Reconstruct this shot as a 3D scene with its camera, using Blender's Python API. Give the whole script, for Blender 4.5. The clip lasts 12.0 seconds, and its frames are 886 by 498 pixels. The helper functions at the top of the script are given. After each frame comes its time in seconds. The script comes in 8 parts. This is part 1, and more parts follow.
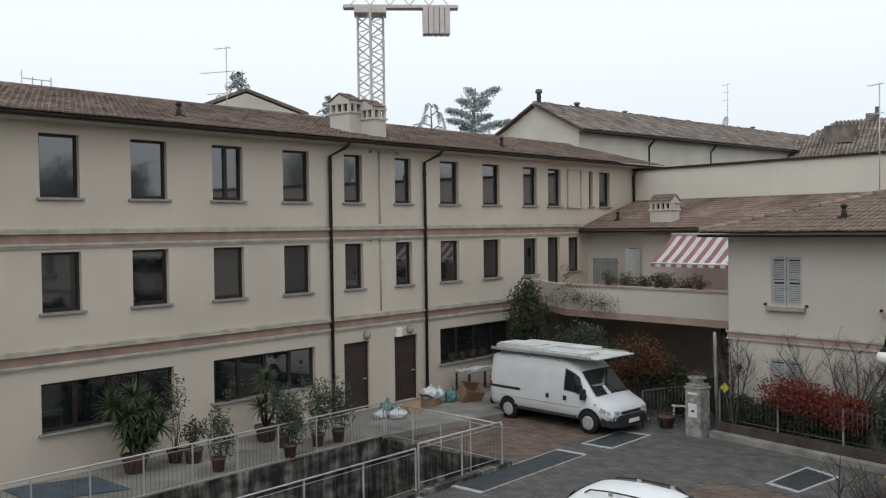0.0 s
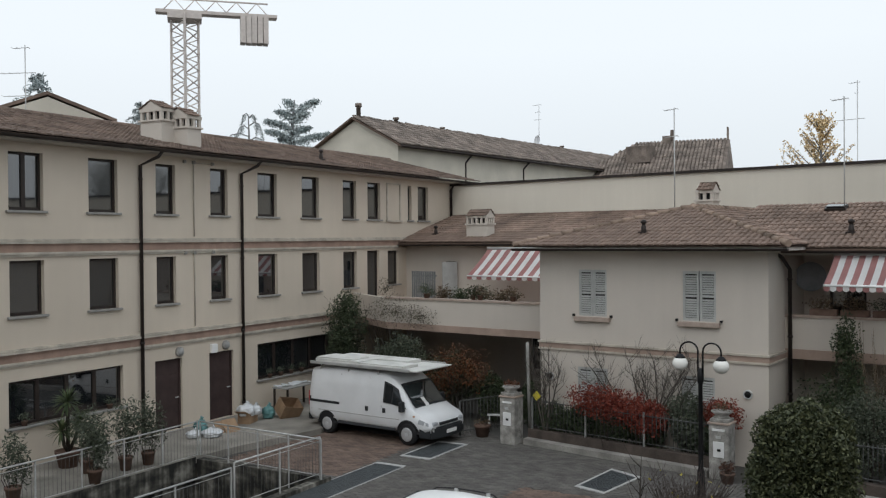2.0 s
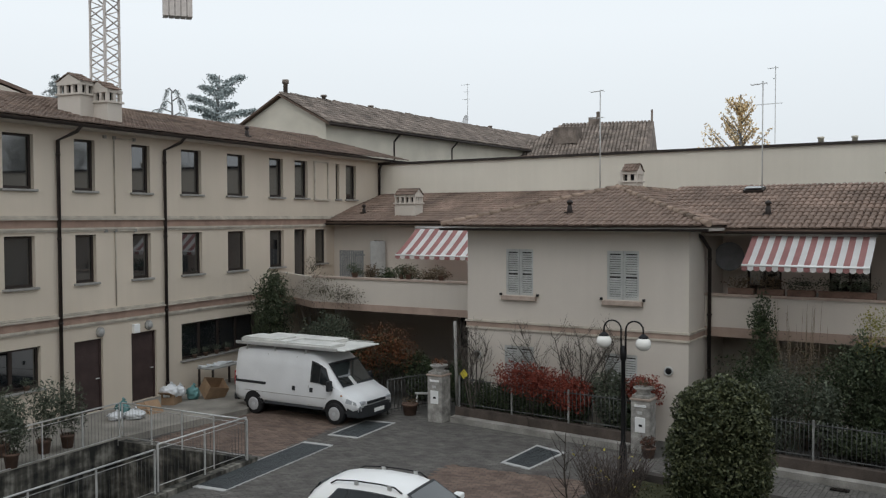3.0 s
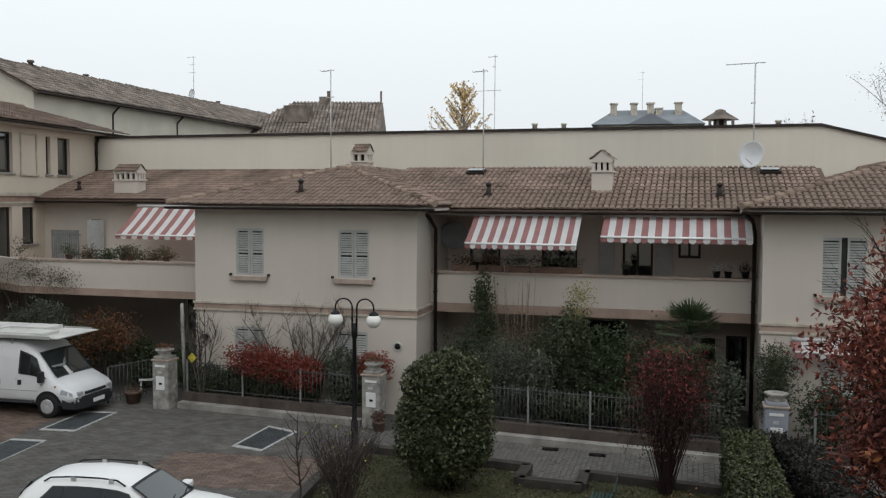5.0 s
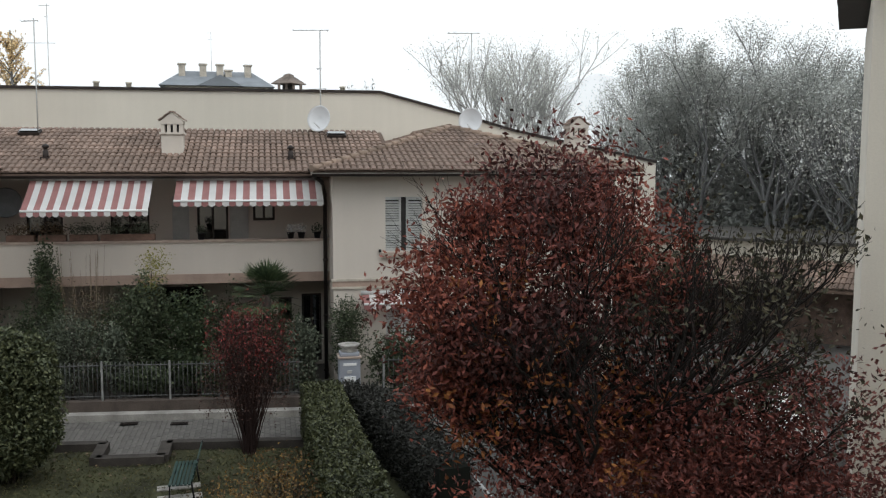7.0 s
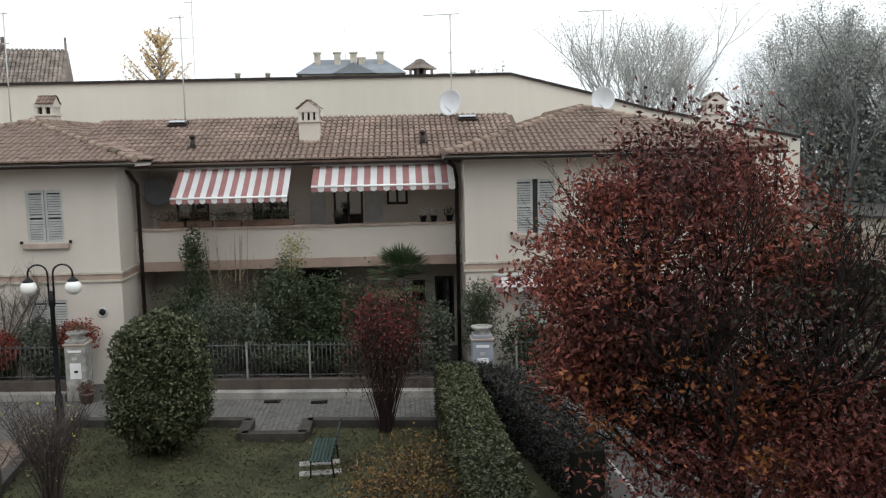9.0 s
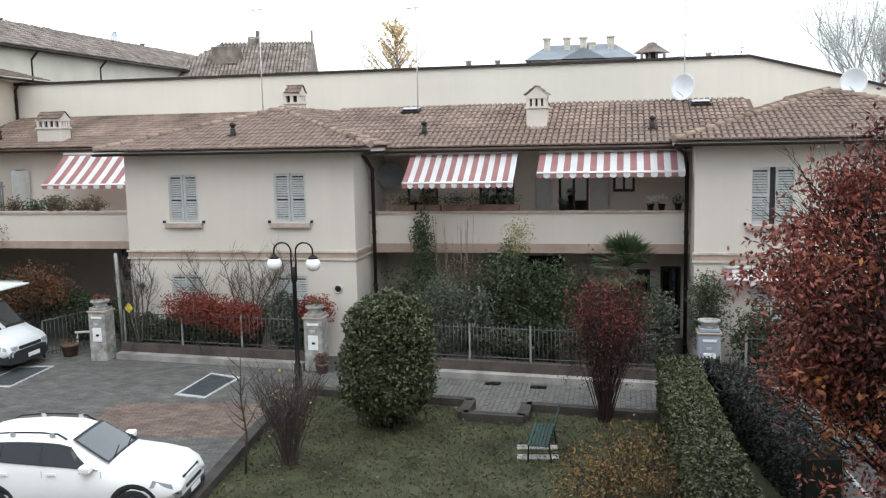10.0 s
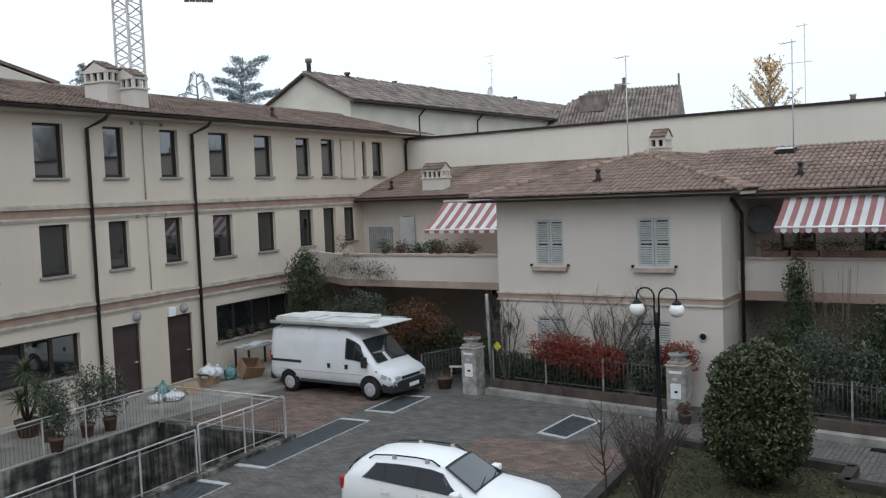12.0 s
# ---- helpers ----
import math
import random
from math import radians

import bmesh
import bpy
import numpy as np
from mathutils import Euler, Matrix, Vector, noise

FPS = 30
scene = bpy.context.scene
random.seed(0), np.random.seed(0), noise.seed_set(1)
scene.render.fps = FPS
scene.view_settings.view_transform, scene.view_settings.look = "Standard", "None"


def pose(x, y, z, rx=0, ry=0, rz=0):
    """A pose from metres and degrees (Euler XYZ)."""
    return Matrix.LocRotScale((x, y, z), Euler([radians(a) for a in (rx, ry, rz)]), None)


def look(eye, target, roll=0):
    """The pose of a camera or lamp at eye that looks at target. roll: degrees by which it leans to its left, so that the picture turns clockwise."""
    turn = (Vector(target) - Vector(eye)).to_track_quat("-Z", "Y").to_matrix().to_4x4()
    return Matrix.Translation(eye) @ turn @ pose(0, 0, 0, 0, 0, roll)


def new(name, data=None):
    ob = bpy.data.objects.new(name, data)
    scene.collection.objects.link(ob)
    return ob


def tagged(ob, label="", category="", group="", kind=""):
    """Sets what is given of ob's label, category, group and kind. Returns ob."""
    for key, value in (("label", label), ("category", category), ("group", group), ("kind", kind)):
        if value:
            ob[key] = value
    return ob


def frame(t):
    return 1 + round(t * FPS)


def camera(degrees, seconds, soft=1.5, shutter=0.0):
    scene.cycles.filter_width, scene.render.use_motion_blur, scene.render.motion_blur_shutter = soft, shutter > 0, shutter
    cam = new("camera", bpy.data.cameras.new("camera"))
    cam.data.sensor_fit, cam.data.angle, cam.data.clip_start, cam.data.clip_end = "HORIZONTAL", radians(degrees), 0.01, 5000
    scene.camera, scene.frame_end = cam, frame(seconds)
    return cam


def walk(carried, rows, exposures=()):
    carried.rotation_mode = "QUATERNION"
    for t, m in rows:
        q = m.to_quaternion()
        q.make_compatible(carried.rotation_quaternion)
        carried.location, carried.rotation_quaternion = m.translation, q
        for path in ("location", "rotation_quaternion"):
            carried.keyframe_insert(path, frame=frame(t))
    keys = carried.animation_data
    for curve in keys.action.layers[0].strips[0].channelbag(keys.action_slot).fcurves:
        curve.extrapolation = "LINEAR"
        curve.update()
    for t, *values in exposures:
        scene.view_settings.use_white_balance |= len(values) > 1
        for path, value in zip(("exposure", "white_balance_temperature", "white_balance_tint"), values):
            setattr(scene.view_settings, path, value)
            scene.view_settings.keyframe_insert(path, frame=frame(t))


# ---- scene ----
cam = camera(52.09, 12.0, soft=1.25)
EYE = 6.3  # height from which the skyline's elevations are told
STAND = (-0.11, 0.12, 6.22)
# seconds, yaw, pitch, roll
ROWS = [
    (0.0, 41.34, -1.34, 0.75),
    (0.5, 39.99, -1.34, 0.51),
    (1.0, 36.83, -1.58, 0.33),
    (1.5, 33.32, -2.03, -0.51),
    (2.0, 29.97, -0.62, 0.49),
    (2.5, 28.83, -1.18, 0.02),
    (3.0, 25.44, -1.96, 0.19),
    (3.2, 23.85, -1.81, -0.18),
    (4.8, 10.40, -3.15, -0.93),
    (5.0, 8.59, -3.26, -0.30),
    (5.5, 1.57, -4.09, 0.32),
    (6.0, -6.91, -4.97, 0.19),
    (6.5, -16.67, -5.31, -0.23),
    (6.7, -17.84, -5.51, -0.15),
    (8.3, -17.59, -5.28, 0.09),
    (8.5, -16.39, -5.47, 0.43),
    (9.0, -9.62, -6.52, 1.20),
    (9.5, -3.18, -6.46, 1.18),
    (10.0, 4.55, -7.09, 1.18),
    (10.5, 10.13, -5.36, 1.46),
    (11.0, 16.28, -4.93, 1.65),
    (11.5, 21.23, -3.98, 2.22),
    (12.0, 27.20, -3.58, 2.34),
]
EXPOSURES = [(0.0, 0.23, 6530, 10), (1.5, 0.22, 6530, 10), (2.5, 0.1, 6590, 10), (3.2, 0.1, 6600, 10), (5.0, 0.18, 6680, 10), (6.0, 0.32, 6680, 10), (6.7, 0.44, 6680, 10), (8.5, 0.66, 6680, 10), (9.0, 0.7, 6650, 10), (9.5, 0.9, 6550, 10), (10.0, 1.18, 6350, 10), (10.5, 1.25, 6290, 10), (11.0, 1.0, 6160, 10), (11.5, 0.62, 6120, 10), (12.0, 0.44, 6140, 10)]
walk(cam, [(t, pose(*STAND, 90 + pitch, roll, yaw)) for t, yaw, pitch, roll in ROWS], EXPOSURES)

# ---- sky: foggy overcast morning ----
world = bpy.data.worlds.new("overcast_sky")
scene.world = world
world.use_nodes = True
wn, wl = world.node_tree.nodes, world.node_tree.links
coord = wn.new("ShaderNodeTexCoord")
split = wn.new("ShaderNodeSeparateXYZ")
ramp = wn.new("ShaderNodeValToRGB")
wl.new(coord.outputs["Generated"], split.inputs[0])
wl.new(split.outputs["Z"], ramp.inputs[0])
ramp.color_ramp.elements[0].position, ramp.color_ramp.elements[0].color = 0.0, (0.66, 0.715, 0.76, 1)
ramp.color_ramp.elements[1].position, ramp.color_ramp.elements[1].color = 1.0, (0.80, 0.88, 0.96, 1)
mid = ramp.color_ramp.elements.new(0.2)
mid.color = (0.79, 0.855, 0.91, 1)
wl.new(ramp.outputs[0], wn["Background"].inputs[0])
wn["Background"].inputs[1].default_value = 1.0
sun = new("sun", bpy.data.lights.new("sun", "SUN"))
sun.data.energy, sun.data.angle, sun.data.color = 0.5, radians(40), (1.0, 0.98, 0.95)
sun.matrix_world = look((20, -30, 60), (0, 20, 0))

# ---- materials ----
MATS = {}


def material(name, colour, rough=0.8, metal=0.0, vary=0.12, scale=3.0, bump=0.0, fine=40.0, dark=None, spec=0.3, stretch=(1, 1, 1), island=0.0, objvar=0.0, streak=0.0, thin=0.0):
    """A surface with stains at a large scale and grain at a small one."""
    if name in MATS:
        return MATS[name]
    m = bpy.data.materials.new(name)
    MATS[name] = m
    m.use_nodes = True
    n, l = m.node_tree.nodes, m.node_tree.links
    bsdf = n["Principled BSDF"]
    bsdf.inputs["Roughness"].default_value = rough
    bsdf.inputs["Metallic"].default_value = metal
    bsdf.inputs["Specular IOR Level"].default_value = spec
    tc = n.new("ShaderNodeTexCoord")
    mp = n.new("ShaderNodeMapping")
    mp.inputs["Scale"].default_value = stretch
    l.new(tc.outputs["Object"], mp.inputs[0])
    big, small = n.new("ShaderNodeTexNoise"), n.new("ShaderNodeTexNoise")
    big.inputs["Scale"].default_value, small.inputs["Scale"].default_value = scale, fine
    big.inputs["Detail"].default_value, small.inputs["Detail"].default_value = 5, 3
    l.new(mp.outputs[0], big.inputs[0])
    l.new(mp.outputs[0], small.inputs[0])
    mix = n.new("ShaderNodeMixRGB")
    lo = dark or [c * (1 - 2 * vary) for c in colour]
    mix.inputs[1].default_value = (*lo, 1)
    mix.inputs[2].default_value = (*[min(1, c * (1 + vary)) for c in colour], 1)
    rmp = n.new("ShaderNodeMapRange")
    rmp.inputs["From Min"].default_value, rmp.inputs["From Max"].default_value = 0.3, 0.7
    l.new(big.outputs["Fac"], rmp.inputs["Value"])
    l.new(rmp.outputs[0], mix.inputs[0])
    grain = n.new("ShaderNodeMixRGB")
    grain.blend_type = "MULTIPLY"
    grain.inputs[0].default_value = 1.0
    gr = n.new("ShaderNodeMapRange")
    gr.inputs["From Min"].default_value, gr.inputs["From Max"].default_value = 0.25, 0.75
    gr.inputs["To Min"].default_value, gr.inputs["To Max"].default_value = 1 - vary, 1 + vary
    l.new(small.outputs["Fac"], gr.inputs["Value"])
    l.new(mix.outputs[0], grain.inputs[1])
    l.new(gr.outputs[0], grain.inputs[2])
    out = grain.outputs[0]

    def times(socket, lo, hi, prev):
        a = n.new("ShaderNodeMapRange")
        a.inputs["To Min"].default_value, a.inputs["To Max"].default_value = lo, hi
        l.new(socket, a.inputs["Value"])
        b = n.new("ShaderNodeMixRGB")
        b.blend_type = "MULTIPLY"
        b.inputs[0].default_value = 1.0
        l.new(prev, b.inputs[1])
        l.new(a.outputs[0], b.inputs[2])
        return b.outputs[0]

    if island:
        out = times(n.new("ShaderNodeNewGeometry").outputs["Random Per Island"], 1 - island, 1 + island, out)
    if objvar:
        out = times(n.new("ShaderNodeObjectInfo").outputs["Random"], 1 - objvar, 1 + objvar, out)
    if streak:
        # rain streaks: noise drawn out along the vertical
        mp2 = n.new("ShaderNodeMapping")
        mp2.inputs["Scale"].default_value = (2.2, 2.2, 0.12)
        l.new(tc.outputs["Object"], mp2.inputs[0])
        sn = n.new("ShaderNodeTexNoise")
        sn.inputs["Scale"].default_value, sn.inputs["Detail"].default_value = 2.0, 6
        l.new(mp2.outputs[0], sn.inputs[0])
        out = times(sn.outputs["Fac"], 1 + streak * 0.9, 1 - streak, out)
    l.new(out, bsdf.inputs["Base Color"])
    if bump:
        b = n.new("ShaderNodeBump")
        b.inputs["Strength"].default_value, b.inputs["Distance"].default_value = bump, 0.02
        l.new(small.outputs["Fac"], b.inputs["Height"])
        l.new(b.outputs[0], bsdf.inputs["Normal"])
    if thin:
        # cloth that lets some light through
        tr, mx = n.new("ShaderNodeBsdfTranslucent"), n.new("ShaderNodeMixShader")
        mx.inputs[0].default_value = thin
        l.new(out, tr.inputs["Color"])
        l.new(bsdf.outputs[0], mx.inputs[1])
        l.new(tr.outputs[0], mx.inputs[2])
        l.new(mx.outputs[0], n["Material Output"].inputs["Surface"])
    return m


def pane_material(name, tint=(0.012, 0.014, 0.016), rough=0.03, ior=1.6):
    """Dark glazing in front of unlit rooms: it mirrors the sky by its gloss."""
    m = bpy.data.materials.new(name)
    m.use_nodes = True
    b = m.node_tree.nodes["Principled BSDF"]
    b.inputs["Base Color"].default_value = (*tint, 1)
    b.inputs["Roughness"].default_value = rough
    b.inputs["IOR"].default_value = ior
    return m


def leaf_material(name, colour, other, rough=0.6):
    """Leaves, each its own tone between two colours."""
    m = bpy.data.materials.new(name)
    m.use_nodes = True
    n, l = m.node_tree.nodes, m.node_tree.links
    b = n["Principled BSDF"]
    b.inputs["Roughness"].default_value = rough
    b.inputs["Specular IOR Level"].default_value = 0.25
    g = n.new("ShaderNodeNewGeometry")
    r = n.new("ShaderNodeValToRGB")
    r.color_ramp.elements[0].color = (*colour, 1)
    r.color_ramp.elements[1].color = (*other, 1)
    e = r.color_ramp.elements.new(0.5)
    e.color = (*[(a * 0.7 + c * 0.3) for a, c in zip(colour, other)], 1)
    l.new(g.outputs["Random Per Island"], r.inputs[0])
    l.new(r.outputs[0], b.inputs["Base Color"])
    return m


def stained_material(name):
    """Concrete with black runs and pale lime streaks drawn out down the wall."""
    m = bpy.data.materials.new(name)
    m.use_nodes = True
    n, l = m.node_tree.nodes, m.node_tree.links
    tc = n.new("ShaderNodeTexCoord")
    out = None
    for scale, detail in (((2.6, 2.6, 0.35), 6), ((0.9, 0.9, 1.6), 4)):
        mp, tx = n.new("ShaderNodeMapping"), n.new("ShaderNodeTexNoise")
        mp.inputs["Scale"].default_value = scale
        tx.inputs["Scale"].default_value, tx.inputs["Detail"].default_value = 2.0, detail
        l.new(tc.outputs["Object"], mp.inputs[0])
        l.new(mp.outputs[0], tx.inputs[0])
        if out is None:
            out = tx.outputs["Fac"]
        else:
            add = n.new("ShaderNodeMath")
            add.operation = "ADD"
            l.new(out, add.inputs[0])
            l.new(tx.outputs["Fac"], add.inputs[1])
            out = add.outputs[0]
    half = n.new("ShaderNodeMath")
    half.operation = "MULTIPLY"
    half.inputs[1].default_value = 0.5
    l.new(out, half.inputs[0])
    r = n.new("ShaderNodeValToRGB")
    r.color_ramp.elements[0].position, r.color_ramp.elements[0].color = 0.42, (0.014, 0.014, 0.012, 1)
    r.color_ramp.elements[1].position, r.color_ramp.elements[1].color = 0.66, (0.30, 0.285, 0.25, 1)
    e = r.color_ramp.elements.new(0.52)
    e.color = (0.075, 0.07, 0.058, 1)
    l.new(half.outputs[0], r.inputs[0])
    bsdf = n["Principled BSDF"]
    bsdf.inputs["Roughness"].default_value = 0.95
    l.new(r.outputs[0], bsdf.inputs["Base Color"])
    bp = n.new("ShaderNodeBump")
    bp.inputs["Strength"].default_value, bp.inputs["Distance"].default_value = 0.4, 0.02
    l.new(half.outputs[0], bp.inputs["Height"])
    l.new(bp.outputs[0], bsdf.inputs["Normal"])
    return m


PLASTER = material("cream_plaster", (0.60, 0.522, 0.43), 0.9, vary=0.045, scale=0.35, bump=0.15, fine=60, streak=0.04)
PLASTER_R = material("beige_plaster", (0.56, 0.508, 0.45), 0.9, vary=0.045, scale=0.35, bump=0.15, fine=60, streak=0.035)
PLASTER_W = material("boundary_plaster", (0.63, 0.585, 0.505), 0.9, vary=0.035, scale=0.3, bump=0.1, fine=40, streak=0.05)
PLASTER_FAR = material("old_plaster", (0.58, 0.54, 0.46), 0.9, vary=0.08, scale=0.5)
BAND = material("terracotta_band", (0.33, 0.225, 0.178), 0.9, vary=0.12, scale=1.5, bump=0.1, streak=0.15)
BAND_R = material("buff_band", (0.37, 0.275, 0.225), 0.9, vary=0.1, scale=1.5, bump=0.1, streak=0.12)
MOULD = material("stone_moulding", (0.50, 0.45, 0.38), 0.9, vary=0.14, scale=2.5, bump=0.1, streak=0.2)
SILL = material("grey_sill", (0.30, 0.29, 0.27), 0.8, vary=0.12, scale=4, bump=0.1)
SILL_R = material("pinkish_sill", (0.40, 0.32, 0.27), 0.8, vary=0.12, scale=4, bump=0.1)
DARKWOOD = material("dark_brown_frame", (0.035, 0.026, 0.022), 0.5, vary=0.15, scale=4)
DOORMETAL = material("brown_door", (0.055, 0.036, 0.034), 0.6, vary=0.15, scale=2)
GUTTER = material("dark_copper_gutter", (0.035, 0.027, 0.024), 0.5, metal=0.3, vary=0.2, scale=2)
SOFFIT = material("eave_soffit", (0.52, 0.485, 0.44), 0.9, vary=0.06)
TILE = material("clay_roof_tile", (0.195, 0.142, 0.114), 0.9, vary=0.22, scale=0.9, bump=0.3, fine=18, island=0.17, objvar=0.14)
TILE_R = material("brown_clay_tile", (0.225, 0.160, 0.127), 0.9, vary=0.22, scale=0.7, bump=0.3, fine=18, island=0.17, objvar=0.14)
TILE_OLD = material("mossy_old_tile", (0.225, 0.185, 0.158), 0.95, vary=0.25, scale=1.2, bump=0.3, fine=8, island=0.2)
CONCRETE = material("weathered_concrete", (0.36, 0.35, 0.33), 0.9, vary=0.15, scale=1.5, bump=0.25, streak=0.2)
STAINED = stained_material("stained_ramp_wall")
ASPHALT = material("grey_paving", (0.09, 0.086, 0.08), 0.85, vary=0.18, scale=0.5, bump=0.3, fine=30)
STEEL = material("galvanised_rail", (0.52, 0.52, 0.51), 0.5, metal=0.25, vary=0.1, scale=5)
FENCE = material("dark_iron_fence", (0.10, 0.102, 0.10), 0.6, metal=0.3, vary=0.15)
IRON = material("black_cast_iron", (0.014, 0.014, 0.015), 0.45, metal=0.4, vary=0.1)
RAILBAR = material("dull_rail_bar", (0.11, 0.11, 0.108), 0.6, metal=0.4, vary=0.1)
RIDGE_T = material("paler_ridge_tile", (0.27, 0.20, 0.155), 0.9, vary=0.2, scale=2, island=0.25)
STONE = material("pillar_stone", (0.36, 0.345, 0.32), 0.9, vary=0.28, scale=4, bump=0.35, streak=0.45)
WHITEP = material("white_paint", (0.80, 0.80, 0.79), 0.35, vary=0.02, scale=1.5, spec=0.5)
VANWHITE = material("white_van_paint", (0.70, 0.71, 0.72), 0.35, vary=0.04, scale=1.2, spec=0.5)
RUBBER = material("black_rubber", (0.018, 0.018, 0.019), 0.85, vary=0.1)
PLASTIC = material("black_bumper_plastic", (0.028, 0.03, 0.033), 0.6, vary=0.1)
ALU = material("alloy_rim", (0.5, 0.51, 0.52), 0.35, metal=0.2, vary=0.05)
SHUTTER = material("pale_grey_shutter", (0.42, 0.425, 0.41), 0.6, vary=0.08)
AWN_RED = material("faded_red_canvas", (0.47, 0.235, 0.225), 0.9, vary=0.08, scale=2, thin=0.45)
AWN_WHITE = material("white_canvas", (0.86, 0.85, 0.84), 0.9, vary=0.04, scale=2, thin=0.45)
BARK = material("tree_bark", (0.055, 0.045, 0.038), 0.95, vary=0.25, scale=6, bump=0.3)
BARKGREY = material("grey_bark", (0.16, 0.14, 0.12), 0.95, vary=0.25, scale=6, bump=0.3)
TERRACOTTA = material("terracotta_pot", (0.15, 0.095, 0.073), 0.85, vary=0.15, scale=6)
GLASS = pane_material("window_glass", ior=2.3)
CARGLASS = pane_material("car_glass", (0.01, 0.013, 0.015), 0.02, 1.42)
SCREENGLASS = pane_material("windscreen_glass", (0.02, 0.028, 0.03), 0.02, 1.9)
GRATE = material("ventilation_grate", (0.085, 0.095, 0.10), 0.6, metal=0.3, vary=0.12)
WHITELINE = material("pale_stone_border", (0.42, 0.42, 0.41), 0.85, vary=0.12, scale=5)
GRASS_SOIL = material("lawn_soil", (0.050, 0.051, 0.024), 0.95, vary=0.3, scale=1.0, bump=0.4)


# ---- helpers ----
def link_mesh(name, bm, mat, parent=None, smooth=False):
    me = bpy.data.meshes.new(name)
    bm.normal_update()
    bm.to_mesh(me)
    bm.free()
    for mm in (mat if isinstance(mat, (list, tuple)) else [mat]):
        me.materials.append(mm)
    if smooth:
        for poly in me.polygons:
            poly.use_smooth = True
    ob = new(name, me)
    if parent is not None:
        ob.parent = parent
    return ob


def part(name, bm, mat, parent, label="", smooth=False):
    ob = link_mesh(name, bm, mat, parent, smooth)
    return tagged(ob, label) if label else ob


def thing(name, label, category, m=None, group=""):
    ob = new(name)
    ob.empty_display_size = 0.2
    if m is not None:
        ob.matrix_world = m
    return tagged(ob, label, category, group)


def structure(name, bm, mat, label, category):
    return tagged(link_mesh(name, bm, mat), label, category, "", "structure")


def box(bm, x0, x1, y0, y1, z0, z1, mat=0, m=None, bevel=0.0):
    vs = [bm.verts.new(p) for p in ((x0, y0, z0), (x1, y0, z0), (x1, y1, z0), (x0, y1, z0), (x0, y0, z1), (x1, y0, z1), (x1, y1, z1), (x0, y1, z1))]
    fs = [bm.faces.new([vs[i] for i in q]) for q in ((3, 2, 1, 0), (4, 5, 6, 7), (0, 1, 5, 4), (1, 2, 6, 5), (2, 3, 7, 6), (3, 0, 4, 7))]
    for f in fs:
        f.material_index = mat
    if bevel:
        es = list({e for f in fs for e in f.edges})
        r = bmesh.ops.bevel(bm, geom=es, offset=bevel, segments=2, affect="EDGES", profile=0.5)
        for f in r["faces"]:
            f.material_index = mat
        vs = list({v for f in r["faces"] for v in f.verts} | {v for v in vs if v.is_valid})
    if m is not None:
        bmesh.ops.transform(bm, matrix=m, verts=vs)
    return vs


def boxes(*args, bevel=0.0):
    bm = bmesh.new()
    for a in args:
        box(bm, *a, bevel=bevel)
    return bm


def poly(bm, pts, mat=0):
    f = bm.faces.new([bm.verts.new(p) for p in pts])
    f.material_index = mat
    return f


def prism(bm, pts, depth, mat=0):
    """A flat polygon drawn out by the vector depth."""
    a = [bm.verts.new(p) for p in pts]
    b = [bm.verts.new(Vector(p) + Vector(depth)) for p in pts]
    n = len(pts)
    fs = [bm.faces.new(a[::-1]), bm.faces.new(b)]
    for i in range(n):
        fs.append(bm.faces.new((a[i], a[(i + 1) % n], b[(i + 1) % n], b[i])))
    for f in fs:
        f.material_index = mat
    bmesh.ops.recalc_face_normals(bm, faces=fs)


def tube(bm, pts, radius, sides=8, mat=0, cap=True):
    """A round bar along pts; radius is one number or one per point."""
    pts = [Vector(p) for p in pts]
    rad = radius if isinstance(radius, (list, tuple)) else [radius] * len(pts)
    rings = []
    side = None
    for i, p in enumerate(pts):
        d = (pts[min(i + 1, len(pts) - 1)] - pts[max(i - 1, 0)]).normalized()
        if side is None or abs(side.dot(d)) > 0.95:
            side = d.orthogonal()
        side = (side - d * side.dot(d)).normalized()
        up = d.cross(side)
        rings.append([bm.verts.new(p + rad[i] * (math.cos(a) * side + math.sin(a) * up)) for a in (2 * math.pi * k / sides for k in range(sides))])
    for a, b in zip(rings, rings[1:]):
        for k in range(sides):
            f = bm.faces.new((a[k], a[(k + 1) % sides], b[(k + 1) % sides], b[k]))
            f.material_index, f.smooth = mat, True
    if cap and sides > 2:
        bm.faces.new(rings[0][::-1]).material_index = mat
        bm.faces.new(rings[-1]).material_index = mat


def lathe(bm, profile, sides=20, centre=(0, 0, 0), mat=0):
    """A turned shape about the vertical from (radius, height) pairs."""
    c = Vector(centre)
    rings = [[bm.verts.new(c + Vector((r * math.cos(a), r * math.sin(a), z))) for a in (2 * math.pi * k / sides for k in range(sides))] for r, z in profile]
    for a, b in zip(rings, rings[1:]):
        for k in range(sides):
            f = bm.faces.new((a[k], a[(k + 1) % sides], b[(k + 1) % sides], b[k]))
            f.material_index, f.smooth = mat, True
    bm.faces.new(rings[0][::-1]).material_index = mat
    bm.faces.new(rings[-1]).material_index = mat


TURN = radians(-6.8)
UX, UY = math.cos(TURN), math.sin(TURN)
ROW = Matrix.Rotation(TURN, 4, "Z")  # the terraced houses' own axes: u along the row, v away from the yard


def place(u, v, z=0.0):
    return Vector((u * UX - v * UY, u * UY + v * UX, z))


def at_uv(u, v, z=0.0, turn=0.0):
    return ROW @ pose(u, v, z, 0, 0, turn)


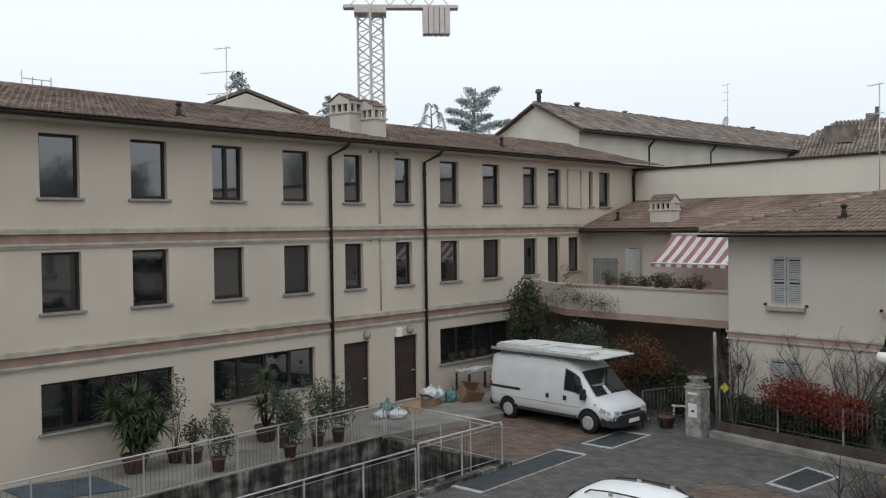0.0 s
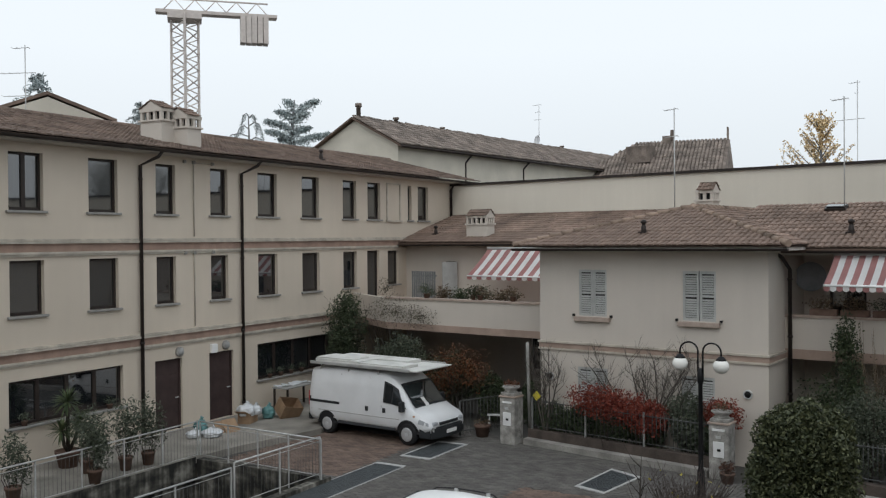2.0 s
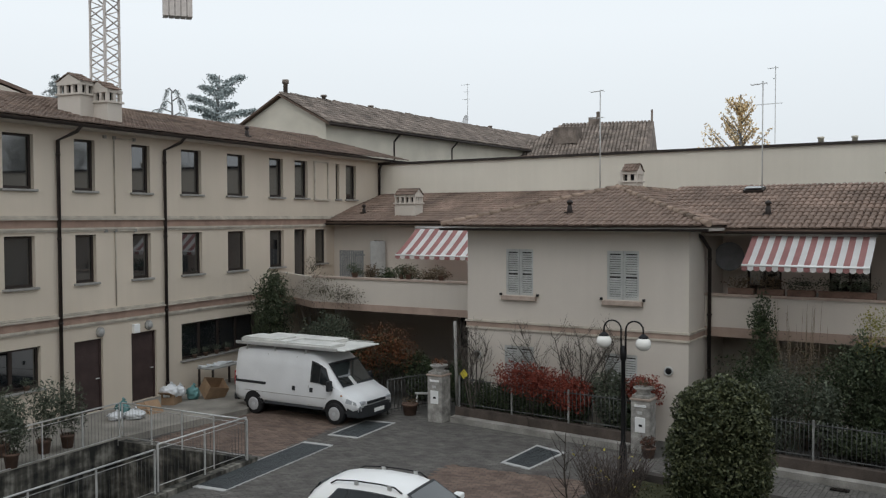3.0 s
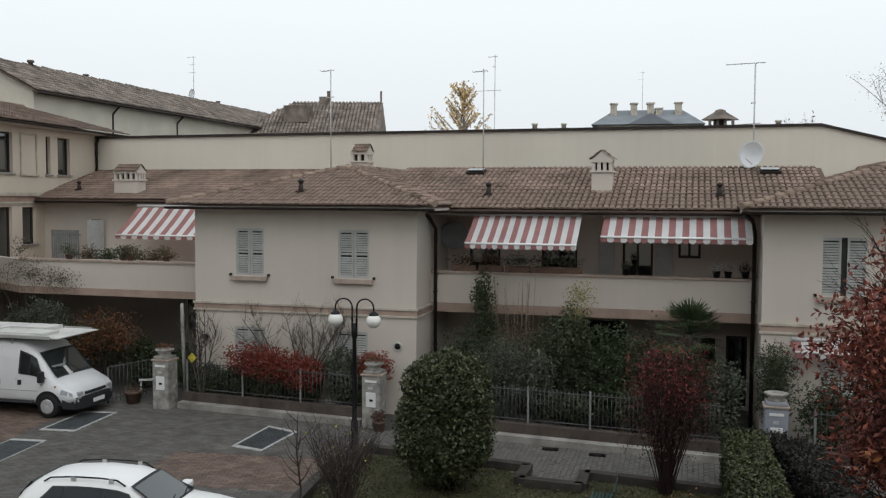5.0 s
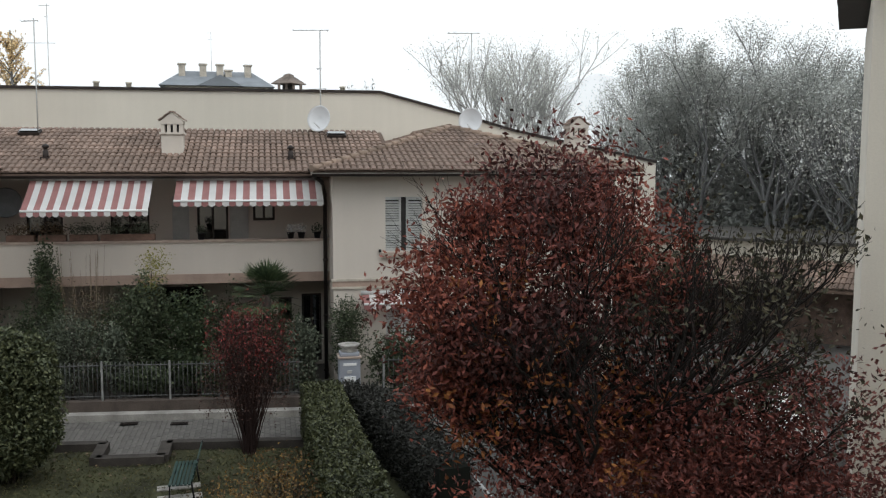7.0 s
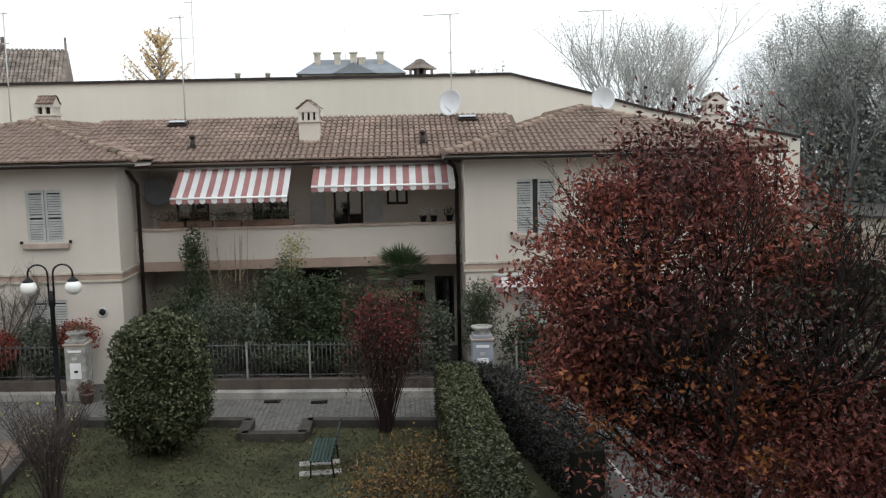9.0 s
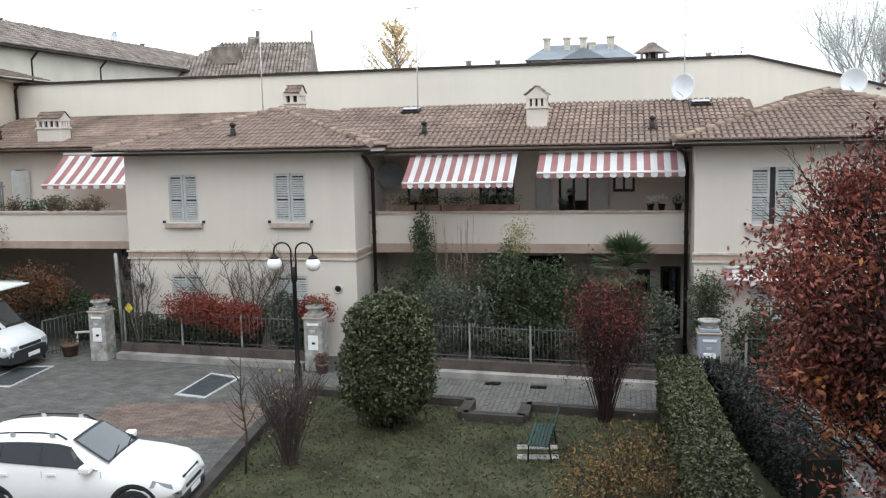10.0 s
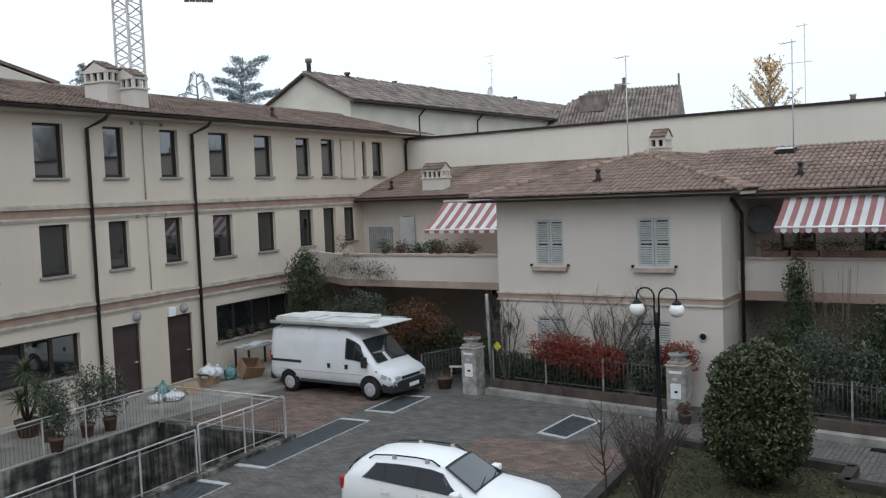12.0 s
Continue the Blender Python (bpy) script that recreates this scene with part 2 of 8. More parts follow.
def tiles(bm, origin, along, up, width, length, wave=0.172, course=0.36, clip=None, mat=0, lift=0.038, single=None):
    """Rows of curved clay tiles on a slope, each tile a half round that overlaps the one below."""
    along, up = Vector(along).normalized(), Vector(up).normalized()
    nrm = along.cross(up).normalized()
    if nrm.z < 0:
        nrm = -nrm
    origin = Vector(origin)
    nx, ny = int(width / wave), int(math.ceil(length / course))
    made = 0
    if single:
        piece = bpy.data.meshes.new("tile")
        pv = []
        for y, r, z in ((0, 0.52 * wave, 0.018), (course + 0.05, 0.43 * wave, 0.0)):
            pv += [(r * math.cos(a), y, z + lift * 1.5 * math.sin(a)) for a in (0, math.pi * 0.3, math.pi * 0.7, math.pi)]
        piece.from_pydata(pv, [], [(0, 1, 5, 4), (1, 2, 6, 5), (2, 3, 7, 6), (0, 1, 2, 3)])
        piece.materials.append(single[1])
        turn3 = Matrix((along, up, nrm)).transposed().to_4x4()
    for j in range(ny):
        y0, y1 = j * course, min((j + 1) * course + 0.05, length)
        for i in range(nx):
            x = (i + 0.5) * wave
            if clip and not clip(x, (y0 + y1) / 2):
                continue
            jig = random.uniform(-0.012, 0.012)
            h = random.uniform(-0.006, 0.008)
            if single and made < 300:
                ob = new("tile", piece)
                ob.parent = single[0]
                ob.matrix_world = Matrix.Translation(origin + along * x + up * (y0 + jig) + nrm * h) @ turn3
                made += 1
                continue
            ring = []
            for y, r, z in ((y0 + jig, 0.5 * wave * 1.04, 0.028 + h), (y1, 0.5 * wave * 0.86, 0.0 + h)):
                ring.append([bm.verts.new(origin + along * (x + r * math.cos(a)) + up * y + nrm * (z + lift * 1.5 * math.sin(a))) for a in (0, math.pi * 0.3, math.pi * 0.7, math.pi)])
            for k in range(3):
                f = bm.faces.new((ring[0][k], ring[0][k + 1], ring[1][k + 1], ring[1][k]))
                f.material_index = mat
            f = bm.faces.new(ring[0])
            f.material_index = mat


# ---- ground ----
RX0, RX1, RY1 = -18.85, -14.55, 18.6  # the garage ramp's well
bm = bmesh.new()
for x0, x1, y0, y1 in ((-600, RX0, -300, 900), (RX1, 600, -300, 900), (RX0, RX1, RY1, 900), (RX0, RX1, -300, -8)):
    poly(bm, ((x0, y0, 0), (x1, y0, 0), (x1, y1, 0), (x0, y1, 0)))
ground = structure("ground", bm, ASPHALT, "grey block-paved courtyard ground", "ground")
bm = bmesh.new()
poly(bm, ((RX0, -8, -0.4), (RX1, -8, -0.4), (RX1, RY1, -3.0), (RX0, RY1, -3.0)))
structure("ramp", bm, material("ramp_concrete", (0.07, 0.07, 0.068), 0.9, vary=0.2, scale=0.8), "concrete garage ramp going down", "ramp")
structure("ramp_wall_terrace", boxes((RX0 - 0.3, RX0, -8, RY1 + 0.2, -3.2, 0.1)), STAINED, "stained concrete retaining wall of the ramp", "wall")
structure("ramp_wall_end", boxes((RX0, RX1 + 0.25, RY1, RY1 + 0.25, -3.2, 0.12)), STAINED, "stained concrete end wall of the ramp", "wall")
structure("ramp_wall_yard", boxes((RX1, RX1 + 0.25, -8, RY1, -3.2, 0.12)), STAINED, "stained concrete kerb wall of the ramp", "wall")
# terrace in front of the long building
bm = bmesh.new()
prism(bm, ((-22, -2, 0), (-18.8, -2, 0), (-18.8, 18.6, 0), (-18.6, 20.2, 0), (-18.0, 23.2, 0), (-19.5, 27.5, 0), (-22, 30.5, 0)), (0, 0, 0.2))
structure("trim_terrace_edge", boxes((-18.8, -18.78, -2, 18.55, -0.45, 0.185)), STAINED, "mossy stained edge of the terrace slab", "trim")
structure("terrace", bm, material("terrace_screed", (0.26, 0.243, 0.215), 0.9, vary=0.2, scale=0.9, bump=0.25), "pale concrete terrace slab", "terrace")

# ---- long three-storey building ----
FX = -22.0
K = 0.9865
WINDOWS_2 = [(10.34, 11.37), (12.79, 13.88), (15.34, 16.4), (17.9, 18.95), (20.44, 21.26), (22.83, 23.66), (25.2, 26.26), (27.72, 28.79), (30.38, 31.33), (32.16, 33.13), (35.4, 35.72), (36.27, 37.2)]
WINDOWS_1 = WINDOWS_2[:9] + [(33.69, 34.58)]
open2 = [(a * K, b * K, 7.09, 8.66) for a, b in WINDOWS_2]
open1 = [(a * K, b * K, 4.26, 5.74) for a, b in WINDOWS_1]
open1d = [(32.1 * K, 33.02 * K, 3.42, 5.76)]
open0 = [(10.26 * K, 13.97 * K, 1.31, 2.53), (15.27 * K, 19.08 * K, 1.31, 2.53), (25.11 * K, 30.4 * K, 1.25, 2.53)]
open0d = [(20.33 * K, 21.47 * K, 0.2, 2.48), (22.7 * K, 23.86 * K, 0.2, 2.48)]


def wall_with_openings(bm, a0, a1, z0, z1, holes, put, depth):
    """The face of a wall with reveals round its openings; put(a, z, d) gives the place at depth d."""
    cuts_a = sorted({a0, a1, *[h[0] for h in holes], *[h[1] for h in holes]})
    cuts_z = sorted({z0, z1, *[h[2] for h in holes], *[h[3] for h in holes]})
    for p, q in zip(cuts_a, cuts_a[1:]):
        for r, s in zip(cuts_z, cuts_z[1:]):
            ca, cz = (p + q) / 2, (r + s) / 2
            if any(h[0] < ca < h[1] and h[2] < cz < h[3] for h in holes):
                continue
            poly(bm, [put(p, r, 0), put(q, r, 0), put(q, s, 0), put(p, s, 0)])
            poly(bm, [put(p, s, depth), put(q, s, depth), put(q, r, depth), put(p, r, depth)])
    for a, b, c, d in holes:
        for (p, q), (r, s) in (((a, c), (b, c)), ((b, c), (b, d)), ((b, d), (a, d)), ((a, d), (a, c))):
            poly(bm, [put(p, q, 0), put(r, s, 0), put(r, s, depth), put(p, q, depth)])
    poly(bm, [put(a0, z0, 0), put(a0, z1, 0), put(a0, z1, depth), put(a0, z0, depth)])
    poly(bm, [put(a1, z0, 0), put(a1, z1, 0), put(a1, z1, depth), put(a1, z0, depth)])


bm = bmesh.new()
wall_with_openings(bm, -6, 41.2, 0.0, 9.1, open2 + open1 + open1d + open0 + open0d, lambda a, z, d: (FX - d, a, z), 0.3)
box(bm, -33, -32.7, -6, 41.2, 0, 9.1)
box(bm, -32.7, FX - 0.3, 40.9, 41.2, 0, 9.1)
box(bm, -32.7, FX - 0.3, -6, -5.7, 0, 9.1)
long_building = structure("wall_long_building", bm, PLASTER, "cream plastered facade of a three-storey building", "building")
# Dark colour that stands in for missing light in closed spaces.
dark = material("interior_shade", (0.05, 0.048, 0.045), 0.9, vary=0.1)
structure("floor_inside_long_building", boxes((-32, FX - 0.5, -5, 40, 0.0, 0.18), (-32, FX - 0.5, -5, 40, 3.0, 3.2), (-32, FX - 0.5, -5, 40, 6.0, 6.2), (-28, -27.8, -5, 40, 0.2, 9)), dark, "floors and wall coloured dark to stand in for unlit rooms", "interior")


def framed_window(name, y0, y1, z0, z1, lights, label, sill=True):
    """Dark timber window set back in its opening, with one or more panes and a stone sill."""
    w = thing(name, label, "window", pose(FX, (y0 + y1) / 2, z0))
    h, hw = z1 - z0, (y1 - y0) / 2
    fr = bmesh.new()
    box(fr, -0.2, -0.13, -hw, -hw + 0.07, 0, h)
    box(fr, -0.2, -0.13, hw - 0.07, hw, 0, h)
    box(fr, -0.2, -0.13, -hw + 0.07, hw - 0.07, 0, 0.09)
    box(fr, -0.2, -0.13, -hw + 0.07, hw - 0.07, h - 0.07, h)
    for k in range(1, lights):
        c = -hw + 2 * hw * k / lights
        box(fr, -0.195, -0.125, c - 0.06, c + 0.06, 0.09, h - 0.07)
    part("window_frame", fr, DARKWOOD, w)
    for k in range(lights):
        a, b = -hw + 2 * hw * k / lights, -hw + 2 * hw * (k + 1) / lights
        part("pane", boxes((-0.175, -0.165, a + 0.05, b - 0.05, 0.07, h - 0.05)), GLASS, w)
    if sill:
        part("window_sill", boxes((-0.12, 0.09, -hw - 0.09, hw + 0.09, -0.07, 0.0), bevel=0.012), SILL, w, "grey stone sill")
    w["kind"] = "structure"
    return w


k = 1
for i, o in enumerate(open2):
    framed_window("window_%d" % k, *o, 2 if i == 2 else 1, "dark brown window mirroring trees and sky")
    k += 1
for o in open1:
    framed_window("window_%d" % k, *o, 1, "dark brown first-floor window")
    k += 1
for i, o in enumerate(open0):
    framed_window("window_%d" % k, *o, 4 if i < 2 else 5, "wide dark ground-floor window")
    k += 1
for i, o in enumerate(open1d):
    framed_window("window_%d" % k, *o, 1, "tall dark balcony door window", sill=False)
for i, (y0, y1, z0, z1) in enumerate(open0d):
    d = thing("door_%d" % (i + 1), "dark brown metal door, closed", "door", pose(FX, (y0 + y1) / 2, z0))
    hw, h = (y1 - y0) / 2, z1 - z0
    part("door_frame", boxes((-0.2, -0.08, -hw, -hw + 0.06, 0, h), (-0.2, -0.08, hw - 0.06, hw, 0, h), (-0.2, -0.08, -hw + 0.06, hw - 0.06, h - 0.06, h)), DOORMETAL, d)
    top = h - 0.5 if i == 0 else h - 0.06
    part("door_leaf", boxes((-0.18, -0.12, -hw + 0.06, hw - 0.06, 0.02, top), bevel=0.01), DOORMETAL, d)
    if i == 0:
        part("fanlight", boxes((-0.17, -0.14, -hw + 0.12, hw - 0.12, top + 0.1, h - 0.14)), material("pale_fanlight", (0.2, 0.2, 0.21), 0.2), d, "pale glass fanlight")
        part("transom", boxes((-0.18, -0.12, -hw + 0.06, hw - 0.06, top, h - 0.06)), DOORMETAL, d)
    part("door_handle", boxes((-0.12, -0.07, hw - 0.2, hw - 0.08, 1.0, 1.03)), STEEL, d)
    d["kind"] = "structure"

# string courses
for name, z0, z1 in (("band_lower", 2.91, 3.39), ("band_upper", 5.84, 6.32)):
    structure("trim_" + name, boxes((FX, FX + 0.03, -6, 41.2, z0 + 0.12, z1 - 0.13)), BAND, "faded terracotta painted band", "trim")
    bm = bmesh.new()
    for a, b, d in ((z0, z0 + 0.05, 0.05), (z0 + 0.06, z0 + 0.12, 0.08), (z1 - 0.13, z1 - 0.07, 0.10), (z1 - 0.06, z1, 0.06)):
        box(bm, FX, FX + d, -6, 41.2, a, b)
    structure("trim_moulding_" + name, bm, MOULD, "weathered stone moulding along the facade", "trim")
# blind niche and thin conduit lines
structure("trim_niche", boxes((FX, FX + 0.05, 33.6 * K, 33.67 * K, 7.05, 8.7), (FX, FX + 0.05, 34.67 * K, 34.74 * K, 7.05, 8.7), (FX, FX + 0.09, 33.55 * K, 34.8 * K, 7.0, 7.07), (FX, FX + 0.05, 33.67 * K, 34.67 * K, 8.64, 8.7)), MOULD, "blind window niche in the facade", "trim")

for z0, z1 in ((3.45, 5.8), (6.38, 8.75)):
    ob = thing("conduit", "thin painted conduit on the facade", "conduit", None, "facade conduits")
    bm = bmesh.new()
    tube(bm, ((FX + 0.03, 21.75, z0), (FX + 0.03, 21.75, z1), (FX + 0.03, 21.75, z1 + 0.04), (FX + 0.03, 22.6, z1 + 0.04)), 0.022, 6)
    part("pipe", bm, MOULD, ob)
    for y in (21.35, 21.75, 22.6):
        part("junction_box", boxes((FX, FX + 0.07, y - 0.05, y + 0.05, z1, z1 + 0.1)), SILL, ob)

# roof of the long building
RIDGE_X, RIDGE_Z, EAVE_X, EAVE_Z = -27.0, 10.47, -21.35, 9.06
sl = Vector((RIDGE_X - EAVE_X, 0, RIDGE_Z - EAVE_Z))
bm = bmesh.new()
prism(bm, ((EAVE_X, -6, EAVE_Z), (RIDGE_X, -6, RIDGE_Z), (-33.6, -6, EAVE_Z), (-33.6, -6, EAVE_Z - 0.12), (RIDGE_X, -6, RIDGE_Z - 0.14), (EAVE_X, -6, EAVE_Z - 0.1)), (0, 43.0, 0))
long_roof = structure("roof_long_building", bm, material("roof_underlay", (0.13, 0.09, 0.07), 0.95), "brown clay tiled roof", "roof")
structure("ceiling_soffit", boxes((FX, EAVE_X - 0.02, -6, 40.9, 8.93, 9.0)), SOFFIT, "plain painted eave soffit", "soffit")


def tile_stuff(name, parent, mat, label, build):
    b = bmesh.new()
    build(b)
    if not b.faces:
        poly(b, ((0, 0, 0), (0.01, 0, 0), (0, 0.01, 0)))
    ob = part(name, b, mat, parent, label)
    ob["kind"] = "stuff"
    return ob


tile_stuff("roof_tiles", long_roof, TILE, "overlapping brown clay tiles", lambda b: tiles(b, (EAVE_X, 5.0, EAVE_Z + 0.03), (0, 1, 0), sl, 35.9, sl.length - 0.05, single=(long_roof, TILE)))
bm = bmesh.new()
for i in range(90):
    y = 5 + i * 0.4
    tube(bm, ((RIDGE_X, y, RIDGE_Z + 0.03), (RIDGE_X, y + 0.44, RIDGE_Z + 0.05)), [0.12, 0.105], 8)
part("ridge_tiles", bm, TILE, long_roof)["kind"] = "stuff"


def gutter(name, a, b, r=0.075):
    bm = bmesh.new()
    a, b = Vector(a), Vector(b)
    d = (b - a).normalized()
    s = d.cross(Vector((0, 0, 1)))
    n = 7
    ra, rb = [], []
    for i in range(n):
        t = math.pi * i / (n - 1)
        off = s * (r * math.cos(t)) + Vector((0, 0, -r * math.sin(t)))
        ra.append(bm.verts.new(a + off))
        rb.append(bm.verts.new(b + off))
    for i in range(n - 1):
        bm.faces.new((ra[i], ra[i + 1], rb[i + 1], rb[i]))
    bm.faces.new(ra)
    bm.faces.new(rb)
    return structure(name, bm, GUTTER, "dark half-round metal gutter under the eave", "gutter")


gutter("trim_gutter_long", (EAVE_X + 0.05, -6, EAVE_Z - 0.02), (EAVE_X + 0.05, 40.95, EAVE_Z - 0.02), 0.085)


def downpipe(pts, group="downpipes"):
    bm = bmesh.new()
    tube(bm, pts, 0.055, 10)
    ob = thing("downpipe", "dark metal rain downpipe on the wall", "downpipe", None, group)
    part("pipe", bm, GUTTER, ob)
    p0, p1 = Vector(pts[-2]), Vector(pts[-1])
    for t in (0.05, 0.35, 0.65, 0.95):
        c = p0.lerp(p1, t)
        b = bmesh.new()
        lathe(b, ((0.07, -0.03), (0.075, 0), (0.07, 0.03)), 10, c)
        part("bracket", b, GUTTER, ob)
    return ob


for y in (19.49, 23.95):
    downpipe(((EAVE_X + 0.03, y + 0.35, 9.0), (EAVE_X - 0.1, y + 0.3, 8.82), (FX + 0.09, y, 8.55), (FX + 0.09, y, 0.2)))
downpipe(((EAVE_X, 38.9, 9.0), (FX + 0.2, 38.8, 8.85), (FX + 0.09, 38.75, 8.6), (FX + 0.09, 38.75, 7.3)))


# ---- row of two-storey houses ----
HV, PV, BV, LBV = 24.5, 26.0, 27.9, 31.9  # house fronts, balcony fronts, recessed walls
HA, HB = (-14.6, -7.6), (1.63, 9.6)


def uvbox(bm, u0, u1, v0, v1, z0, z1, bevel=0.0):
    return box(bm, u0, u1, v0, v1, z0, z1, m=ROW, bevel=bevel)


SHUT_A = [(-13.24, -12.32, 3.88, 5.27), (-9.97, -9.02, 3.88, 5.27), (-13.3, -12.3, 0.95, 2.33), (-10.02, -9.06, 0.95, 2.33)]
SHUT_B = [(3.05, 4.05, 3.8, 5.27), (6.4, 7.4, 3.8, 5.27), (3.05, 4.05, 0.9, 2.3)]
for name, (u0, u1), holes in (("wall_house_west", HA, SHUT_A), ("wall_house_east", HB, SHUT_B)):
    bm = bmesh.new()
    wall_with_openings(bm, u0, u1, 0, 5.85, holes, lambda a, z, d: ROW @ Vector((a, HV + d, z)), 0.3)
    uvbox(bm, u0, u0 + 0.3, HV + 0.3, 36, 0, 5.85)
    uvbox(bm, u1 - 0.3, u1, HV + 0.3, 36, 0, 5.85)
    structure(name, bm, PLASTER_R, "beige plastered wall of a two-storey house", "building")
    bm = bmesh.new()
    uvbox(bm, u0 - 0.03, u1 + 0.03, HV - 0.03, HV, 2.85, 3.0)
    uvbox(bm, u1, u1 + 0.03, HV, PV + 0.2, 2.85, 3.0)
    structure("trim_band_" + name[5:], bm, BAND_R, "buff painted band between the storeys", "trim")
    bm = bmesh.new()
    for z, d in ((2.79, 0.05), (3.0, 0.06)):
        uvbox(bm, u0 - d, u1 + d, HV - d, HV, z, z + 0.06)
        uvbox(bm, u1, u1 + d, HV, PV + 0.2, z, z + 0.06)
    structure("trim_moulding_" + name[5:], bm, MOULD, "thin stone moulding round the house", "trim")


def shutter_window(u0, u1, z0, z1, gap=0.01):
    """A window with closed louvred shutters and a stone sill."""
    w = thing("shuttered_window", "pale grey closed louvred shutters with a stone sill", "window", at_uv((u0 + u1) / 2, HV, z0), "shuttered windows")
    hw, h = (u1 - u0) / 2, z1 - z0
    for s in (-1, 1):
        leaf = bmesh.new()
        a, b = sorted((s * gap, s * (hw + gap - 0.01)))
        for x0, x1, p, q in ((a, a + 0.06, 0, h), (b - 0.06, b, 0, h), (a + 0.06, b - 0.06, 0, 0.08), (a + 0.06, b - 0.06, h - 0.08, h), (a + 0.06, b - 0.06, h * 0.5 - 0.03, h * 0.5 + 0.03)):
            box(leaf, x0, x1, 0.02, 0.07, p, q)
        ob = part("shutter", leaf, SHUTTER, w)
        n = int((h - 0.16) / 0.068)
        for i in range(n):
            z = 0.1 + i * (h - 0.2) / n
            if abs(z + 0.02 - h * 0.5) < 0.05:
                continue
            sl_ = bmesh.new()
            poly(sl_, ((a + 0.06, 0.022, z), (b - 0.06, 0.022, z), (b - 0.06, 0.062, z + 0.046), (a + 0.06, 0.062, z + 0.046)))
            poly(sl_, ((a + 0.06, 0.022, z - 0.007), (b - 0.06, 0.022, z - 0.007), (b - 0.06, 0.062, z + 0.039), (a + 0.06, 0.062, z + 0.039)))
            poly(sl_, ((a + 0.06, 0.022, z - 0.007), (b - 0.06, 0.022, z - 0.007), (b - 0.06, 0.022, z), (a + 0.06, 0.022, z)))
            part("slat", sl_, SHUTTER, ob)
    # Dark board in place of the shade behind the louvres.
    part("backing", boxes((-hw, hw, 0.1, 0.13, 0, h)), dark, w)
    part("window_sill", boxes((-hw - 0.12, hw + 0.12, -0.12, 0.02, -0.16, -0.03), bevel=0.012), SILL_R, w, "pinkish stone sill")
    for s in (-1, 1):
        part("shutter_catch", boxes((s * (hw + 0.16) - 0.03, s * (hw + 0.16) + 0.03, -0.08, 0.0, -0.02, 0.05)), IRON, w)
    return w


for o in SHUT_A + SHUT_B:
    shutter_window(*o, 0.07 if o in SHUT_B[:2] else 0.01)

# balconies and recessed walls between the houses
bm = bmesh.new()
uvbox(bm, HA[1], HB[0], PV, PV + 0.18, 3.1, 3.98)
structure("wall_balcony_front_east", bm, PLASTER_R, "plastered solid balcony parapet", "balcony")
bm = bmesh.new()
uvbox(bm, HA[1], HB[0], PV - 0.05, PV + 0.24, 3.98, 4.05)
structure("trim_balcony_coping_east", bm, SILL_R, "stone coping on the balcony parapet", "trim")
bm = bmesh.new()
uvbox(bm, HA[1], HB[0], PV - 0.03, BV, 2.83, 3.1)
structure("floor_balcony_east", bm, BAND_R, "buff balcony slab edge", "balcony")
bm = bmesh.new()
uvbox(bm, -22.2, HA[0], PV, PV + 0.18, 3.14, 4.02)
structure("wall_balcony_front_west", bm, PLASTER_R, "plastered solid balcony parapet", "balcony")
bm = bmesh.new()
uvbox(bm, -22.2, HA[0], PV - 0.05, PV + 0.24, 4.02, 4.09)
structure("trim_balcony_coping_west", bm, SILL_R, "stone coping on the balcony parapet", "trim")
bm = bmesh.new()
a, b, c = place(-22.2, PV - 0.03), place(HA[0], PV - 0.03), place(HA[0], LBV)
prism(bm, ((a.x, a.y, 2.9), (b.x, b.y, 2.9), (c.x, c.y, 2.9), (-21.98, 35.0, 2.9), (-21.98, 30.6, 2.9)), (0, 0, 0.24))
structure("floor_balcony_west", bm, BAND_R, "buff balcony slab edge", "balcony")
bm = bmesh.new()
a = place(-22.2, PV)
prism(bm, ((a.x, a.y, 3.14), (-21.98, 30.6, 3.14), (-21.98, 30.8, 3.14), (a.x + 0.15, a.y + 0.1, 3.14)), (0, 0, 0.9))
structure("wall_balcony_side_west", bm, PLASTER_R, "plastered balcony side parapet", "balcony")
DOORS_E = [(-6.9, -5.9, 3.1, 5.2), (-4.6, -3.5, 3.1, 5.2), (-2.14, -1.24, 3.1, 5.2), (-0.51, 0.13, 4.45, 5.1), (0.2, 0.6, 1.2, 2.1), (0.9, 1.5, 0.1, 2.2), (-3.4, -2.0, 1.5, 2.5)]
bm = bmesh.new()
wall_with_openings(bm, HA[1], HB[0], 0, 6.0, DOORS_E, lambda a, z, d: ROW @ Vector((a, BV + d, z)), 0.25)
structure("wall_recess_east", bm, PLASTER_R, "recessed plastered wall behind the balcony", "wall")
DOORS_W = [(-23.8, -23.2, 3.15, 5.25), (-18.6, -17.2, 3.15, 5.25), (-19.4, -18.5, 0.9, 2.3), (-17.6, -16.6, 0.1, 2.3)]
bm = bmesh.new()
wall_with_openings(bm, -27.0, HA[0] + 0.3, 0, 6.0, DOORS_W, lambda a, z, d: ROW @ Vector((a, LBV + d, z)), 0.25)
structure("wall_recess_west", bm, PLASTER_R, "recessed plastered wall behind the terrace", "wall")


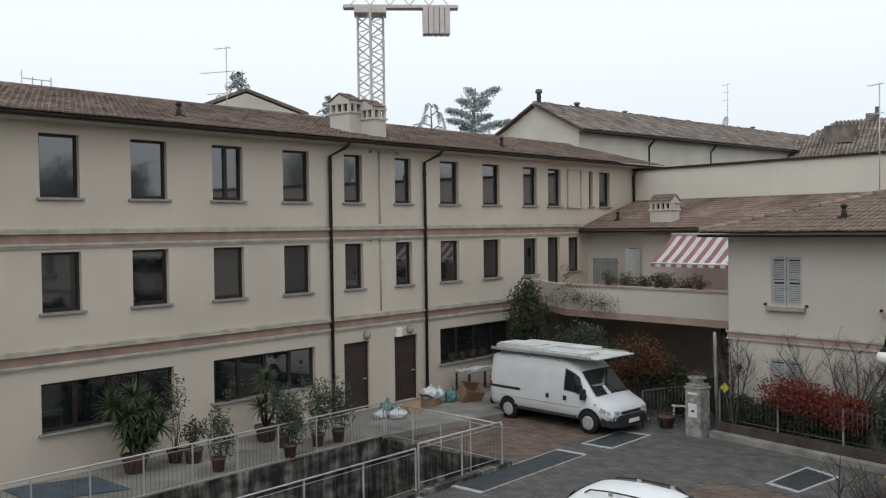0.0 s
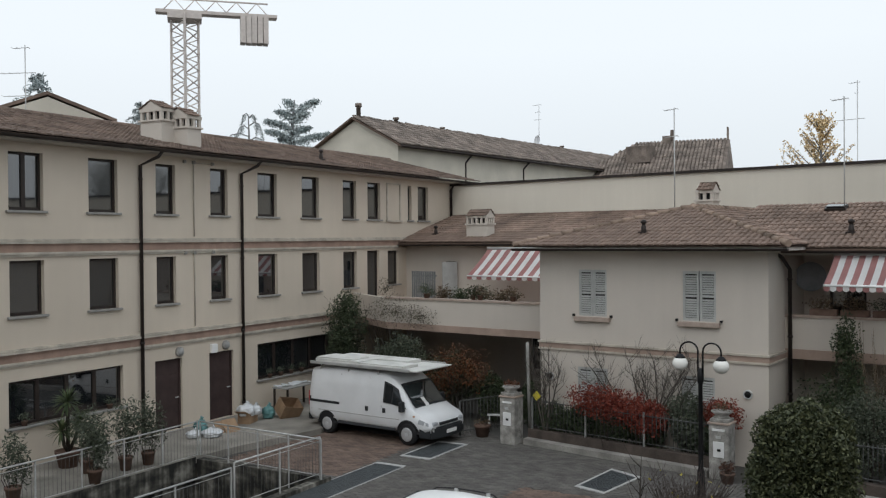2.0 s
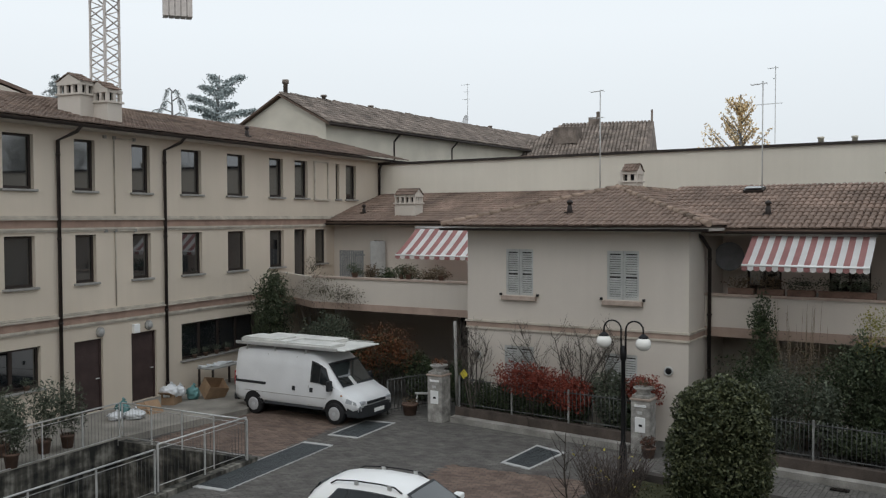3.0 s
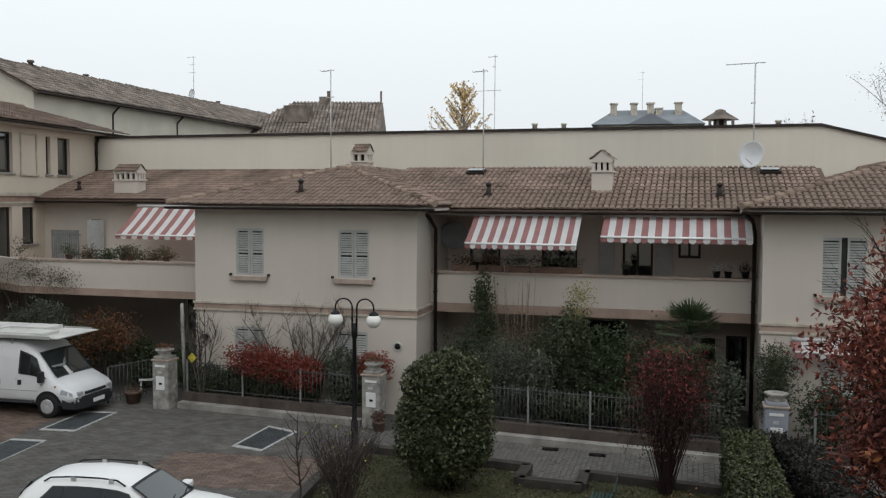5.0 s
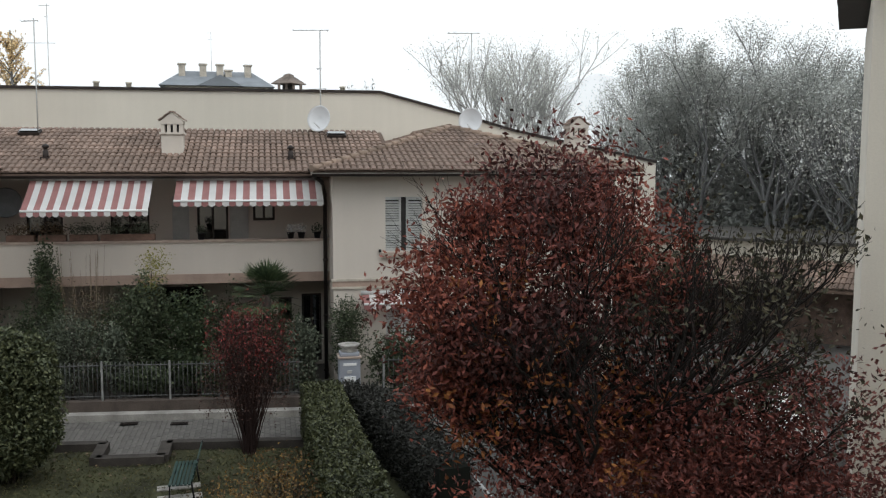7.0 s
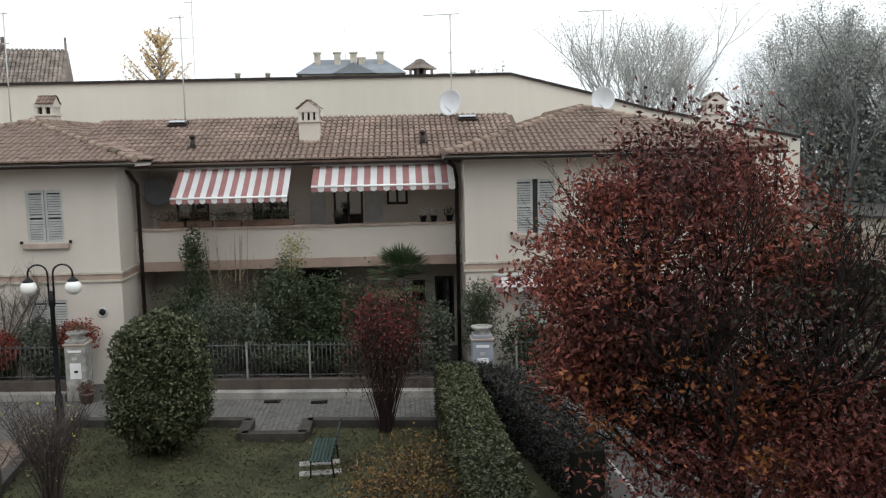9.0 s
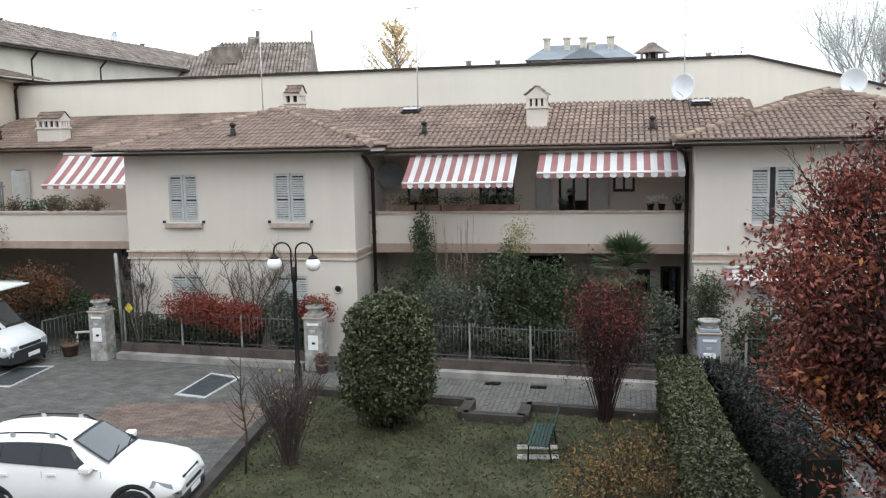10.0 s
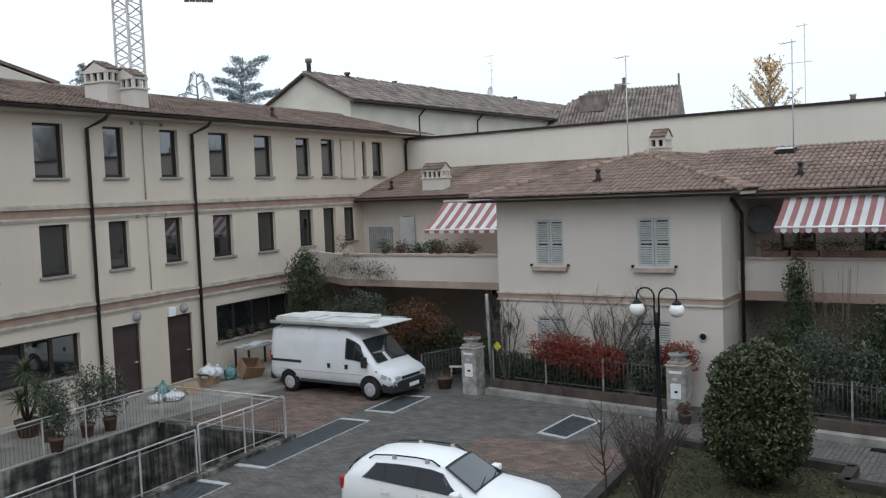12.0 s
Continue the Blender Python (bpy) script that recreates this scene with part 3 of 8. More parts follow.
def recess_window(name, u0, u1, z0, z1, v, label):
    w = thing(name, label, "window", at_uv((u0 + u1) / 2, v, z0))
    hw, h = (u1 - u0) / 2, z1 - z0
    fr = bmesh.new()
    for q in ((-hw, -hw + 0.07, 0, h), (hw - 0.07, hw, 0, h), (-hw + 0.07, hw - 0.07, 0, 0.08), (-hw + 0.07, hw - 0.07, h - 0.07, h), (-0.035, 0.035, 0.08, h - 0.07)):
        box(fr, q[0], q[1], 0.1, 0.17, q[2], q[3])
    part("window_frame", fr, DARKWOOD, w)
    for a, b in ((-hw + 0.05, -0.02), (0.02, hw - 0.05)):
        part("pane", boxes((a, b, 0.13, 0.14, 0.06, h - 0.05)), GLASS, w)
    w["kind"] = "structure"


k = 40
for o in DOORS_E:
    recess_window("window_%d" % k, *o, BV, "dark glazed opening in the recess")
    k += 1
for o in DOORS_W:
    recess_window("window_%d" % k, *o, LBV, "dark glazed opening in the recess")
    k += 1

# pale ceiling and floor layer, added to bounce light into the balcony recess
bm = bmesh.new()
uvbox(bm, HA[1] + 0.02, HB[0] - 0.02, 25.78, BV - 0.02, 5.7, 5.75)
structure("ceiling_balcony_east", bm, SOFFIT, "pale added ceiling that bounces light into the balcony recess", "soffit")
bm = bmesh.new()
uvbox(bm, HA[1] + 0.02, HB[0] - 0.02, PV + 0.2, BV - 0.02, 3.104, 3.12)
structure("floor_balcony_tiles", bm, material("pale_bounce_layer", (0.40, 0.36, 0.31), 0.7, vary=0.1, scale=4), "pale added floor layer that bounces light into the recess", "floor")
# roofs of the row
TAN = 1.23 / 4.35


def uvtiles(name, u0, u1, v0, v1, z0, z1, parent, mat=TILE_R, clip=None):
    o = place(u0, v0, z0 + 0.03)
    up = place(0, v1 - v0, z1 - z0) - Vector((0, 0, 0))
    return tile_stuff(name, parent, mat, "overlapping clay tiles", lambda b: tiles(b, o, (UX, UY, 0), up, u1 - u0, up.length, clip=clip, single=(parent, mat)))


UNDER = material("roof_underlay", (0.13, 0.09, 0.07))


def slope(u0, u1, v0, v1, z0, z1, label, name):
    bm = bmesh.new()
    prism(bm, [place(u0, v0, z0), place(u0, v1, z1), place(u0, v1, z1 - 0.12), place(u0, v0, z0 - 0.1)], place(u1 - u0, 0))
    return structure(name, bm, UNDER, label, "roof")


r = slope(-27.2, HA[0] + 2.5, 31.2, 36.0, 6.05, 7.33, "brown tiled roof over the recess", "roof_row_west")
uvtiles("roof_tiles", -26.2, HA[0] + 2.5, 31.2, 36.0, 6.05, 7.33, r)
r = slope(HA[1] - 2.0, HB[0] + 2.0, 25.6, 30.0, 5.87, 7.18, "brown tiled roof over the balcony", "roof_row_east")
uvtiles("roof_tiles", HA[1] - 2.0, HB[0] + 2.0, 25.6, 30.0, 5.87, 7.18, r)


def hip_roof(name, u0, u1, v0, back, z0):
    half = (u1 - u0) / 2
    zr = z0 + half * TAN
    c = (u0 + u1) / 2
    bm = bmesh.new()
    P = {k_: place(*q) for k_, q in dict(a=(u0, v0, z0), b=(u1, v0, z0), c=(u1, back, z0), d=(u0, back, z0), e=(c, v0 + half, zr), f=(c, back, zr)).items()}
    for q in (("a", "b", "e"), ("b", "c", "f", "e"), ("d", "a", "e", "f"), ("d", "c", "b", "a"), ("c", "d", "f")):
        poly(bm, [P[i] for i in q])
    ob = structure(name, bm, UNDER, "hipped brown clay tile roof of a house", "roof")
    ln = math.hypot(half, zr - z0)
    upf = place(0, half) + Vector((0, 0, zr - z0))
    tile_stuff("roof_tiles", ob, TILE_R, "overlapping clay tiles", lambda b: tiles(b, P["a"] + Vector((0, 0, 0.03)), (UX, UY, 0), upf, u1 - u0, ln, clip=lambda x, y: y / ln * half < min(x, u1 - u0 - x) + 0.05, single=(ob, TILE_R)))
    dep = back - v0
    n_ = (-UY, UX, 0)
    upr = Vector((-UX * half, -UY * half, zr - z0))
    tile_stuff("roof_tiles", ob, TILE_R, "overlapping clay tiles", lambda b: tiles(b, P["b"] + Vector((0, 0, 0.03)), n_, upr, dep, ln, clip=lambda x, y: y / ln * half < x + 0.05))
    upl = Vector((UX * half, UY * half, zr - z0))
    tile_stuff("roof_tiles", ob, TILE_R, "overlapping clay tiles", lambda b: tiles(b, P["a"] + Vector((0, 0, 0.03)), n_, upl, dep, ln, clip=lambda x, y: y / ln * half < x + 0.05))
    b = bmesh.new()
    for p, q in ((P["a"], P["e"]), (P["b"], P["e"]), (P["e"], P["f"])):
        m = int((q - p).length / 0.38)
        for i in range(m):
            s, e = p.lerp(q, i / m), p.lerp(q, (i + 1.12) / m)
            tube(b, (s + Vector((0, 0, 0.09)), e + Vector((0, 0, 0.06))), [0.095, 0.08], 8)
    part("ridge_tiles", b, RIDGE_T, ob)["kind"] = "stuff"
    b = bmesh.new()
    uvbox(b, u0 + 0.05, u1 - 0.05, v0 + 0.05, back, z0 - 0.1, z0 - 0.02)
    structure("ceiling_soffit_" + name[5:], b, SOFFIT, "plain painted eave soffit", "soffit")
    gutter("trim_gutter_" + name[5:], P["a"] + Vector((0, 0, -0.04)) - place(0, 0.05), P["b"] + Vector((0, 0, -0.04)) - place(0, 0.05))
    return ob


hip_roof("roof_house_west", -15.2, -6.9, 23.9, 36.0, 5.95)
hip_roof("roof_house_east", 1.05, 10.2, 23.9, 36.0, 5.95)
gutter("trim_gutter_row_east", place(HA[1] + 0.7, 25.55, 5.83), place(HB[0] - 0.5, 25.55, 5.83))
gutter("trim_gutter_row_west", place(-26.0, 31.15, 6.0), place(HA[0] - 0.5, 31.15, 6.0))
for u in (HA[1] + 0.16, HB[0] - 0.12):
    p = [place(u - 0.3, 25.3, 5.8), place(u - 0.1, 25.5, 5.65), place(u, PV - 0.1, 5.3), place(u, PV - 0.1, 0.0)]
    downpipe(p)

# tall boundary wall behind the row
bm = bmesh.new()
pts = [place(-27.3, 36.0, 0), place(16, 36.0, 0), place(16, 36.0, 6.2), place(9.8, 36.0, 7.45), place(7.7, 36.0, 8.05), place(4.35, 36.0, 8.9), place(-27.3, 36.0, 8.8)]
prism(bm, pts, place(0, 0.35))
structure("wall_boundary", bm, PLASTER_W, "tall blank beige boundary wall", "wall")
bm = bmesh.new()
top = pts[2:]
for p, q in zip(top, top[1:]):
    prism(bm, [p - place(0, 0.1), q - place(0, 0.1), q - place(0, 0.1) + Vector((0, 0, 0.1)), p - place(0, 0.1) + Vector((0, 0, 0.1))], place(0, 0.6))
structure("trim_boundary_coping", bm, GUTTER, "dark metal coping on the boundary wall", "trim")


# ---- courtyard: kerb wall, fence, pillars, paving ----
def kerb_v(u):
    return 22.55 - (u + 5.0) * 0.09


def along(u0, u1, step):
    n = max(1, round((u1 - u0) / step))
    return [(u0 + (u1 - u0) * i / n, u0 + (u1 - u0) * (i + 1) / n) for i in range(n)]


BARS = {}


def upright(name, p, h, r, mat, parent):
    """One thin round bar; bars of one size share a mesh."""
    key = (h, r, mat.name)
    if key not in BARS:
        b = bmesh.new()
        tube(b, ((0, 0, 0), (0, 0, h)), r, 5)
        me = bpy.data.meshes.new(name)
        b.to_mesh(me)
        b.free()
        me.materials.append(mat)
        BARS[key] = me
    ob = new(name, BARS[key])
    ob.parent = parent
    ob.location = p
    return ob


PAVER = material("grey_paver", (0.116, 0.109, 0.101), 0.85, vary=0.15, scale=2.0, bump=0.25, fine=30, island=0.16)
PAVER_RED = material("reddish_paver", (0.158, 0.114, 0.093), 0.85, vary=0.15, scale=2.0, bump=0.25, fine=30, island=0.2)
PAVER_WALK = material("walk_paver", (0.128, 0.12, 0.11), 0.85, vary=0.12, scale=2.0, bump=0.2, island=0.12, objvar=0.12)
LOWWALL = material("low_garden_wall", (0.085, 0.068, 0.058), 0.95, vary=0.2, scale=2, bump=0.3, streak=0.3)
KERB = material("pale_kerb_stone", (0.31, 0.295, 0.27), 0.9, vary=0.2, scale=2, bump=0.2, streak=0.15)
for nm, u0, u1 in (("west", -14.6, -8.7), ("east", -7.4, 0.8), ("far_east", 2.6, 12.0)):
    bm = bmesh.new()
    a, b = place(u0, kerb_v(u0)), place(u1, kerb_v(u1))
    d = place(0, 0.3)
    prism(bm, [a, b, b + Vector((0, 0, 0.17)), a + Vector((0, 0, 0.17))], d)
    structure("trim_kerb_" + nm, bm, KERB, "pale stone kerb at the foot of the fence", "kerb")
    bm = bmesh.new()
    prism(bm, [a + d, b + d, b + d + Vector((0, 0, 0.42)), a + d + Vector((0, 0, 0.42))], place(0, 0.25))
    structure("wall_garden_" + nm, bm, LOWWALL, "low dark garden wall under the fence", "wall")
    f = thing("fence", "dark iron railing with thin upright bars on a low wall", "fence", None, "garden fences")
    for p, q in along(u0 + 0.1, u1 - 0.1, 1.75):
        bm = bmesh.new()
        c = place(p, kerb_v(p) + 0.42)
        box(bm, c.x - 0.025, c.x + 0.025, c.y - 0.025, c.y + 0.025, 0.42, 1.38)
        part("post", bm, material("dull_fence_post", (0.22, 0.222, 0.215), 0.6, vary=0.15), f)
        for z in (0.52, 1.28):
            bm = bmesh.new()
            tube(bm, (place(p, kerb_v(p) + 0.42, z), place(q, kerb_v(q) + 0.42, z)), 0.016, 6)
            part("rail", bm, FENCE, f)
        n = 15
        for i in range(1, n):
            t = p + (q - p) * i / n
            upright("bar", place(t, kerb_v(t) + 0.42, 0.46), 0.9, 0.009, FENCE, f)


def gate_pillar(u, v, grey=False):
    """Stone entrance pillar with a cap, a letter box, a bell plate and a bowl of plants on top."""
    ob = thing("gate_pillar", "grey painted gate pillar with letter box" if grey else "weathered stone gate pillar with letter box and planter", "pillar", at_uv(u, v), "gate pillars")
    mat = material("grey_metal_cladding", (0.30, 0.32, 0.36), 0.6, vary=0.06) if grey else STONE
    part("shaft", boxes((-0.26, 0.26, -0.25, 0.25, 0, 1.42), bevel=0.02), mat, ob)
    part("cap", boxes((-0.29, 0.29, -0.28, 0.28, 1.42, 1.47), bevel=0.012), SILL_R, ob)
    part("cap_top", boxes((-0.24, 0.24, -0.23, 0.23, 1.47, 1.56), bevel=0.02), mat, ob)
    bm = bmesh.new()
    lathe(bm, ((0.2, 1.56), (0.22, 1.58), (0.16, 1.62), (0.26, 1.7), (0.275, 1.74), (0.23, 1.74), (0.2, 1.7)), 18)
    part("bowl", bm, STONE, ob, "stone planter bowl")
    part("letter_box", boxes((-0.14, 0.14, -0.275, -0.25, 0.58, 0.98), bevel=0.008), WHITEP, ob, "white letter box")
    part("slot", boxes((-0.03, 0.06, -0.282, -0.275, 0.74, 0.8)), IRON, ob)
    part("name_plate", boxes((-0.16, 0.16, -0.268, -0.25, 1.25, 1.31)), WHITEP, ob)
    part("bell_plate", boxes((-0.07, 0.05, -0.268, -0.25, 1.06, 1.13)), STEEL, ob)
    return ob


PILLARS = [gate_pillar(-14.95, 23.35), gate_pillar(-8.35, 23.05), gate_pillar(1.83, 22.2, True)]

# lawn, its kerb and the paved walk
LE = [(-7.75, 20.62), (-3.62, 20.15), (-3.62, 19.15), (-2.3, 19.05), (-2.3, 20.0), (3.1, 19.35)]
lawn_pts = [place(*q) for q in LE] + [Vector((2.9, 6, 0)), Vector((-5.75, 6, 0)), Vector((-5.65, 18.8, 0))]
bm = bmesh.new()
poly(bm, [(p.x, p.y, 0.03) for p in lawn_pts])
bmesh.ops.triangulate(bm, faces=bm.faces[:])
lawn = structure("ground_lawn", bm, GRASS_SOIL, "short dull green lawn with fallen leaves", "lawn")
bm = bmesh.new()
ring = [place(*q) for q in LE]
for p, q in list(zip(ring, ring[1:])) + [(lawn_pts[-2], lawn_pts[-1]), (lawn_pts[-1], ring[0])]:
    d = (q - p).normalized()
    s = Vector((-d.y, d.x, 0)) * 0.12
    prism(bm, [p - s, q - s + d * 0.05, q + s + d * 0.05, p + s], (0, 0, 0.2))
structure("trim_lawn_kerb", bm, material("dark_wet_kerb", (0.055, 0.048, 0.042), 0.9, vary=0.2, bump=0.2), "dark stone edging round the lawn", "kerb")


def inside(p, pts):
    c = False
    for a, b in zip(pts, pts[1:] + pts[:1]):
        if (a[1] > p[1]) != (b[1] > p[1]) and p[0] < (b[0] - a[0]) * (p[1] - a[1]) / (b[1] - a[1]) + a[0]:
            c = not c
    return c


def pavers(name, outline, mat, size, label, turn, bond=True, gap=0.012, z=0.0, count=0):
    """Concrete blocks laid in rows over an outline; a stretch of them as single pieces."""
    r = Matrix.Rotation(turn, 2)
    inv = r.transposed()
    loc = [inv @ Vector((p[0], p[1])) for p in outline]
    xs, ys = [p.x for p in loc], [p.y for p in loc]
    verts, faces = [], []
    w, h = size
    j, made, piece = 0, 0, None
    y = min(ys)
    while y < max(ys):
        x = min(xs) - (w / 2 if bond and j % 2 else 0)
        while x < max(xs):
            c = r @ Vector((x + w / 2, y + h / 2))
            if inside(c, outline) and count and made < count and -3.6 < c.x < 1.0 and c.y < 22.2:
                g = gap / 2
                if not piece:
                    b = bmesh.new()
                    box(b, -w / 2 + g, w / 2 - g, -h / 2 + g, h / 2 - g, 0.002, 0.016, bevel=0.003)
                    piece = bpy.data.meshes.new("paver")
                    b.to_mesh(piece)
                    b.free()
                    piece.materials.append(mat)
                po = new("paver", piece)
                po.parent = ground
                po.matrix_world = Matrix.Translation((c.x, c.y, z + random.uniform(-0.003, 0.003))) @ Matrix.Rotation(turn, 4, "Z")
                made += 1
            elif inside(c, outline):
                t = random.uniform(0.010, 0.018) + z
                g = gap / 2
                k0 = len(verts)
                q = [r @ Vector(s) for s in ((x + g, y + g), (x + w - g, y + g), (x + w - g, y + h - g), (x + g, y + h - g))]
                qi = [r @ Vector(s) for s in ((x + 2.2 * g, y + 2.2 * g), (x + w - 2.2 * g, y + 2.2 * g), (x + w - 2.2 * g, y + h - 2.2 * g), (x + 2.2 * g, y + h - 2.2 * g))]
                verts += [(p.x, p.y, z + 0.002) for p in q] + [(p.x, p.y, t) for p in qi]
                faces.append((k0 + 4, k0 + 5, k0 + 6, k0 + 7))
                faces += [(k0 + i, k0 + (i + 1) % 4, k0 + 4 + (i + 1) % 4, k0 + 4 + i) for i in range(4)]
            x += w
        y += h
        j += 1
    me = bpy.data.meshes.new(name)
    me.from_pydata(verts, [], faces)
    me.materials.append(mat)
    ob = new(name, me)
    tagged(ob, label, "paving", "", "stuff")
    return ob


walk_out = [tuple(place(u, v).xy) for u, v in [(-8.0, 20.75), (-8.0, 22.75)] + [(u, kerb_v(u) - 0.02) for u in (-7.4, -3, 0.8, 2.6, 12)] + [(12, 18.7)] + [(3.1, 19.5), (-2.18, 20.14), (-2.18, 19.2), (-3.74, 19.3), (-3.74, 20.3)]]
pavers("walk_pavers", walk_out, PAVER_WALK, (0.24, 0.12), "grey paving blocks of the garden walk", TURN + math.pi / 2, count=300)
yard = [(-14.0, 2.0), (-5.85, 2.0), (-5.85, 20.9), tuple(place(-7.95, 22.7).xy), tuple(place(-14.6, 23.35).xy), (-14.5, 26.6), (-17.9, 24.0), (-18.1, 22.6), (-18.5, 18.8), (-14.0, 18.7)]
red1 = [(-9.75, 20.65), (-5.9, 20.65), (-5.9, 18.2), (-9.8, 18.2)]
red2 = [(-18.2, 24.2), (-18.4, 19.3), (-14.4, 19.3), (-14.5, 24.1)]


def pavers_minus(name, outline, holes, mat, size, label, turn):
    ob = pavers(name, outline, mat, size, label, turn)
    me = ob.data
    b = bmesh.new()
    b.from_mesh(me)
    kill = [f for f in b.faces if any(inside(f.calc_center_median().xy, h) for h in holes)]
    bmesh.ops.delete(b, geom=kill, context="FACES")
    b.to_mesh(me)
    b.free()
    return ob


GR = [((-14.35, 16.4), (-13.4, 16.4), (-13.4, 21.05), (-14.35, 21.05)), ((-14.2, 21.95), (-13.2, 21.95), (-13.15, 24.15), (-14.15, 24.1)), ((-8.6, 21.3), (-7.72, 21.0), (-7.4, 22.95), (-8.36, 23.4)), ((-14.4, 9.5), (-13.45, 9.5), (-13.45, 15.3), (-14.4, 15.3))]
pavers_minus("yard_pavers", yard, [red1, red2] + GR, PAVER, (0.22, 0.11), "grey interlocking paving blocks of the yard", radians(8))
pavers_minus("yard_pavers_red", red1, GR, PAVER_RED, (0.22, 0.11), "faded red paving blocks", radians(8))
pavers_minus("yard_pavers_red", red2, GR, PAVER_RED, (0.22, 0.11), "faded red paving blocks", radians(8))


def vent_grate(quad):
    """A flush steel ventilation grating in a pale stone border."""
    g = thing("ventilation_grate", "dark steel floor grating with a pale border", "grate", None, "floor gratings")
    q = [Vector((*p, 0)) for p in quad]
    c = sum(q, Vector()) / 4
    bm = bmesh.new()
    inner = [p + (c - p).normalized() * 0.16 for p in q]
    for i in range(4):
        a, b, d, e = q[i], q[(i + 1) % 4], inner[(i + 1) % 4], inner[i]
        prism(bm, [a, b, d, e], (0, 0, 0.025))
    part("border", bm, WHITELINE, g, "pale stone border")
    # Flat black sheet in place of the shaded hollow under the bars.
    bm = bmesh.new()
    prism(bm, inner, (0, 0, 0.006))
    part("pit", bm, IRON, g)
    n = int((inner[3] - inner[0]).length / 0.06)
    bm = bmesh.new()
    for i in range(n):
        t = (i + 0.5) / n
        a, b = inner[0].lerp(inner[3], t), inner[1].lerp(inner[2], t)
        w = (inner[3] - inner[0]).normalized() * 0.018
        prism(bm, [a - w, b - w, b + w, a + w], (0, 0, 0.022))
    part("grating", bm, GRATE, g)["kind"] = "stuff"


for q in GR:
    vent_grate(q)


# ---- ramp railings ----
def railing(a, b, z, posts, label, step=0.115, z_low=0.14):
    ob = thing("railing", label, "railing", None, "ramp railings")
    a, b = Vector((*a, 0)), Vector((*b, 0))
    up = Vector((0, 0, 1))
    for h, rad in ((1.05, 0.021), (0.95, 0.008), (0.12, 0.009)):
        bm = bmesh.new()
        tube(bm, (a + up * (z + h), b + up * (z + h)), rad, 8)
        part("handrail" if rad > 0.02 else "rail", bm, STEEL, ob)
    for i in range(posts + 1):
        p = a.lerp(b, i / posts)
        bm = bmesh.new()
        box(bm, p.x - 0.016, p.x + 0.016, p.y - 0.016, p.y + 0.016, z - 0.35, z + 1.05)
        part("post", bm, STEEL, ob)
    n = int((b - a).length / step)
    for i in range(n):
        upright("bar", a.lerp(b, (i + 0.5) / n) + up * (z + 0.12), 0.83, 0.0036, RAILBAR, ob)


railing((-18.86, 2.0), (-18.86, 18.7), 0.1, 13, "galvanised steel railing along the terrace edge")
railing((-18.8, 18.75), (-14.35, 18.5), 0.1, 4, "galvanised steel railing across the ramp end")
railing((-14.45, 2.0), (-14.45, 15.35), 0.06, 8, "galvanised steel railing beside the ramp")
railing((-14.5, 15.5), (-14.42, 18.55), 0.14, 2, "short stepped railing beside the ramp")


# ---- street lamp ----
def street_lamp(m):
    ob = thing("street_lamp", "black cast-iron lamp post with two white globes", "street lamp", m)
    bm = bmesh.new()
    lathe(bm, ((0.13, 0), (0.13, 0.1), (0.1, 0.16), (0.09, 0.7), (0.06, 0.8), (0.05, 2.9), (0.075, 2.95), (0.08, 3.15), (0.05, 3.2), (0.045, 3.3)), 14)
    part("post", bm, IRON, ob)
    for s in (-1, 1):
        bm = bmesh.new()
        pts = [(s * 0.06, 0, 3.0), (s * 0.06, 0, 3.72)] + [(s * (0.06 + 0.22 - 0.22 * math.cos(t)), 0, 3.72 + 0.22 * math.sin(t)) for t in (0.4, 0.8, 1.2, 1.57, 2.0, 2.4, 2.8, 3.14)] + [(s * 0.5, 0, 3.6)]
        tube(bm, pts, 0.022, 8)
        part("arm", bm, IRON, ob)
        bm = bmesh.new()
        lathe(bm, ((0.02, 3.63), (0.05, 3.62), (0.12, 3.55), (0.125, 3.52)), 14, (s * 0.5, 0, 0))
        part("cap", bm, IRON, ob)
        bm = bmesh.new()
        bmesh.ops.create_uvsphere(bm, u_segments=20, v_segments=12, radius=0.185, matrix=Matrix.Translation((s * 0.5, 0, 3.38)))
        part("globe", bm, material("opal_globe", (0.82, 0.81, 0.77), 0.25, vary=0.01, spec=0.5), ob, "white opal globe, unlit", True)
    return ob


street_lamp(at_uv(-8.09, 20.9, 0, 0) @ Matrix.Diagonal((1, 1, 0.945, 1)))


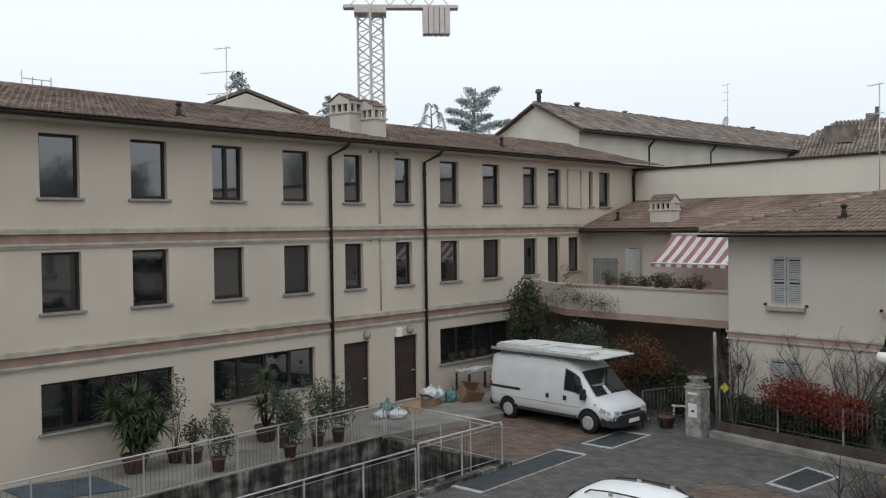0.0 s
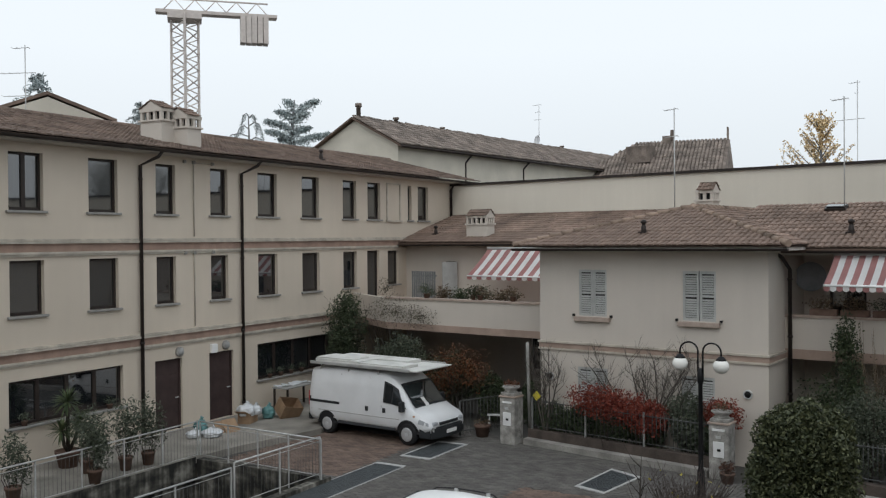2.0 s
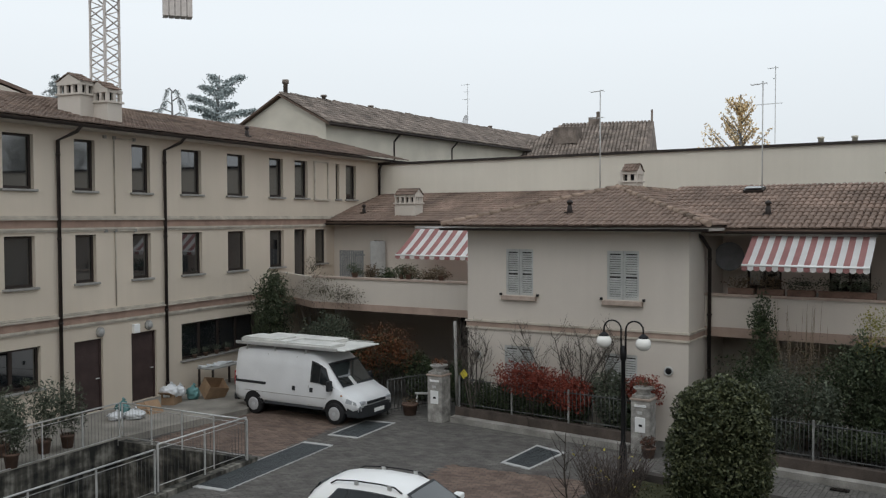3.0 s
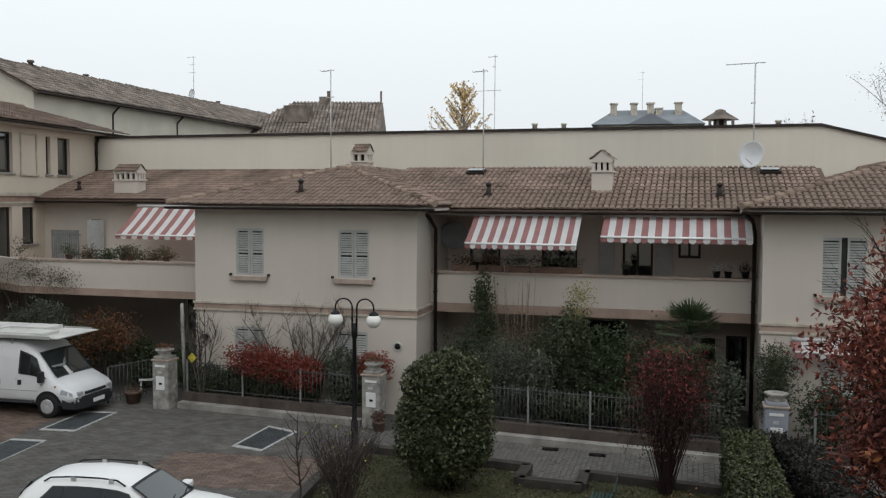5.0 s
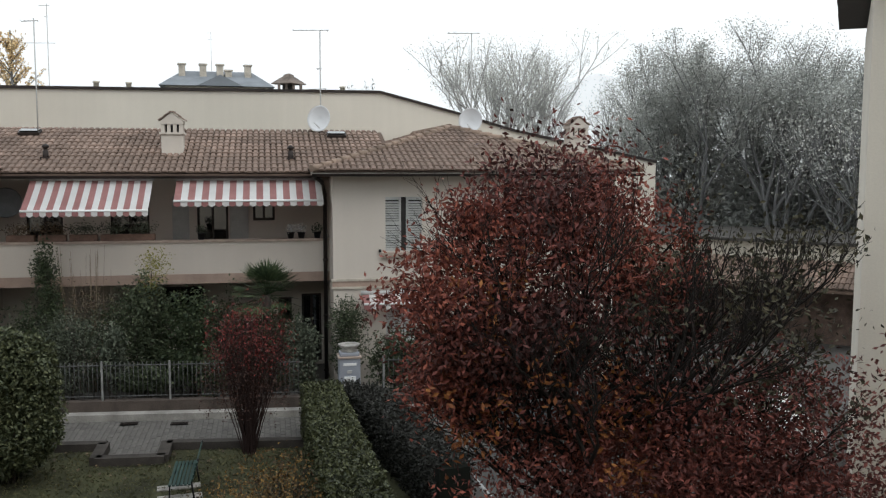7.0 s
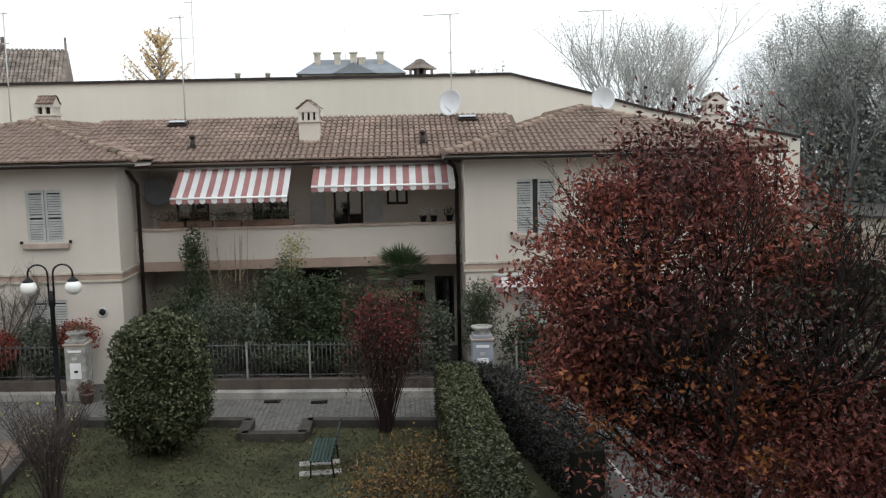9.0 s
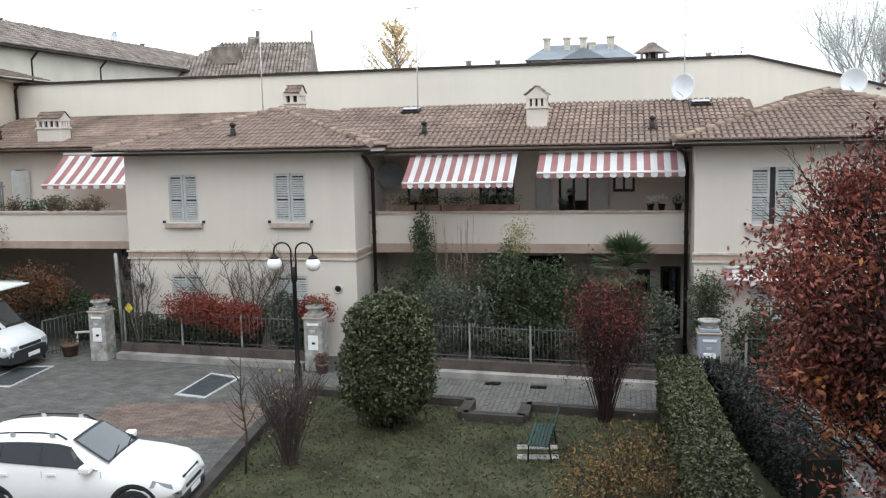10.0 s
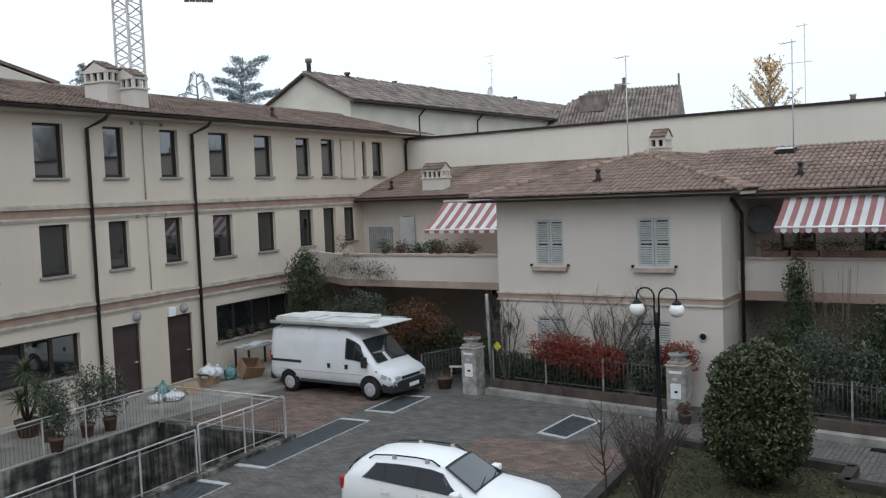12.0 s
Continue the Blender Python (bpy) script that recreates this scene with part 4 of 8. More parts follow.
# ---- awnings ----
def awning(u0, u1, vt, zt, vf, zf, stripes, label, wall=27.9):
    ob = thing("awning", label, "awning", None, "striped awnings")
    for i in range(stripes):
        a, b = u0 + (u1 - u0) * i / stripes, u0 + (u1 - u0) * (i + 1) / stripes
        bm = bmesh.new()
        pts = [(vt, zt), ((vt * 2 + vf) / 3, (zt * 2 + zf) / 3 - 0.03), ((vt + 2 * vf) / 3, (zt + 2 * zf) / 3 - 0.03), (vf, zf)]
        for (v0, z0), (v1, z1) in zip(pts, pts[1:]):
            poly(bm, [place(a, v0, z0), place(b, v0, z0), place(b, v1, z1), place(a, v1, z1)])
        part("stripe", bm, AWN_RED if i % 2 == 0 else AWN_WHITE, ob)
        bm = bmesh.new()
        m = 6
        low = [place(a + (b - a) * k / m, vf - 0.02, zf - 0.13 - 0.045 * math.sin(math.pi * k / m)) for k in range(m + 1)]
        prism(bm, [place(a, vf - 0.02, zf - 0.04), place(b, vf - 0.02, zf - 0.04)] + low[::-1], place(0, 0.008))
        part("valance", bm, AWN_RED if i % 2 == 0 else AWN_WHITE, ob)
    bm = bmesh.new()
    tube(bm, (place(u0, vf - 0.01, zf - 0.02), place(u1, vf - 0.01, zf - 0.02)), 0.032, 8)
    part("front_bar", bm, WHITEP, ob)
    bm = bmesh.new()
    tube(bm, (place(u0 - 0.03, vt, zt + 0.02), place(u1 + 0.03, vt, zt + 0.02)), 0.06, 10)
    part("roller", bm, STEEL, ob)
    for u in (u0 + 0.25, u1 - 0.25):
        bm = bmesh.new()
        tube(bm, (place(u, vt, zt), place(u, wall, zt)), 0.025, 6)
        part("bracket", bm, STEEL, ob)
        bm = bmesh.new()
        tube(bm, (place(u, vt + 0.1, zt - 0.15), place(u, (vt + vf) / 2 + 0.2, (zt + zf) / 2 - 0.35), place(u, vf + 0.02, zf - 0.03)), 0.02, 6)
        part("folding_arm", bm, STEEL, ob)
    return ob


awning(-6.22, -3.12, 25.75, 5.72, 24.55, 4.97, 20, "red and white striped awning, half lowered", 27.9)
awning(-2.5, 1.4, 25.75, 5.72, 24.75, 5.2, 22, "red and white striped awning, wound out flat", 27.9)
awning(2.4, 4.2, 24.45, 2.65, 24.0, 2.45, 10, "small striped awning over a ground floor window", 24.5)
awning(-20.9, -17.2, 31.0, 5.8, 29.5, 4.78, 16, "red and white striped awning over the terrace", 31.9)


# ---- chimneys, pipes, aerials on the roofs ----
def roof_chimney(m, w=0.6, d=0.6, h=0.9, head=0.38, label="plastered chimney with a small tiled roof", deep=0.5):
    """Plastered stack with a slotted head under a gabled tile cap."""
    ob = thing("chimney", label, "chimney", m, "roof chimneys")
    part("shaft", boxes((-w / 2, w / 2, -d / 2, d / 2, -deep, h), bevel=0.01), PLASTER_R, ob)
    part("collar", boxes((-w / 2 - 0.05, w / 2 + 0.05, -d / 2 - 0.05, d / 2 + 0.05, h, h + 0.06)), PLASTER_R, ob)
    z0, z1 = h + 0.06, h + 0.06 + head
    for i in range(4):
        x = -w / 2 + i * (w - 0.1) / 3
        for y in (-d / 2, d / 2 - 0.1):
            part("post", boxes((x, x + 0.1, y, y + 0.1, z0, z1)), PLASTER_R, ob)
    for i in range(1, int(d / 0.26)):
        y = -d / 2 + i * (d - 0.1) / int(d / 0.26)
        for x in (-w / 2, w / 2 - 0.1):
            part("post", boxes((x, x + 0.1, y, y + 0.1, z0, z1)), PLASTER_R, ob)
    part("flue", boxes((-w / 2 + 0.12, w / 2 - 0.12, -d / 2 + 0.12, d / 2 - 0.12, z0, z1)), IRON, ob)
    part("lintel", boxes((-w / 2 - 0.02, w / 2 + 0.02, -d / 2 - 0.02, d / 2 + 0.02, z1 - 0.1, z1)), PLASTER_R, ob)
    bm = bmesh.new()
    prism(bm, [(-w / 2, -d / 2, z1), (w / 2, -d / 2, z1), (0, -d / 2, z1 + 0.24)], (0, d, 0))
    part("gable", bm, PLASTER_R, ob)
    for s in (-1, 1):
        bm = bmesh.new()
        o = Vector((s * (w / 2 + 0.06), -d / 2 - 0.04, z1 - 0.02))
        tiles(bm, o, (0, 1, 0), Vector((-s * (w / 2 + 0.06), 0, 0.28)), d + 0.08, math.hypot(w / 2 + 0.06, 0.28), wave=0.12, course=0.2, lift=0.025)
        part("cap_tiles", bm, TILE_R, ob)["kind"] = "stuff"
    return ob


def on_row_roof(u, v):
    return 5.87 + (v - 25.6) * 1.31 / 4.4


roof_chimney(at_uv(-2.74, 27.6, on_row_roof(-2.8, 27.6), 0), 0.6, 0.6, 0.52, 0.33)
roof_chimney(at_uv(-11.37, 30.2, 7.1, 90), 0.6, 0.6, 0.32, 0.32)
roof_chimney(at_uv(-22.1, 32.2, 6.3, 90), 0.6, 1.05, 0.52, 0.33)
roof_chimney(at_uv(9.65, 28.0, 6.5, 0), 0.6, 0.6, 0.5, 0.33)
roof_chimney(pose(-23.2, 21.4, 9.55, 0, 0, 0), 0.98, 0.62, 0.6, 0.36, "plastered twin chimney with a slotted head")
roof_chimney(pose(-22.55, 21.95, 9.38, 0, 0, 0), 0.86, 0.62, 0.55, 0.36, "plastered twin chimney with a slotted head")


def vent_pipe(m, h=0.4):
    ob = thing("vent_pipe", "short dark clay vent pipe on the roof", "vent", m, "roof vents")
    bm = bmesh.new()
    lathe(bm, ((0.09, -0.1), (0.075, h * 0.6), (0.055, h * 0.65), (0.055, h * 0.8), (0.1, h * 0.85), (0.085, h), (0.02, h + 0.04)), 12)
    part("pipe", bm, GUTTER, ob)
    part("flashing", boxes((-0.12, 0.12, -0.14, 0.14, -0.03, 0.08)), GUTTER, ob)


for u, v, z in ((-11.4, 25.1, 6.31), (-6.05, 26.8, 6.25), (0.6, 26.8, 6.25), (-24.65, 32.4, 6.4)):
    vent_pipe(at_uv(u, v, z))
for y in (14.6, 29.6):
    vent_pipe(pose(-22.8, y, 9.45), 0.42)


def skylight(m):
    ob = thing("skylight", "small dark roof hatch slightly open", "skylight", m, "roof hatches")
    part("frame", boxes((-0.3, 0.3, -0.22, 0.22, -0.03, 0.05), bevel=0.01), GUTTER, ob)
    b = boxes((-0.27, 0.27, -0.19, 0.19, 0.05, 0.07))
    bmesh.ops.transform(b, matrix=pose(0, 0, 0.02, -5, 0, 0), verts=b.verts[:])
    part("pane", b, SCREENGLASS, ob)


for u, v, z in ((-16.0, 33.8, 6.86), (-7.0, 29.2, 7.06), (2.1, 29.2, 7.06)):
    skylight(at_uv(u, v, z) @ pose(0, 0, 0, 16, 0, 0))


def aerial(m, h, arms, dish=False, label="thin steel television aerial mast", foot=0.2):
    ob = thing("aerial", label, "aerial", m, "television aerials")
    bm = bmesh.new()
    tube(bm, ((0, 0, -foot), (0, 0, h)), 0.022, 6)
    part("mast", bm, STEEL, ob)
    for z, ln, n in arms:
        bm = bmesh.new()
        tube(bm, ((-ln, 0, h * z), (ln * 0.35, 0, h * z + 0.04)), 0.014, 5)
        for i in range(n):
            x = -ln + i * ln * 1.3 / max(1, n - 1)
            tube(bm, ((x, -0.16, h * z + 0.02), (x, 0.16, h * z + 0.02)), 0.007, 4)
        part("antenna", bm, STEEL, ob)
    if dish:
        bm = bmesh.new()
        lathe(bm, ((0.02, 0.0), (0.2, 0.03), (0.36, 0.1), (0.42, 0.15), (0.425, 0.14), (0.36, 0.085), (0.2, 0.012), (0.02, -0.012)), 22)
        bmesh.ops.transform(bm, matrix=pose(0, -0.12, 0.42, 82, 0, -35), verts=bm.verts[:])
        part("dish", bm, material("white_dish", (0.66, 0.67, 0.68), 0.5, vary=0.04), ob, "pale satellite dish")
        bm = bmesh.new()
        tube(bm, ((0, -0.15, 0.1), (-0.25, -0.55, 0.3)), 0.014, 5)
        part("feed_arm", bm, STEEL, ob)
    return ob


aerial(at_uv(1.65, 29.8, 7.15), 3.25, [(0.99, 0.85, 6), (0.62, 0.1, 2), (0.42, 0.55, 3)], True, "aerial mast with a satellite dish")
aerial(at_uv(6.62, 29.8, 7.15), 3.3, [(0.99, 0.8, 6), (0.65, 0.1, 2), (0.42, 0.8, 3)], True, "aerial mast with a satellite dish")
aerial(at_uv(-12.5, 30.1, 7.1), 3.6, [(0.98, 0.35, 4), (0.72, 0.35, 3)])
aerial(at_uv(-6.75, 29.1, 6.9), 3.5, [(0.97, 0.35, 5), (0.5, 0.05, 1)])
aerial(pose(-33, 23.5, 9.6, 0, 0, 30), 4.6, [(0.97, 0.5, 4), (0.75, 1.2, 6), (0.55, 0.9, 5)])

# guard frame on the far slope of the long roof
gf = thing("roof_frame", "thin steel guard frame on the far roof slope", "frame", pose(-28.0, 0, 10.1))
for y, h in ((12.82, 0.92), (13.1, 0.85), (13.4, 0.96)):
    b = bmesh.new()
    tube(b, ((0, y, -0.15), (0, y, h)), 0.02, 6)
    part("post", b, STEEL, gf)
for z in (0.6, 0.85):
    b = bmesh.new()
    tube(b, ((0, 12.5, z), (0, 13.42, z)), 0.016, 6)
    part("rail", b, STEEL, gf)
b = bmesh.new()
tube(b, ((0, 12.49, -0.15), (0, 12.49, 1.1)), 0.016, 6)
part("mast", b, STEEL, gf)
# dish on the balcony wall
w = thing("satellite_dish", "grey satellite dish on the recessed wall", "satellite dish", at_uv(-7.25, 27.3, 5.05))
bm = bmesh.new()
lathe(bm, ((0.02, 0.0), (0.2, 0.03), (0.36, 0.1), (0.42, 0.15), (0.425, 0.14), (0.36, 0.085), (0.2, 0.012), (0.02, -0.012)), 22)
bmesh.ops.transform(bm, matrix=pose(0, 0, 0, 85, 0, 10), verts=bm.verts[:])
part("dish", bm, material("grey_dish", (0.22, 0.23, 0.24), 0.6), w)
bm = bmesh.new()
tube(bm, ((0, 0.1, 0), (0, 0.3, -0.1), (-0.1, 0.6, -0.1)), 0.02, 6)
part("arm", bm, IRON, w)

# wall vents and round lamps
for u, z in ((-8.15, 1.97), (-14.25, 1.97)):
    ob = thing("wall_vent", "round dark vent cover on the house wall", "vent", at_uv(u, HV - 0.01, z) @ pose(0, 0, 0, 90), "wall vents")
    bm = bmesh.new()
    lathe(bm, ((0.13, -0.02), (0.13, 0.03), (0.1, 0.045), (0.09, 0.02)), 16)
    part("ring", bm, STEEL, ob)
    bm = bmesh.new()
    lathe(bm, ((0.095, 0), (0.09, 0.03), (0.02, 0.035)), 16)
    part("grille", bm, IRON, ob)
for y, z in ((21.05, 2.68), (23.15, 2.68)):
    ob = thing("wall_lamp", "round grey bulkhead lamp above the door, unlit", "wall lamp", pose(FX, y, z, 0, 90, 0), "bulkhead lamps")
    bm = bmesh.new()
    lathe(bm, ((0.16, 0), (0.16, 0.06), (0.13, 0.09)), 16)
    part("body", bm, SILL, ob)
    bm = bmesh.new()
    lathe(bm, ((0.125, 0.085), (0.1, 0.13), (0.04, 0.15)), 16)
    part("lens", bm, material("frosted_lens", (0.35, 0.35, 0.34), 0.3), ob)
ob = thing("alarm_box", "small white alarm box on the facade", "alarm box", pose(FX, 22.55, 2.6))
part("case", boxes((0, 0.12, -0.13, 0.13, -0.12, 0.18), bevel=0.02), WHITEP, ob)


# ---- vehicles ----
class Shell:
    """A car body lofted through stations (x, bottom, top, half width below, half width at the belt, half width of the roof, belt height)."""

    def __init__(self, stations):
        self.st = stations

    def at(self, x):
        st = self.st
        for a, b in zip(st, st[1:]):
            if a[0] <= x <= b[0]:
                t = (x - a[0]) / (b[0] - a[0])
                return [p + (q - p) * t for p, q in zip(a, b)]
        return list(st[0] if x < st[0][0] else st[-1])

    def ring(self, x):
        _, zb, zt, wb, wm, wt, zs = self.at(x)
        zs = min(zs, zt - 0.03)
        half = [(wb * 0.6, zb), (wb, zb + 0.02), (wm, zb + 0.16), (wm * 1.005, (zb + zs) / 2), (wm * 0.985, zs), ((wm * 0.985 + wt) / 2 + 0.012, (zs + zt - 0.07) / 2), (wt, zt - 0.06), (wt - 0.09, zt), (wt * 0.4, zt + 0.02)]
        return [(x, -y, z) for y, z in half] + [(x, y, z) for y, z in half[::-1]]

    def mesh(self):
        bm = bmesh.new()
        xs = []
        for a, b in zip(self.st, self.st[1:]):
            n = max(1, int((b[0] - a[0]) / 0.18))
            xs += [a[0] + (b[0] - a[0]) * i / n for i in range(n)]
        xs.append(self.st[-1][0])
        rings = [[bm.verts.new(p) for p in self.ring(x)] for x in xs]
        m = len(rings[0])
        for a, b in zip(rings, rings[1:]):
            for k in range(m):
                bm.faces.new((a[k], b[k], b[(k + 1) % m], a[(k + 1) % m])).smooth = True
        bm.faces.new(rings[0])
        bm.faces.new(rings[-1][::-1])
        bmesh.ops.recalc_face_normals(bm, faces=bm.faces[:])
        return bm

    def side(self, x, k, s, off=0.034):
        """A point on the glasshouse side: k 0 at the belt, 1 at the roof edge."""
        r = self.ring(x)
        a, b, c = Vector(r[4]), Vector(r[5]), Vector(r[6])
        p = a.lerp(b, k * 2) if k < 0.5 else b.lerp(c, k * 2 - 1)
        return Vector((p.x, s * (-p.y + off), p.z))

    def low(self, x, z, s, off=0.012):
        """A point on the flank at height z."""
        r = [Vector(q) for q in self.ring(x)[1:7]]
        for a, b in zip(r, r[1:]):
            if a.z <= z <= b.z:
                p = a.lerp(b, (z - a.z) / max(1e-6, b.z - a.z))
                return Vector((x, s * (-p.y + off), z))
        return Vector((x, s * (-r[2].y + off), z))


def strip(pts_a, pts_b, thick):
    bm = bmesh.new()
    a, b = [bm.verts.new(p) for p in pts_a], [bm.verts.new(p) for p in pts_b]
    c, d = [bm.verts.new(p - thick) for p in pts_a], [bm.verts.new(p - thick) for p in pts_b]
    for i in range(len(a) - 1):
        bm.faces.new((a[i], a[i + 1], b[i + 1], b[i]))
        bm.faces.new((a[i], a[i + 1], c[i + 1], c[i]))
        bm.faces.new((b[i], b[i + 1], d[i + 1], d[i]))
    bm.faces.new((a[0], b[0], d[0], c[0]))
    bm.faces.new((a[-1], b[-1], d[-1], c[-1]))
    bmesh.ops.recalc_face_normals(bm, faces=bm.faces[:])
    return bm


def side_window(sh, x0, x1, s, k0=0.1, k1=0.92, lean0=0.0, lean1=0.0, off=0.034):
    n = 6
    xa = [x0 + (x1 - x0) * i / n for i in range(n + 1)]
    xb = [x0 + lean0 + (x1 + lean1 - x0 - lean0) * i / n for i in range(n + 1)]
    rows = [[sh.side(xa[i] + (xb[i] - xa[i]) * t, k0 + (k1 - k0) * t, s, off) for i in range(n + 1)] for t in (0, 0.25, 0.5, 0.75, 1)]
    bm = bmesh.new()
    vs = [[bm.verts.new(p) for p in r] for r in rows]
    back = [[bm.verts.new(p - Vector((0, s * 0.03, 0))) for p in r] for r in (rows[0], rows[-1])]
    for p, q in list(zip(vs, vs[1:])) + [(back[0], vs[0]), (vs[-1], back[1])]:
        for i in range(n):
            bm.faces.new((p[i], p[i + 1], q[i + 1], q[i]))
    bmesh.ops.recalc_face_normals(bm, faces=bm.faces[:])
    return bm


def flank_patch(sh, x0, x1, z0, z1, s, off=0.012, slant=0.0):
    n = 5
    xs = [x0 + (x1 - x0) * i / n for i in range(n + 1)]
    return strip([sh.low(x, z0, s, off) for x in xs], [sh.low(x + slant, z1, s, off) for x in xs], Vector((0, s * 0.02, 0)))


def windscreen(sh, x0, x1, inset=0.08):
    n = 8
    xs = [x0 + (x1 - x0) * i / n for i in range(n + 1)]
    bm = bmesh.new()
    rows = []
    for x in xs:
        _, zb, zt, wb, wm, wt, zs = sh.at(x)
        w_ = wt - inset
        rows.append([bm.verts.new((x + 0.012, w_ * f, zt + 0.024 - 0.012 * f * f)) for f in (-1, -0.5, 0, 0.5, 1)])
    for a, b in zip(rows, rows[1:]):
        for k_ in range(4):
            bm.faces.new((a[k_], b[k_], b[k_ + 1], a[k_ + 1])).smooth = True
    bmesh.ops.recalc_face_normals(bm, faces=bm.faces[:])
    return bm


def wheel(parent, x, y, r, s, rim=True):
    bm = bmesh.new()
    lathe(bm, ((r * 0.62, -0.1), (r * 0.9, -0.1), (r, -0.07), (r, 0.07), (r * 0.9, 0.1), (r * 0.62, 0.1)), 28)
    mt = pose(x, y, r, 90, 0, 0)
    bmesh.ops.transform(bm, matrix=mt, verts=bm.verts[:])
    wh = part("wheel", bm, RUBBER, parent)
    bm = bmesh.new()
    lathe(bm, ((r * 0.3, -0.112), (r * 0.58, -0.118), (r * 0.63, -0.104), (r * 0.63, 0.104), (r * 0.58, 0.118), (r * 0.3, 0.112)), 28)
    bmesh.ops.transform(bm, matrix=mt, verts=bm.verts[:])
    part("rim", bm, IRON if rim else material("steel_wheel", (0.42, 0.42, 0.425), 0.5, metal=0.0), wh)
    if rim:
        for k_ in range(6):
            bm = bmesh.new()
            box(bm, -0.035, 0.035, r * 0.1, r * 0.62, -0.124, 0.124)
            bmesh.ops.transform(bm, matrix=mt @ pose(0, 0, 0, 0, 0, 60 * k_), verts=bm.verts[:])
            part("spoke", bm, ALU, wh)
    bm = bmesh.new()
    lathe(bm, ((r * 0.17, -0.13), (r * 0.17, 0.13)), 14)
    bmesh.ops.transform(bm, matrix=mt, verts=bm.verts[:])
    part("hub", bm, ALU, wh)
    return wh


def arch(sh, x, r, s):
    """A black half disc on the flank that stands in for the shaded wheel opening."""
    bm = bmesh.new()
    n = 16
    inner = [bm.verts.new(sh.low(x + r * math.cos(t), max(0.36, r * 0.86 + r * math.sin(t)), s, 0.008)) for t in (math.pi * i / n for i in range(n + 1))]
    bm.faces.new(inner)
    bmesh.ops.recalc_face_normals(bm, faces=bm.faces[:])
    return bm


def ring_arch(sh, x, r0, r1, zc, s):
    n = 14
    ts = [math.pi * (i / n) for i in range(n + 1)]
    return strip([sh.low(x + r0 * math.cos(t), max(0.33, zc + r0 * math.sin(t)), s, 0.014) for t in ts], [sh.low(x + r1 * math.cos(t), max(0.3, zc + r1 * math.sin(t)), s, 0.018) for t in ts], Vector((0, s * 0.02, 0)))


# the white van
van = thing("van", "white high-roof panel van with boards on its roof rack", "van", pose(-17.81, 24.42, 0.015, 0, 0, -5.3))
sv = Shell([(-0.84, 0.6, 1.9, 0.84, 0.92, 0.78, 1.2), (-0.78, 0.42, 2.03, 0.9, 0.97, 0.82, 1.2), (-0.6, 0.4, 2.07, 0.92, 0.99, 0.84, 1.2), (0.5, 0.38, 2.1, 0.92, 1.0, 0.85, 1.2), (1.9, 0.38, 2.1, 0.92, 1.0, 0.85, 1.2), (2.3, 0.38, 2.06, 0.92, 0.99, 0.83, 1.2), (2.6, 0.38, 1.93, 0.92, 0.98, 0.79, 1.18), (2.82, 0.38, 1.76, 0.91, 0.97, 0.76, 1.15), (3.36, 0.38, 1.12, 0.9, 0.95, 0.8, 1.06), (3.46, 0.38, 1.06, 0.9, 0.95, 0.8, 1.0), (3.85, 0.38, 0.9, 0.88, 0.92, 0.78, 0.84), (4.0, 0.4, 0.78, 0.84, 0.88, 0.72, 0.72), (4.06, 0.44, 0.66, 0.76, 0.8, 0.66, 0.6)])
part("body", sv.mesh(), VANWHITE, van, "white scuffed body")
